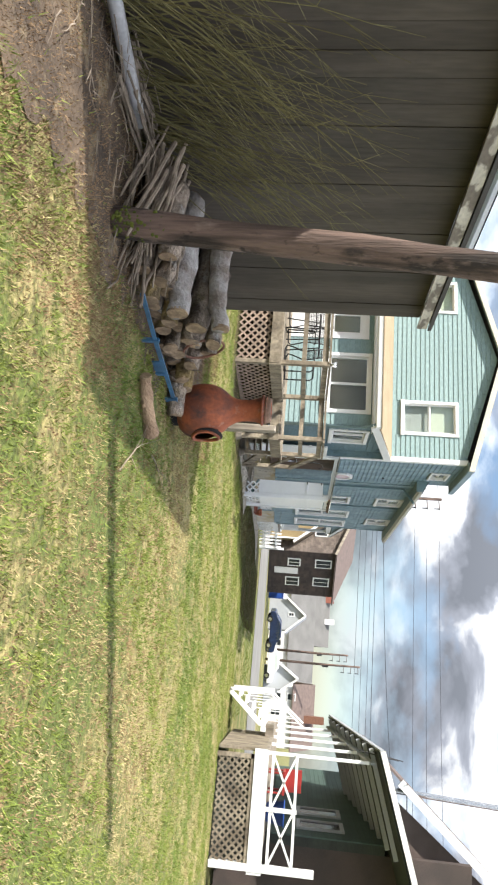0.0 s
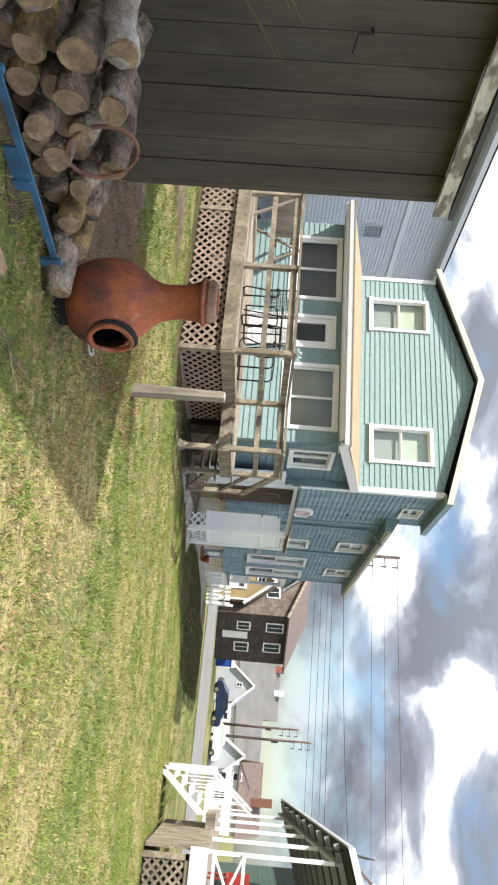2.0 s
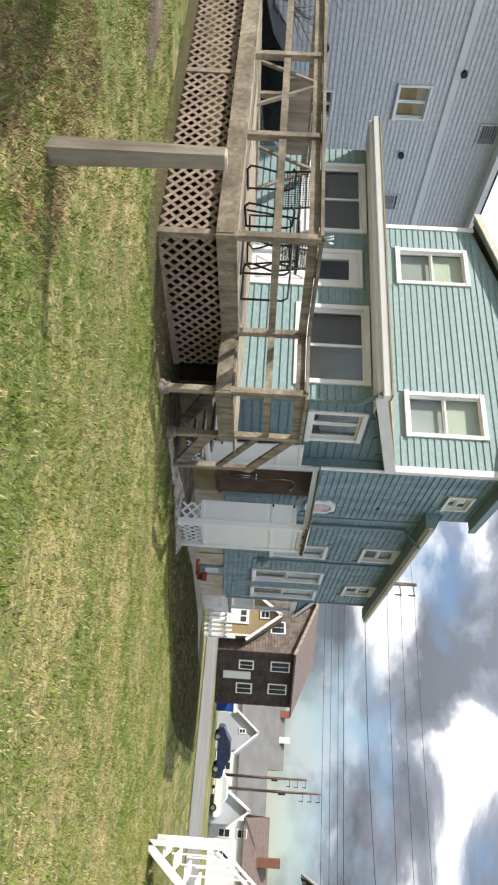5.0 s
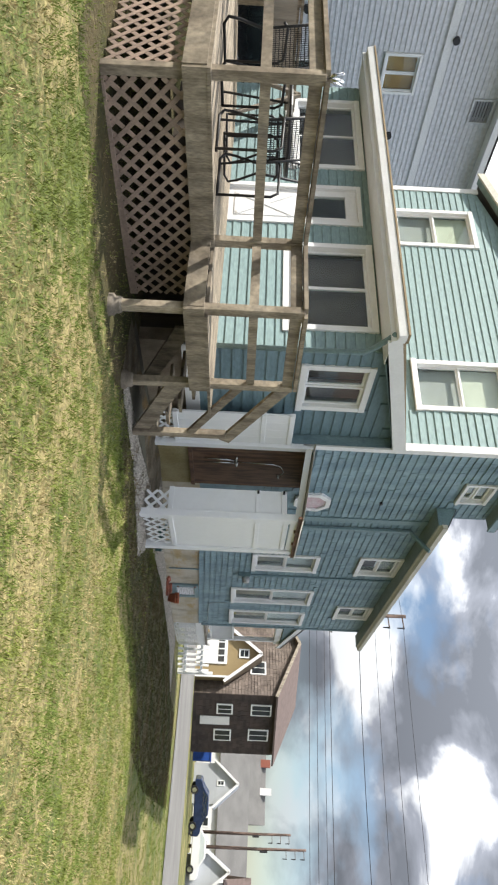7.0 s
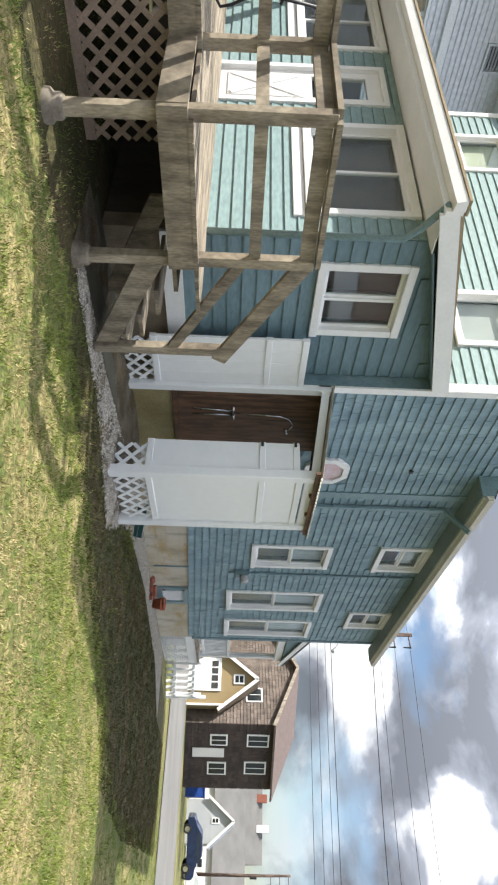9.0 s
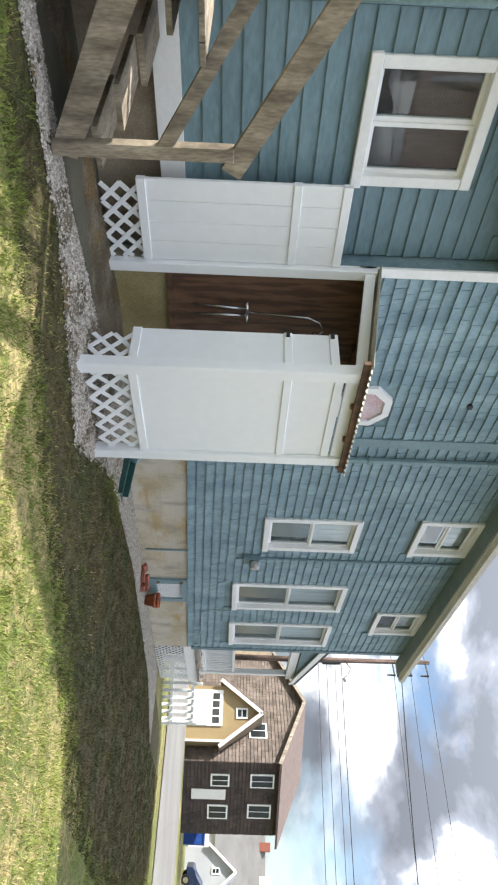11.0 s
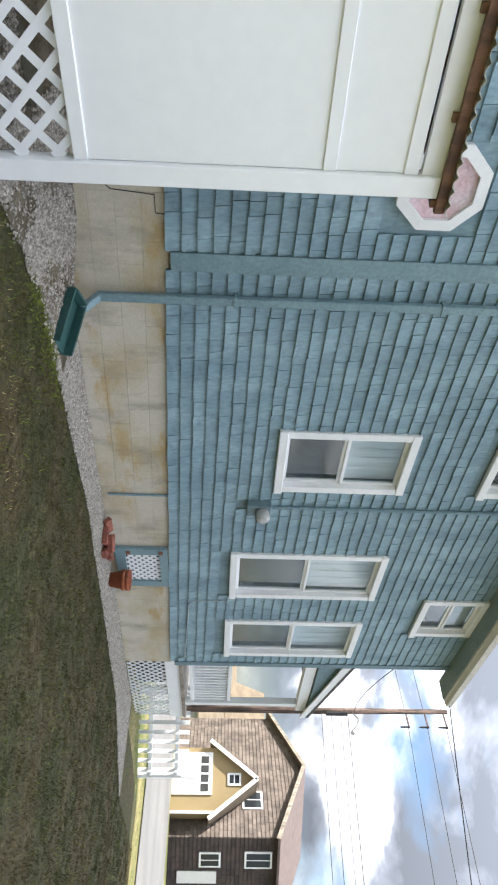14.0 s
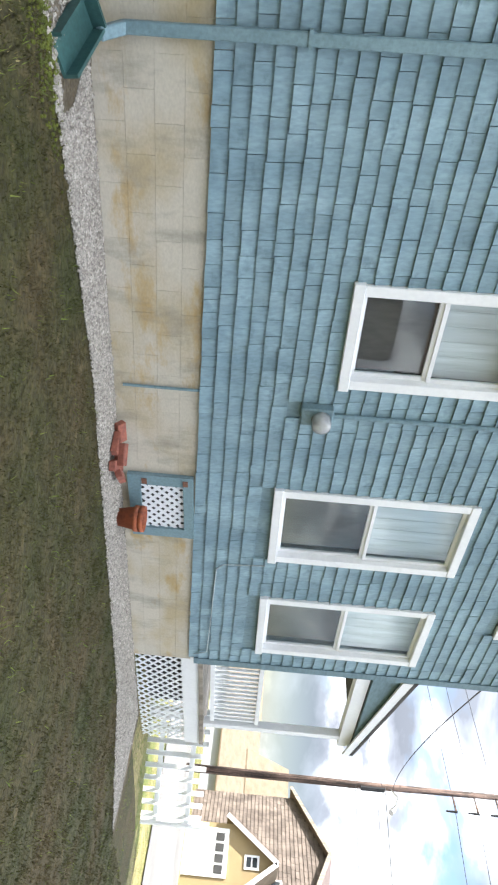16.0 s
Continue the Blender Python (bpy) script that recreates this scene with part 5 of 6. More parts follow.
# ---- beside the foundation ----
bm = B()
for a, b, c, d, e, f in ((0.0, 0.46, -0.12, -0.10, 0.0, 0.09), (0.0, 0.46, 0.10, 0.12, 0.0, 0.09), (0.0, 0.46, -0.10, 0.10, 0.0, 0.02), (0.0, 0.02, -0.10, 0.10, 0.02, 0.10)):
    box(bm, a, b, c, d, e, f)
bmesh.ops.transform(bm, matrix=pose(0.22, 2.74, gz(2.9) + 0.07, 10, 8, 22), verts=bm.verts[:])
solid("splash_block", bm, GREEN_P, "dark green plastic splash block below the downspout", "splash block")
bm = B()
rnd = random.Random(17)
for _ in range(900):
    y = rnd.gauss(2.75, 0.30)
    x = 0.62 + abs(rnd.gauss(0, 0.13)) + 0.1 * (y < 2.4)
    bmesh.ops.create_icosphere(bm, subdivisions=1, radius=rnd.uniform(0.005, 0.014), matrix=Matrix.Translation((x, y, gz(y) + 0.008)))
solid("moss_patch", bm, MOSSY, "vivid yellow-green moss beside the splash block", "moss", kind="stuff", smooth=True)
for k, (x, y, h, tip, r) in enumerate(((0.24, 5.95, 0.0, 0, 20), (0.34, 6.12, 0.0, 4, -35), (0.20, 6.22, 0.0, 0, 75), (0.27, 6.05, 0.062, 10, 50), (0.30, 6.30, 0.03, 24, -60), (0.10, 5.92, 0.02, 38, 85))):
    bm = B()
    box(bm, -0.10, 0.10, -0.045, 0.045, 0, 0.06)
    bmesh.ops.transform(bm, matrix=pose(x, y, gz(y) + 0.03 + h, tip, 0, r), verts=bm.verts[:])
    solid("loose_brick", bm, BRICK, "loose red brick lying on the gravel", "brick", group="loose bricks", bevel=0.006)
for k in range(2):  # one pot stacked inside the other
    bm = B()
    lathe(bm, (0.22, 6.93, gz(6.93) + 0.02 + 0.055 * k), [(0.0, 0.0), (0.085, 0.0), (0.115, 0.16), (0.13, 0.16), (0.13, 0.205), (0.115, 0.205), (0.11, 0.16), (0.08, 0.02), (0.0, 0.02)], 22)
    solid("flower_pot", bm, TERRA, "empty terracotta flower pot stacked with another" if k else "terracotta flower pot standing on the gravel", "flower pot", group="stacked pots", smooth=True)

# ---- rear porch and fence ----
porch = thing("side_porch", (-1.5, 11, gz(11)), "white porch with balustrade and lattice skirt", "porch")
PF = Face((-0.1, 0, 0), (0, 1, 0), (1, 0, 0))
# Added dark sheet standing for the shade behind the lattice.
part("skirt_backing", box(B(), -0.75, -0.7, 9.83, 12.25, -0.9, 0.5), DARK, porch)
lattice(porch, PF, 9.83, 12.25, -0.38, 0.28, 0.14, 0.032, VINYL)
part("rim_board", fbox(B(), PF, 9.83, 12.3, -0.05, 0.03, 0.27, 0.50), WHITE, porch)
part("floor", box(B(), -3.0, -0.05, 9.83, 12.3, 0.50, 0.56), GREYWOOD, porch)
for z in (0.66, 1.32):
    part("rail", fbox(B(), PF, 9.83, 11.6, -0.06, 0.0, z, z + 0.06), WHITE, porch)
u = 9.92
while u < 11.6:
    part("baluster", fbox(B(), PF, u, u + 0.035, -0.05, -0.015, 0.70, 1.33), WHITE, porch)
    u += 0.115
for u in (9.86, 11.7):
    part("post", fbox(B(), PF, u, u + 0.11, -0.12, 0.0, 0.5, 2.62), WHITE, porch, bevel=0.006)
part("beam", fbox(B(), PF, 9.83, 11.95, -0.14, 0.02, 2.60, 2.78), WHITE, porch)
part("roof", slab(B(), (-3.1, 12.0, 2.84), (0.03, 12.0, 2.84), (0.03, 9.8, 3.36), (-3.1, 9.8, 3.36), 0.06), ROOF, porch)
part("rake_board", hexa(B(), [(0.0, 12.0, 2.68), (0.03, 12.0, 2.68), (0.03, 9.83, 3.16), (0.0, 9.83, 3.16), (0.0, 12.0, 2.80), (0.03, 12.0, 2.80), (0.03, 9.83, 3.30), (0.0, 9.83, 3.30)]), WHITE, porch)
part("gable_wall", hexa(B(), [(-0.10, 9.82, 2.80), (-0.04, 9.82, 2.80), (-0.04, 11.9, 2.80), (-0.10, 11.9, 2.80), (-0.10, 9.82, 3.22), (-0.04, 9.82, 3.22), (-0.04, 11.9, 2.82), (-0.10, 11.9, 2.82)]), TEAL_SHADE, porch)
fence = thing("picket_fence", (-0.4, 14, gz(14)), "white picket fence beside the street", "fence")
for k in range(9):
    y, x = 12.9 + 0.13 * k * 1.5, -0.75 + 0.105 * k * 1.2
    part("picket", box(B(), x - 0.04, x + 0.04, y - 0.012, y + 0.012, gz(y), gz(y) + 1.05), WHITE, fence)
for z in (0.25, 0.8):
    part("rail", beam(B(), (-0.8, 12.85, gz(13) + z), (0.3, 14.55, gz(14.5) + z), 0.03, 0.08), WHITE, fence)
for x, y in ((-0.8, 12.8), (0.32, 14.6)):
    part("post", box(B(), x - 0.05, x + 0.05, y - 0.05, y + 0.05, gz(y), gz(y) + 1.2), WHITE, fence)

# ---- grey neighbour ----
grey = thing("grey_house", (-15, 0, gz(0)), "large grey vinyl-sided neighbouring house", "house")
GF = Face((-11.7, 0, 0), (0, 1, 0), (1, 0, 0))
GW = [(0.17, 1.2, 4.45, 5.40), (-2.7, -1.93, 1.95, 2.9), (0.4, 1.28, 2.05, 2.78), (3.8, 4.45, 4.5, 5.24), (1.22, 1.9, 7.0, 7.6)]
part("wall", wall_sheet(B(), GF, -16, 14, -0.6, 7.8, -0.3, -0.03, GW), GREY_SIDE, grey)
z = 0.1
while z < 7.8:
    for p, q in spans(-16, 14, z, z + 0.13, GW):
        bm = B()
        hexa(bm, [GF.at(p, -0.03, z), GF.at(q, -0.03, z), GF.at(q, 0.0, z), GF.at(p, 0.0, z), GF.at(p, -0.03, z + 0.13), GF.at(q, -0.03, z + 0.13), GF.at(q, -0.022, z + 0.13), GF.at(p, -0.022, z + 0.13)])
        part("siding", bm, GREY_SIDE, grey)
    z += 0.13
part("band_board", fbox(B(), GF, -16, 14, 0.0, 0.03, 5.85, 6.05), BANDW, grey)
part("roof", slab(B(), (-11.2, -16.5, 7.85), (-16.5, -16.5, 8.9), (-16.5, 14.5, 8.9), (-11.2, 14.5, 7.85), 0.06), ROOF, grey)
part("eave_board", fbox(B(), GF, -16.5, 14.5, 0.44, 0.50, 7.62, 7.84), FARWHITE, grey)
part("soffit", fbox(B(), GF, -16.5, 14.5, 0.0, 0.44, 7.66, 7.70), FARWHITE, grey)
part("wall", box(B(), -19, -12.0, -16, -15.8, -0.6, 7.8), GREY_SIDE, grey)
part("wall", box(B(), -19, -12.0, 13.8, 14, -0.6, 7.8), GREY_SIDE, grey)
# Dark sheets added behind the windows, standing for unlit interiors.
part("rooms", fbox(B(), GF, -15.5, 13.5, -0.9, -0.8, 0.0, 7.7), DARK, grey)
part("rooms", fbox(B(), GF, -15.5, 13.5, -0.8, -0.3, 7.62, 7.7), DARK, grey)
for k, win in enumerate(GW):
    if k > 2:  # louvred vents
        vent = part("louvre_vent", wall_sheet(B(), GF, *win, -0.05, 0.03, [(win[0] + 0.05, win[1] - 0.05, win[2] + 0.05, win[3] - 0.05)]), GREY_SIDE, grey, "grey louvred attic vent")
        z = win[2] + 0.06
        while z < win[3] - 0.08:
            part("slat", hexa(B(), [GF.at(win[0] + 0.05, 0.01, z), GF.at(win[1] - 0.05, 0.01, z), GF.at(win[1] - 0.05, 0.02, z), GF.at(win[0] + 0.05, 0.02, z), GF.at(win[0] + 0.05, -0.04, z + 0.07), GF.at(win[1] - 0.05, -0.04, z + 0.07), GF.at(win[1] - 0.05, -0.03, z + 0.07), GF.at(win[0] + 0.05, -0.03, z + 0.07)]), FARGREY, vent)
            z += 0.075
        continue
    window("window", GF, *win, "white-framed neighbour window with amber curtains" if k == 0 else "white-framed neighbour window", parent=grey, split="v", inside=AMBER if k == 0 else None, casing=0.07, inner=1.0)
for y, z in ((-0.2, 6.1), (2.35, 4.98), (-0.73, 2.4)):
    part("wall_vent", tube(B(), [GF.at(y, 0.0, z), GF.at(y, 0.10, z)], 0.09, 12), BLACK, grey, "dark round wall vent")

bm = B()
pts = [(2.86, -10.42, gz(-10.4) + 0.03), (2.88, -10.28, gz(-10.3) + 0.035), (2.89, -10.18, gz(-10.2) + 0.04)]
tube(bm, pts, 0.014, 8)
tube(bm, [(2.89 + 0.05 * math.sin(a), -10.11 - 0.07 * math.cos(a), gz(-10.1) + 0.04) for a in [k * math.pi / 8 for k in range(17)]], 0.009, 6, cap=False)
solid("spade_handle", bm, mat("dull pale metal", (0.42, 0.42, 0.41), rough=0.5), "pale spade handle with a looped grip on the soil", "handle", smooth=True)

# ---- brown house to the right ----
brown = thing("brown_house", (9, 4, gz(4)), "brown house with a white railed porch deck", "house")
RF = Face((0, -0.5, 0), (1, 0, 0), (0, -1, 0))
lattice(brown, RF, 7.50, 9.70, 0.02, 0.80, 0.16, 0.045, DECK)
for a, b, c, d in ((7.42, 7.52, -0.1, 0.85), (9.62, 9.72, -0.1, 0.85), (7.42, 9.72, 0.76, 0.84)):
    part("skirt_frame", fbox(B(), RF, a, b, 0.0, 0.03, c, d), DECK, brown)
part("rim_board", fbox(B(), RF, 7.3, 9.8, -0.05, 0.05, 0.84, 1.16), WHITE, brown)
part("porch_floor", box(B(), 7.3, 9.3, -0.5, 7.0, 1.08, 1.16), GREYWOOD, brown)
part("landing", box(B(), 7.0, 7.3, 1.96, 3.24, 0.95, 1.16), GREYWOOD, brown)
# Dark sheet added as under-porch shade behind the skirt.
part("skirt_backing", box(B(), 7.5, 9.7, -0.2, -0.1, -0.1, 1.06), PORCH_SHADE, brown)
part("porch_floor", box(B(), 7.3, 7.36, -0.45, 3.0, 0.0, 1.08), DECK, brown)
for z in (1.24, 1.78):
    part("rail", fbox(B(), RF, 7.35, 9.7, -0.03, 0.02, z, z + 0.06), WHITE, brown)
for a, b in ((7.4, 8.5), (8.5, 9.6)):
    for s in (1, -1):
        p, q = (1.28, 1.80) if s > 0 else (1.80, 1.28)
        part("cross_brace", beam(B(), RF.at(a, 0, p), RF.at(b, 0, q), 0.045, 0.03, up=(0, 1, 0)), WHITE, brown)
part("rail_post", fbox(B(), RF, 8.47, 8.55, -0.04, 0.04, 1.16, 1.86), WHITE, brown)
part("rail_post", fbox(B(), RF, 9.60, 9.74, -0.07, 0.07, 0.0, 2.30), WHITE, brown)
for k in range(5):
    y = -0.45 + 1.55 * k
    part("column", box(B(), 7.33, 7.40, y - 0.035, y + 0.035, 1.16, 3.44 - 0.145 * k), WHITE, brown, bevel=0.006)
for k in range(5):
    part("step", box(B(), 6.17 + 0.17 * k, 6.39 + 0.17 * k, 2.0, 3.2, 0.15 + 0.19 * k, 0.19 * (k + 1)), WHITE, brown)
part("stringer", hexa(B(), [(6.15, 1.96, -0.1), (6.31, 1.96, -0.1), (7.05, 1.96, 0.75), (7.05, 1.96, 0.95), (6.15, 2.0, -0.1), (6.31, 2.0, -0.1), (7.05, 2.0, 0.75), (7.05, 2.0, 0.95)]), WHITE, brown)
for y in (2.0, 3.2):
    part("stair_rail", beam(B(), (6.2, y, 0.98), (7.0, y, 1.95), 0.04, 0.05), WHITE, brown)
    part("newel", box(B(), 6.15, 6.23, y - 0.04, y + 0.04, -0.1, 1.08), WHITE, brown)
    for k in range(5):
        part("baluster", box(B(), 6.31 + 0.145 * k, 6.335 + 0.145 * k, y - 0.012, y + 0.012, 0.3 + 0.17 * k, 1.1 + 0.175 * k), WHITE, brown)
part("wall", box(B(), 9.3, 9.5, 0.9, 11, 0.0, 4.0), PORCH_SHADE, brown)
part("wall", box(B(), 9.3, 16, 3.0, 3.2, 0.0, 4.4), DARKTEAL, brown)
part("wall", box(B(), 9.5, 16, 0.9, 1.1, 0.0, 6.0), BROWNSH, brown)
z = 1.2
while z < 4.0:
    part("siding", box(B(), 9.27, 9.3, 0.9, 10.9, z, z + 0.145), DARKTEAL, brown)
    z += 0.15
for y in (1.5, 3.0):
    frame_ = part("side_window", wall_sheet(B(), Face((9.27, 0, 0), (0, 1, 0), (-1, 0, 0)), y, y + 0.9, 1.9, 3.1, 0.0, 0.05, [(y + 0.1, y + 0.8, 2.0, 3.0)]), FARGREY, brown)
    part("pane", box(B(), 9.25, 9.268, y + 0.1, y + 0.8, 2.0, 3.0), PANE, frame_)
# porch roof with a raked edge
part("roof", slab(B(), (7.06, -0.75, 3.76), (11.2, -0.75, 4.95), (11.2, 7.4, 4.2), (7.04, 7.4, 3.0), 0.07), mat("green roof shingle", (0.11, 0.15, 0.135), rough=0.95, fine=30), brown)
part("rake_board", beam(B(), (7.06, -0.77, 3.70), (11.2, -0.77, 4.89), 0.04, 0.12), FARWHITE, brown)
part("eave_board", beam(B(), (7.05, -0.75, 3.68), (7.03, 7.4, 2.92), 0.04, 0.10), FARGREY, brown)
part("porch_ceiling", slab(B(), (7.08, -0.7, 3.63), (11.2, -0.7, 4.80), (11.2, 7.3, 4.05), (7.06, 7.3, 2.88), 0.03), PORCH_SHADE, brown)
part("beam", beam(B(), (7.37, -0.5, 3.52), (7.37, 7.0, 2.84), 0.06, 0.12), FARGREY, brown)
for k in range(9):
    y = -0.2 + 0.85 * k
    part("rafter", beam(B(), (7.08, y, 3.54 - 0.092 * (y + 0.7)), (9.3, y, 4.15 - 0.092 * (y + 0.7)), 0.05, 0.10), FARGREY, brown)
part("upper_roof", slab(B(), (8.0, 1.6, 4.55), (11.6, 1.6, 8.6), (11.6, 12, 8.6), (8.0, 12, 4.55), 0.08), MORTAR, brown)
part("upper_rake", beam(B(), (8.0, 1.58, 4.45), (11.6, 1.58, 8.5), 0.05, 0.2), FARWHITE, brown)
part("upper_wall", prism(B(), Face((0, 1.9, 0), (1, 0, 0), (0, 1, 0)), [(8.4, 4.3), (16, 4.3), (16, 8.4), (11.6, 8.4)], 0.0, 0.15), MORTAR, brown)
part("upper_window", box(B(), 9.9, 10.6, 1.84, 1.9, 4.9, 5.9), WHITE, brown)

# ---- far side of the street ----
def gable_house(name, label, x0, x1, y0, y1, base, eave, ridge, wall, roof, along="y", windows=(), overhang=0.3, category="house", trim=True):
    """A far house: walls, pitched roof, and windows on its near face (u, z, width, height)."""
    h = thing(name, ((x0 + x1) / 2, (y0 + y1) / 2, base), label, category)
    part("wall", box(B(), x0, x1, y0, y1, base, eave), wall, h)
    if along == "y":
        mx = (x0 + x1) / 2
        part("gable", prism(B(), Face((0, y0, 0), (1, 0, 0), (0, 1, 0)), [(x0, eave), (x1, eave), (mx, ridge)], 0.0, y1 - y0), wall, h)
        k = (ridge - eave) / (mx - x0)
        for s, e in ((-1, x0), (1, x1)):
            part("roof", slab(B(), (e + s * overhang, y0 - overhang, eave - k * overhang + 0.08), (mx, y0 - overhang, ridge + 0.08), (mx, y1 + overhang, ridge + 0.08), (e + s * overhang, y1 + overhang, eave - k * overhang + 0.08), 0.1), roof, h)
            if trim:
                part("rake_board", beam(B(), (e + s * overhang, y0 - overhang - 0.02, eave - k * overhang), (mx, y0 - overhang - 0.02, ridge), 0.04, 0.2), FARWHITE, h)
    else:
        my = (y0 + y1) / 2
        part("gable", prism(B(), Face((x0, 0, 0), (0, 1, 0), (1, 0, 0)), [(y0, eave), (y1, eave), (my, ridge)], 0.0, x1 - x0), wall, h)
        k = (ridge - eave) / (my - y0)
        for s, e in ((-1, y0), (1, y1)):
            part("roof", slab(B(), (x0 - overhang, e + s * overhang, eave - k * overhang + 0.08), (x1 + overhang, e + s * overhang, eave - k * overhang + 0.08), (x1 + overhang, my, ridge + 0.08), (x0 - overhang, my, ridge + 0.08), 0.1), roof, h)
    for u, z, w, hh in windows:
        win = part("window", box(B(), u, u + w, y0 - 0.06, y0 - 0.002, z, z + hh), WHITE, h)
        part("pane", box(B(), u + 0.1, u + w - 0.1, y0 - 0.075, y0 - 0.06, z + 0.1, z + hh / 2 - 0.03), PANE, win)
        part("pane", box(B(), u + 0.1, u + w - 0.1, y0 - 0.075, y0 - 0.06, z + hh / 2 + 0.03, z + hh - 0.1), PANE, win)
    return h


gar = gable_house("yellow_garage", "small yellow garage with a white door and trim", -7.2, -4.05, 36.5, 42, -1.4, 1.2, 3.3, YELLOW, TANROOF, windows=[(-5.95, 1.75, 0.6, 0.7)], category="garage")
gdoor = part("garage_door", box(B(), -6.95, -4.9, 36.42, 36.49, -1.35, 0.95), WHITE, gar, "white garage door with a row of lights")
for k in range(4):
    part("pane", box(B(), -6.75 + 0.45 * k, -6.4 + 0.45 * k, 36.40, 36.415, 0.35, 0.75), DARK, gdoor)
part("corner_board", box(B(), -4.15, -4.03, 36.4, 36.5, -1.4, 1.2), WHITE, gar)

dk = thing("brown_shingle_house", (-3.1, 40, -1.3), "dark brown shingled two-storey house across the street", "house")
CX, CY = -3.1, 37.0
GAB = Face((CX, CY, 0), (-0.8, 0.6, 0), (-0.6, -0.8, 0))
LONG = Face((CX, CY, 0), (0.6, 0.8, 0), (0.8, -0.6, 0))
part("wall", prism(B(), GAB, [(0, -1.6), (10, -1.6), (10, 4.55), (5, 6.2), (0, 4.55)], -0.3, 0.0), BROWNSH, dk)
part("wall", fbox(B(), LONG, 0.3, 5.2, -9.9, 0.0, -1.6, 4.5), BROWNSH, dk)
for s in (0, 1):
    e = -0.5 if s == 0 else 10.5
    part("roof", slab(B(), GAB.at(e, 0.4, 4.44), GAB.at(5, 0.4, 6.3), GAB.at(5, -5.7, 6.3), GAB.at(e, -5.7, 4.44), 0.12), MORTAR, dk)
    part("rake_board", beam(B(), GAB.at(e, 0.42, 4.34), GAB.at(5, 0.42, 6.2), 0.05, 0.2), GREYWOOD, dk)
# shingle courses on the two near faces, sun and shade put into their tones
for f, u1, tone_ in ((GAB, 10, SUNSH), (LONG, 5.2, BROWNSH)):
    verts, faces, rnd = [], [], random.Random(5)
    z = -1.4
    while z < 5.9:
        lo, hi = (0.0, u1) if z < 4.4 else (0.0 + (z - 4.4) * 3.0 + 0.1, u1 - (z - 4.4) * 3.0 - 0.1)
        if f is LONG and z > 4.3:
            break
        u = lo
        while u < hi - 0.05:
            v = min(hi, u + rnd.uniform(0.25, 0.55))
            k = len(verts)
            verts += [tuple(f.at(a, n, h)) for h, d in ((z, 0.05), (z + 0.21, 0.012)) for a, n in ((u, 0.0), (v - 0.012, 0.0), (v - 0.012, d), (u, d))]
            faces += [tuple(k + i for i in q) for q in ((3, 2, 1, 0), (4, 5, 6, 7), (0, 1, 5, 4), (1, 2, 6, 5), (2, 3, 7, 6), (3, 0, 4, 7))]
            u = v
        z += 0.215
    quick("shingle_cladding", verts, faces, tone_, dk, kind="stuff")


def far_window(f, u, z, w, h, parent):
    win = part("window", fbox(B(), f, u, u + w, 0.0, 0.09, z, z + h), WHITE, parent)
    m = u + w * 0.5
    for a, b in ((u + 0.09, m - 0.03), (m + 0.03, u + w - 0.09)):
        part("pane", fbox(B(), f, a, b, 0.09, 0.10, z + 0.1, z + h - 0.1), PANE, win)


for u, z, w, h in ((0.75, 2.7, 0.95, 1.4), (2.9, 2.6, 1.0, 1.4), (0.8, 0.4, 0.85, 1.1), (3.0, 0.25, 1.0, 1.2)):
    far_window(LONG, u, z, w, h, dk)
far_window(GAB, 1.9, 2.6, 1.3, 1.1, dk)
part("door", fbox(B(), LONG, 1.9, 2.6, 0.0, 0.08, -0.7, 1.3), FARWHITE, dk, "white front door")
part("rear_roof", slab(B(), (-14, 43.5, 1.6), (-6.2, 43.5, 1.6), (-6.2, 46, 4.4), (-14, 46, 4.4), 0.1), TANROOF, dk)
gable_house("grey_gabled_shed", "pale grey gabled outbuilding across the street", -1.0, 2.4, 60, 66, -2.2, 0.4, 2.4, FARGREY, FARGREY, windows=[(0.4, 0.4, 0.5, 0.7)], category="outbuilding")
gable_house("long_white_house", "long low white house with a grey roof", -7.0, 11, 70, 80, -2.4, 0.6, 3.8, FARWHITE, FARROOF, along="x", windows=[(3.2, -1.6, 0.9, 1.2), (5.2, -1.6, 0.9, 1.2), (8.6, -1.6, 0.9, 1.2)], trim=False)
gable_house("white_house", "white house with dark roof and chimney across the street", 8.5, 15, 62, 70, -2.3, 1.6, 4.0, FARWHITE, MORTAR, along="x", windows=[(9.2, -1.0, 0.8, 1.2), (11, -1.0, 0.8, 1.2), (9.2, 0.8, 0.8, 1.0)], trim=False)
dist = gable_house("distant_house", "distant house with a grey roof and two chimneys", -7.5, 3.2, 82, 90, -2.5, 3.2, 6.2, FARGREY, FARROOF, along="x", trim=False)
part("chimney", box(B(), -3.9, -3.0, 85.0, 85.9, 4.4, 6.8), BRICK, dist, "brick chimney")
part("chimney", box(B(), -0.6, 0.2, 85.0, 85.9, 4.8, 7.0), FARWHITE, dist, "white chimney")
gable_house("grey_cottage", "small grey cottage across the street", 6.3, 8.6, 56, 61, -2.1, 0.3, 1.9, FARGREY, FARGREY, category="house")
solid("brick_chimney", box(B(), 11.6, 12.4, 64, 65, 2.0, 5.2), RUST, "red brick chimney on a far roof", "chimney")
gable_house("far_house", "distant pale house behind the street", -14, -9, 60, 68, -2.2, 2.6, 5.0, FARGREY, TANROOF)

gable_house("tan_roofed_house", "low grey house with a tan shingled roof across the street", -34, -10.5, 48, 58, -2.0, -0.2, 2.5, FARGREY, TANROOF, along="x", trim=False)


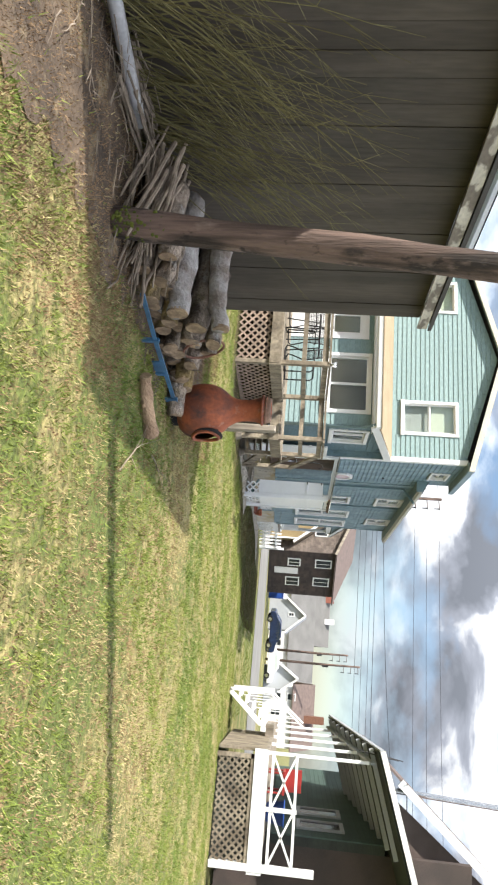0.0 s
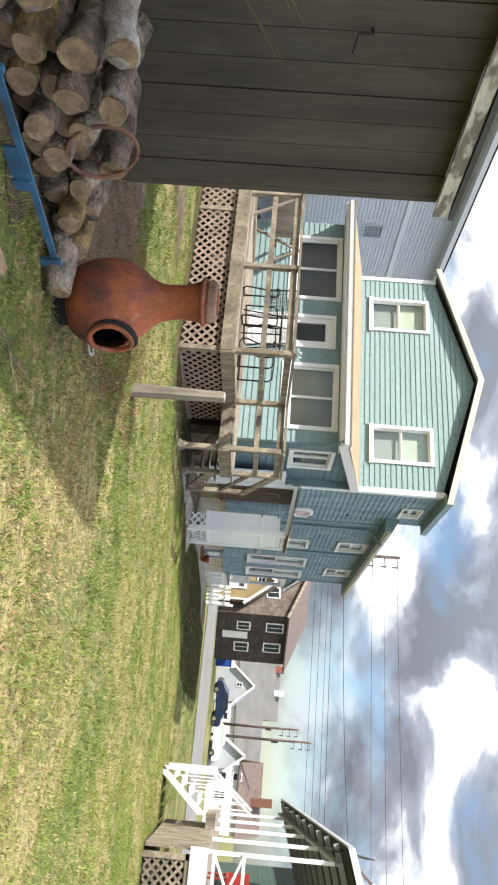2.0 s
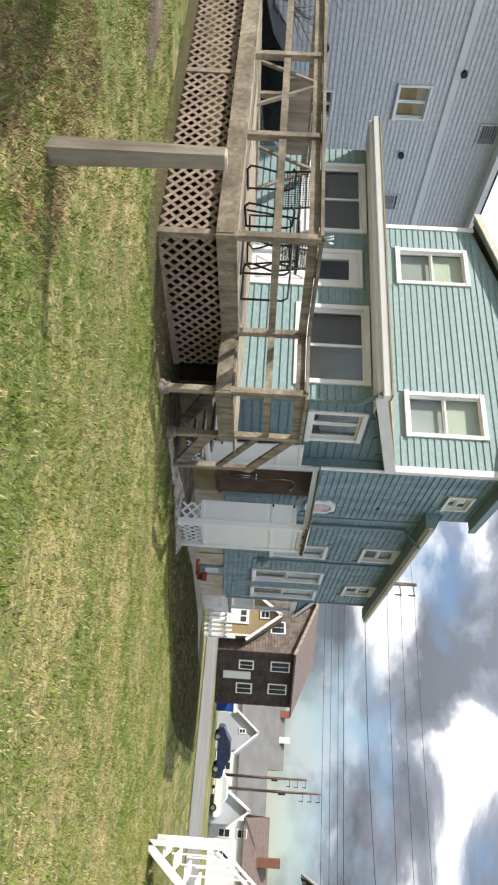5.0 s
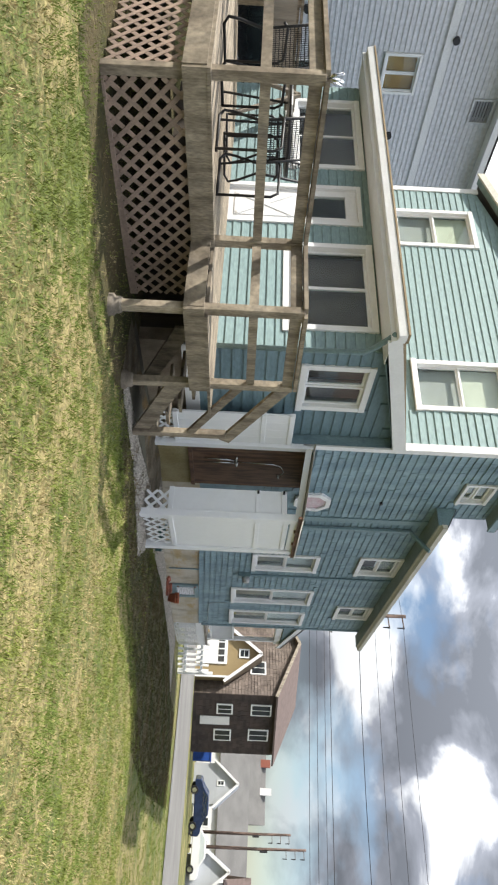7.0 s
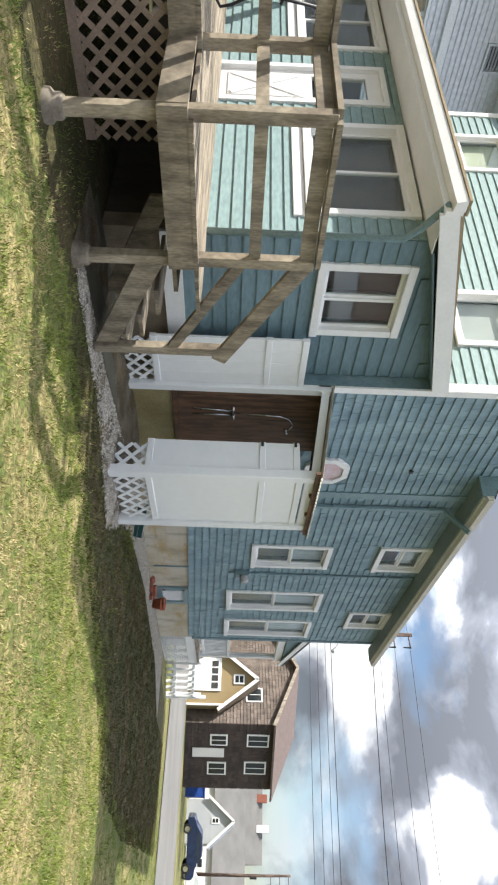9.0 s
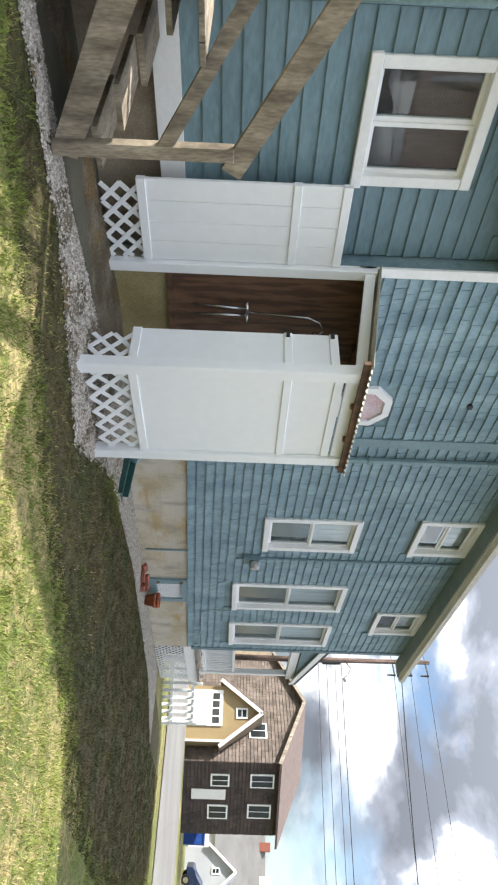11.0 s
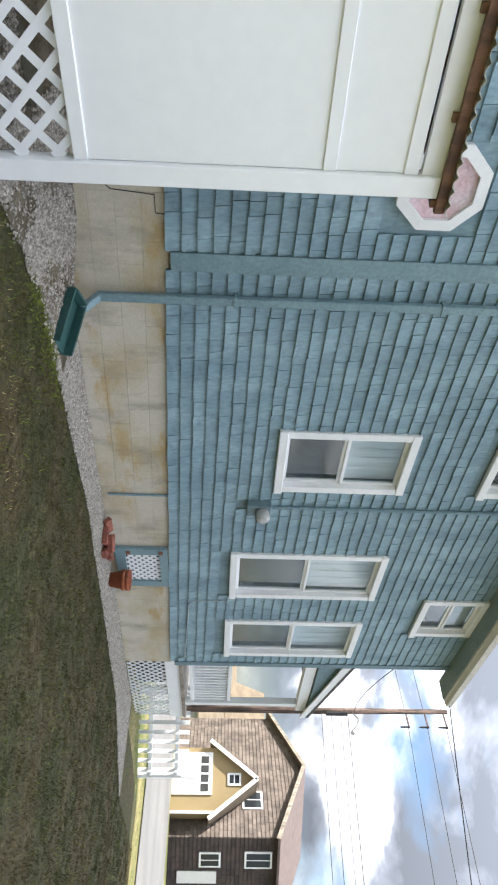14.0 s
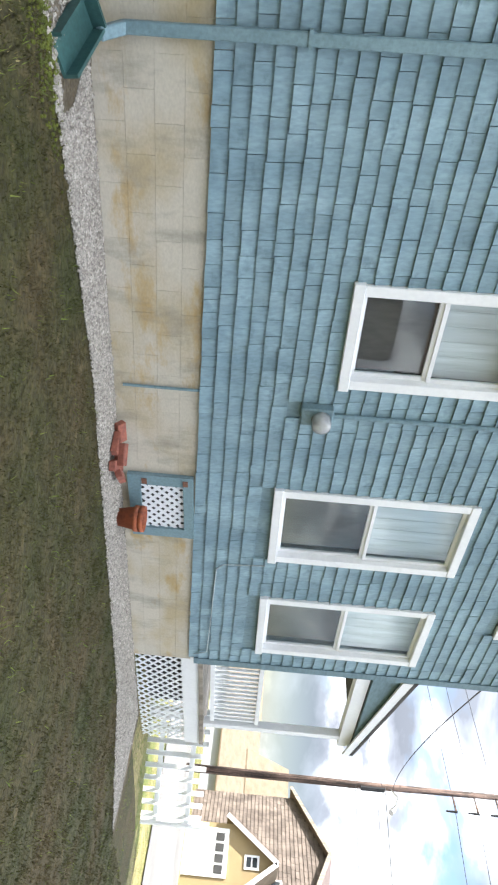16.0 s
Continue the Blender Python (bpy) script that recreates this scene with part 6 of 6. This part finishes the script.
def car(at, turn, paint, label):
    c = thing("parked_car", at, label, "car")
    loc, rot = Vector(at), Matrix.Rotation(turn, 3, "Z")
    w = lambda x, y, z: loc + rot @ Vector((x, y, z))
    prof = [(-2.1, 0.35), (-2.1, 0.85), (-1.9, 0.98), (-1.5, 1.02), (-0.9, 1.52), (0.5, 1.55), (1.1, 1.05), (1.9, 0.95), (2.1, 0.75), (2.1, 0.35)]
    bm = B()
    a = [bm.verts.new(w(x, -0.85, z)) for x, z in prof]
    b = [bm.verts.new(w(x, 0.85, z)) for x, z in prof]
    bm.faces.new(a)
    bm.faces.new(b[::-1])
    for i in range(len(prof)):
        j = (i + 1) % len(prof)
        bm.faces.new((a[j], a[i], b[i], b[j]))
    part("body", bm, paint, c, bevel=0.05)
    for s in (-1, 1):
        bm = B()
        hexa(bm, [w(-1.35, s * 0.86, 1.05), w(0.95, s * 0.86, 1.05), w(0.95, s * 0.84, 1.05), w(-1.35, s * 0.84, 1.05), w(-0.85, s * 0.87, 1.45), w(0.45, s * 0.87, 1.45), w(0.45, s * 0.84, 1.45), w(-0.85, s * 0.84, 1.45)])
        part("side_glass", bm, GLASS, c)
        for x in (-1.3, 1.35):
            wheel = part("wheel", tube(B(), [w(x, s * 0.68, 0.33), w(x, s * 0.88, 0.33)], 0.33, 16), BLACK, c, "black tyre")
            part("rim", tube(B(), [w(x, s * 0.875, 0.33), w(x, s * 0.89, 0.33)], 0.19, 12), CHROME, wheel)
    for s in (-0.6, 0.6):
        bm = B()
        hexa(bm, [w(2.08, s - 0.2, 0.68), w(2.12, s - 0.2, 0.68), w(2.12, s + 0.2, 0.68), w(2.08, s + 0.2, 0.68), w(2.02, s - 0.2, 0.84), w(2.06, s - 0.2, 0.84), w(2.06, s + 0.2, 0.84), w(2.02, s + 0.2, 0.84)])
        part("headlight", bm, CHROME, c)
    return c


car((2.8, 53, gz(53)), radians(15), CARBLUE, "dark blue car parked across the street")
car((-10.2, -1.0, gz(-1.0)), radians(-100), CARBLACK, "black car parked beside the grey house")
car((-8.2, 0.9, gz(0.9)), radians(-100), mat("grey car paint", (0.10, 0.11, 0.12), rough=0.25, bump=0.0), "dark grey car parked beside the grey house")
car((6.0, 56, gz(56)), radians(0), FARWHITE, "white car parked across the street")
bm = B()
box(bm, -1.0, -0.2, 49.6, 50.3, gz(50), gz(50) + 1.4)
box(bm, -1.05, -0.15, 49.55, 50.35, gz(50) + 1.4, gz(50) + 1.5)
solid("blue_bin", bm, BIN, "blue wheeled bin by the far kerb", "bin", bevel=0.02)


# ---- poles and cables ----
def street_pole(x, y, top, label, lamp=False):
    p = thing("utility_pole", (x, y, gz(y)), label, "utility pole", "poles along the street")
    part("shaft", tube(B(), [(x, y, gz(y) - 0.2), (x + 0.02, y, top * 0.5), (x - 0.03, y, top)], [0.15, 0.13, 0.10], 12), POLE, p, smooth=True)
    for k, z in enumerate((top - 0.2, top - 1.0, top - 1.8)):
        part("insulator", beam(B(), (x, y, z), (x + 0.7, y - 0.15, z + 0.02), 0.05, 0.05), POLE, p)
        part("insulator", tube(B(), [(x + 0.68, y - 0.15, z + 0.05), (x + 0.68, y - 0.15, z - 0.35)], [0.05, 0.03], 8), BLACK, p)
    if lamp:
        part("lamp_arm", tube(B(), [(x, y, top * 0.62), (x + 0.5, y - 0.4, top * 0.64), (x + 1.0, y - 0.8, top * 0.62)], 0.03, 6), CHROME, p)
        part("lamp_head", tube(B(), [(x + 1.0, y - 0.8, top * 0.62), (x + 1.25, y - 1.0, top * 0.60)], [0.07, 0.1], 8), CHROME, p)
    part("transformer", tube(B(), [(x + 0.2, y - 0.2, top * 0.52), (x + 0.2, y - 0.2, top * 0.60)], 0.09, 8), BLACK, p)
    return p


street_pole(-5.85, 27.3, 10.9, "tall brown wooden utility pole with a street lamp", True)
street_pole(5.75, 60, 8.7, "distant wooden utility pole")
street_pole(4.6, 63, 7.6, "distant wooden utility pole with a transformer")


def cable(a, b, sag, r=0.012, label="thin black overhead cable"):
    a, b = Vector(a), Vector(b)
    pts = [a.lerp(b, k / 24) - Vector((0, 0, 4 * sag * (k / 24) * (1 - k / 24))) for k in range(25)]
    solid("overhead_cable", tube(B(), pts, r, 5), WIRE, label, "cable", group="overhead cables")


for z, s in ((10.7, 0.5), (9.9, 0.6), (9.1, 0.6)):
    cable((-5.2, 27.2, z), (60, 21, z + 0.6), s)
    cable((-5.2, 27.2, z), (-60, 33, z), s)
for z in (6.6, 6.3, 5.9, 5.5):
    cable((-5.8, 27.2, z), (60, 22, z + 0.4), 0.5, 0.016 if z > 6.5 else 0.012)
cable((-5.8, 27.2, 6.9), (-0.4, 9.7, 4.7), 0.3, 0.012)
cable((-5.8, 27.2, 6.5), (-3.0, 12.3, 3.2), 0.25, 0.010)
cable((-0.3, 9.9, 4.9), (20, 22, 8.3), 0.4, 0.010)
cable((7.4, 1.0, 4.0), (14.0, 24, 8.0), 0.3, 0.014)
cable((8.0, 1.5, 4.6), (20.0, 22, 9.0), 0.3, 0.014)
street_mast = thing("steel_mast", (8.2, 3.4, 4.5), "thin grey steel service mast on the brown house", "mast")
part("tube", tube(B(), [(8.25, 2.0, 4.2), (8.42, 2.0, 7.2)], 0.07, 12), CHROME, street_mast)

# ---- bare tree by the grey house ----
def bare_tree(x, y, h, seed):
    rnd = random.Random(seed)
    t = thing("bare_tree", (x, y, gz(y)), "leafless grey shrub-like tree beside the grey house", "tree")
    base = Vector((x, y, gz(y) - 0.05))
    part("trunk", tube(B(), [base, base + Vector((0.05, 0.02, h * 0.2)), base + Vector((0.0, 0.06, h * 0.35))], [0.10, 0.07, 0.05], 8), BARK, t, smooth=True)
    bm = B()

    def grow(p, d, L, r, depth):
        q = p + d * L * 0.5 + Vector((rnd.uniform(-1, 1), rnd.uniform(-1, 1), rnd.uniform(-1, 1))) * L * 0.08
        e = p + d * L
        tube(bm, [p, q, e], [r, r * 0.8, r * 0.6], 4)
        if depth:
            for _ in range(rnd.randint(3, 4)):
                nd = (d + Vector((rnd.uniform(-1, 1), rnd.uniform(-1, 1), rnd.uniform(-0.3, 0.8))) * 0.75).normalized()
                grow(p.lerp(e, rnd.uniform(0.45, 1.0)), nd, L * rnd.uniform(0.55, 0.8), r * 0.55, depth - 1)

    for k in range(6):
        a = k * 1.05
        grow(base + Vector((0, 0, h * rnd.uniform(0.1, 0.33))), Vector((math.cos(a), math.sin(a), 1.1)).normalized(), h * 0.34, 0.035, 3)
    part("crown", bm, BARK, t, "fine bare twigs")


bare_tree(-8.9, -4.3, 3.0, 5)
bare_tree(-9.6, -5.6, 3.4, 6)


# ---- clutter on the brown porch ----
bm = B()
lathe(bm, (8.7, 0.2, 1.16), [(0.0, 0.0), (0.2, 0.0), (0.27, 0.4), (0.29, 0.4), (0.29, 0.43), (0.25, 0.43), (0.19, 0.03), (0.0, 0.03)], 20)
solid("storage_tub", bm, BIN, "blue plastic tub on the porch floor", "tub", smooth=True)
bm = B()
box(bm, 7.8, 8.3, 0.0, 0.5, 1.5, 1.56)
for dx, dy in ((7.82, 0.02), (8.24, 0.02), (7.82, 0.44), (8.24, 0.44)):
    box(bm, dx, dx + 0.04, dy, dy + 0.04, 1.16, 1.5)
box(bm, 7.8, 8.3, 0.46, 0.5, 1.56, 1.95)
solid("porch_chair", bm, mat("red painted wood", (0.30, 0.03, 0.025), rough=0.5), "red painted wooden chair on the porch", "chair", bevel=0.006)
for k in range(2):
    cable((7.1, -0.6, 3.5 - 0.3 * k), (7.35, 0.3, 4.3 - 0.1 * k), 0.05, 0.012, "white service cable looping off the porch roof")

# ---- shingles of the side wall ----
def shingles():
    rnd = random.Random(21)
    step = 0.127
    rest_v, rest_f = [], []
    singles = 0
    z, row = SILL - 0.02, 0
    holes = side_holes + [(2.44, 2.60, 0.5, 4.9), (1.52, 2.22, 2.30, 2.94), (5.50, 5.68, 1.42, 1.70), (0.07, 1.36, 0.62, 2.44)]
    while z < 5.84:
        top = z + step
        end = 9.70 if z < 4.80 else 2.2
        for p, q in spans(0.075, end, z, top, holes):
            u = p
            while u < q - 0.004:
                w = rnd.choice((0.11, 0.14, 0.17, 0.2, 0.24, 0.28)) + rnd.uniform(-0.01, 0.01)
                v = q if u + w > q - 0.05 else u + w
                drop, lip, g = rnd.uniform(-0.006, 0.004), rnd.uniform(0.017, 0.027), 0.0025
                pts = [SIDE.at(a, n, fan(h, a)) for h, depth in ((z + drop, lip), (top, 0.004)) for a, n in ((u + g, -0.004), (v - g, -0.004), (v - g, depth), (u + g, depth))]
                if singles < 300 and 2.9 < u < 5.6 and z < 2.6:
                    bm = B()
                    hexa(bm, pts)
                    part("shingle", bm, TEAL, house)
                    singles += 1
                else:
                    k = len(rest_v)
                    rest_v += [tuple(c) for c in pts]
                    rest_f += [tuple(k + i for i in f) for f in ((3, 2, 1, 0), (4, 5, 6, 7), (0, 1, 5, 4), (1, 2, 6, 5), (2, 3, 7, 6), (3, 0, 4, 7))]
                u = v
        z, row = top, row + 1
    quick("shingle_cladding", rest_v, rest_f, TEAL, house, kind="stuff")


shingles()


# ---- grass ----
PATCHES = [(random.Random(70 + k).uniform(0, 6.28), 2 * math.pi / (0.5 + 0.42 * k), random.Random(90 + k).uniform(0, 6.28)) for k in range(8)]


def patch(x, y):
    """A wavy field of patches, about -1 to 1, that tells green turf from straw."""
    total = np.zeros(len(x))
    for turn, wave, shift in PATCHES:
        total += np.sin(wave * (x * math.cos(turn) + y * math.sin(turn)) + shift)
    return total / 2.6


def blades(name, count, area, height, material, label, seed, skip, bias=0.0):
    rng = np.random.default_rng(seed)
    tufts = count // 14
    cx, cy = rng.uniform(area[0], area[1], tufts), rng.uniform(area[2], area[3], tufts)
    own = rng.integers(0, tufts, count)
    x = cx[own] + rng.normal(0, 0.035, count)
    y = cy[own] + rng.normal(0, 0.035, count)
    keep = ~skip(x, y)
    if bias:
        keep &= rng.uniform(size=count) < 1 / (1 + np.exp(-2.6 * bias * patch(x, y) - 0.4))
    x, y = x[keep], y[keep]
    n = len(x)
    z = -0.05 - 0.03 * y
    a = rng.uniform(0, 2 * np.pi, n)
    h = rng.uniform(height[0], height[1], n)
    lean = rng.uniform(0.3, 1.3, n) * h
    b = rng.uniform(0, 2 * np.pi, n)
    w = rng.uniform(0.003, 0.006, n)
    v = np.empty((n, 3, 3), np.float32)
    v[:, 0] = np.stack([x - w * np.cos(a), y - w * np.sin(a), z - 0.004], 1)
    v[:, 1] = np.stack([x + w * np.cos(a), y + w * np.sin(a), z - 0.004], 1)
    v[:, 2] = np.stack([x + lean * np.cos(b), y + lean * np.sin(b), z + h], 1)
    me = bpy.data.meshes.new(name)
    me.vertices.add(n * 3)
    me.vertices.foreach_set("co", v.ravel())
    me.loops.add(n * 3)
    me.loops.foreach_set("vertex_index", np.arange(n * 3, dtype=np.int32))
    me.polygons.add(n)
    me.polygons.foreach_set("loop_start", np.arange(0, n * 3, 3, dtype=np.int32))
    me.update(calc_edges=True)
    me.materials.append(material)
    tagged(new(name, me), label, "grass", kind="stuff")


def not_lawn(x, y):
    # Blades thin out over the turf strip that carries the house shade.
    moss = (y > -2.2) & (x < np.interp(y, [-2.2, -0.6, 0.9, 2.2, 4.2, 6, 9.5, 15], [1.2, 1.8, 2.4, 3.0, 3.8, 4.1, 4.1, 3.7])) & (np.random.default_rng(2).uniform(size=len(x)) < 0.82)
    track = (x < -0.6) & (y < -6.9 + 0.0 * x) & (y > -9.2 - 0.1 * x) & (np.abs(y + 6.85 - 0.55 * (x + 0.55)) < 0.1 + 0.33 * (-0.55 - x)) & (np.random.default_rng(4).uniform(size=len(x)) < 0.85)
    edge = np.interp(y, [-3, -1.0, 0.6, 2.3, 5, 9.2, 11.5], [0.85, 0.95, 1.6, 0.75, 0.5, 0.75, 1.6])
    bed = (y > -2.6) & (y < 11.5) & (x < edge)
    soil = (x < np.interp(y, [-18, -14, -12, -10.6, -9.3], [3.5, 2.95, 2.9, 2.95, 2.1])) & (y < -9.3)
    deckfoot = (y > -5.9) & (y < -2.4) & (x < np.interp(y, [-5.9, -5.0, -4.1, -2.4], [0.25, 0.5, 1.0, 1.1])) & (np.random.default_rng(6).uniform(size=len(x)) < 0.85)
    rh = (x > 7.3) & (y > -0.5)
    return moss | track | bed | (soil & (np.random.default_rng(1).uniform(size=len(x)) < 0.85)) | deckfoot | rh


GREEN = mat("green grass blade", (0.12, 0.172, 0.028), (0.19, 0.22, 0.045), rough=0.8, scale=0.9, spread=0.3, bump=0.0)
STRAW = mat("straw grass blade", (0.47, 0.385, 0.20), (0.32, 0.27, 0.12), rough=0.85, scale=1.2, spread=0.3, bump=0.0)
blades("grass", 430000, (-2.0, 9.5, -17.5, 3.0), (0.015, 0.05), GREEN, "short green lawn grass", 1, not_lawn, -1.0)
blades("dry_grass", 350000, (-2.0, 9.5, -17.5, 3.0), (0.008, 0.035), STRAW, "dry straw-coloured grass between the green", 2, not_lawn, 1.0)
blades("far_grass", 200000, (-10.0, 12, -9, 17.5), (0.02, 0.05), GREEN, "short green lawn grass farther off", 3, not_lawn)


# ---- gravel ----
def gravel(count, seed):
    rng = random.Random(seed)
    octa = [(1, 0, 0), (0, 1, 0), (-1, 0, 0), (0, -1, 0), (0, 0, 1), (0, 0, -1)]
    tri = [(0, 1, 4), (1, 2, 4), (2, 3, 4), (3, 0, 4), (1, 0, 5), (2, 1, 5), (3, 2, 5), (0, 3, 5)]
    verts, faces = [], []
    while len(faces) < count * 8:
        y = rng.uniform(-2.5, 11.3)
        edge = gravel_edge(y)
        x = edge * rng.random() ** 0.9 + rng.uniform(-0.04, 0.08)
        if x < 0.64 and y < 1.24 or x < 0.02 or (x < 0.62 and 2.72 < y < 3.2 and abs(y - 2.86 - 0.6 * (x - 0.13)) < 0.16):
            continue
        if noise.noise((x * 2.6, y * 2.6, 3.0)) + 0.5 * (x / edge) > 0.42 and y < 3.0 and rng.random() < 0.8:
            continue
        r = rng.uniform(0.006, 0.014) * (2.0 if rng.random() < 0.05 else 1)
        k = len(verts)
        sx, sy, sz, t = r * rng.uniform(0.8, 1.4), r * rng.uniform(0.7, 1.2), r * rng.uniform(0.5, 0.9), rng.uniform(0, 6.28)
        for a, b, c in octa:
            p, q = a * sx * rng.uniform(0.8, 1.2), b * sy * rng.uniform(0.8, 1.2)
            verts.append((x + p * math.cos(t) - q * math.sin(t), y + p * math.sin(t) + q * math.cos(t), gz(y) + 0.016 + bank(y) * max(0.0, 1 - x / edge) + c * sz))
        faces += [tuple(k + i for i in f) for f in tri]
    quick("gravel", verts, faces, STONE, kind="stuff", label="loose grey and white gravel along the foundation", category="gravel")


gravel(80000, 8)


def litter(name, count, area, material, label, seed):
    blades(name, count, area, (0.004, 0.03), material, label, seed, lambda x, y: np.zeros(len(x), bool))


LEAF = mat("brown leaf litter", (0.27, 0.175, 0.095), (0.17, 0.115, 0.065), rough=0.9, scale=2, spread=0.4, bump=0.0)
# Mossy blades, darkened to carry the house shade.
blades("shade_grass", 170000, (0.6, 4.4, -2.0, 15), (0.01, 0.035), mat("mossy grass blade darkened as shade", (0.075, 0.057, 0.02), (0.044, 0.05, 0.011), rough=0.9, scale=1.3, spread=0.35, bump=0.0), "thin grass on mossy ground, darkened as house shade", 15, lambda x, y: (x < np.interp(y, [-2, -1.0, 0.6, 2.3, 5, 9.2, 11.5], [0.9, 1.0, 1.6, 0.75, 0.5, 0.75, 1.6])) | (x > np.interp(y, [-2, 1.0, 3.0, 6.0], [1.5, 2.8, 4.0, 4.4])))
litter("leaf_litter", 34000, (0.9, 2.9, -10.8, -7.9), LEAF, "dry brown leaf litter round the short post", 12)
litter("pile_litter", 9000, (0.9, 3.1, -11.6, -9.3), LEAF, "brown leaf litter on bare soil behind the woodpile", 16)
litter("soil_litter", 34000, (1.9, 3.7, -16.5, -12.8), LEAF, "straw and leaf litter on the soil by the shed", 13)
litter("lawn_litter", 30000, (2.8, 6.5, -16.5, -9.5), LEAF, "scattered brown thatch in the lawn", 14)


# fallen branches on the lawn
def branch(x, y, turn, length, seed):
    rnd = random.Random(seed)
    bm = B()
    d = Vector((math.cos(turn), math.sin(turn), 0))
    p = Vector((x, y, gz(y) + 0.02))
    pts = [p]
    for k in range(5):
        p = p + d * length / 5 + Vector((rnd.uniform(-1, 1), rnd.uniform(-1, 1), 0)) * 0.04 + Vector((0, 0, 0.012))
        pts.append(p)
    tube(bm, pts, [0.006, 0.0055, 0.005, 0.004, 0.003, 0.002], 6)
    for k in (2, 3, 4):
        e = pts[k] + Vector((rnd.uniform(-0.2, 0.2), rnd.uniform(-0.2, 0.2), rnd.uniform(0.02, 0.1)))
        tube(bm, [pts[k], e], [0.003, 0.0015], 5)
    solid("fallen_branch", bm, TWIG, "thin dry fallen branch lying on the lawn", "branch", group="fallen branches")


branch(4.1, -12.5, 2.4, 0.5, 1)
branch(3.2, -13.4, 2.7, 0.9, 2)
branch(3.7, -11.6, 1.0, 0.35, 3)
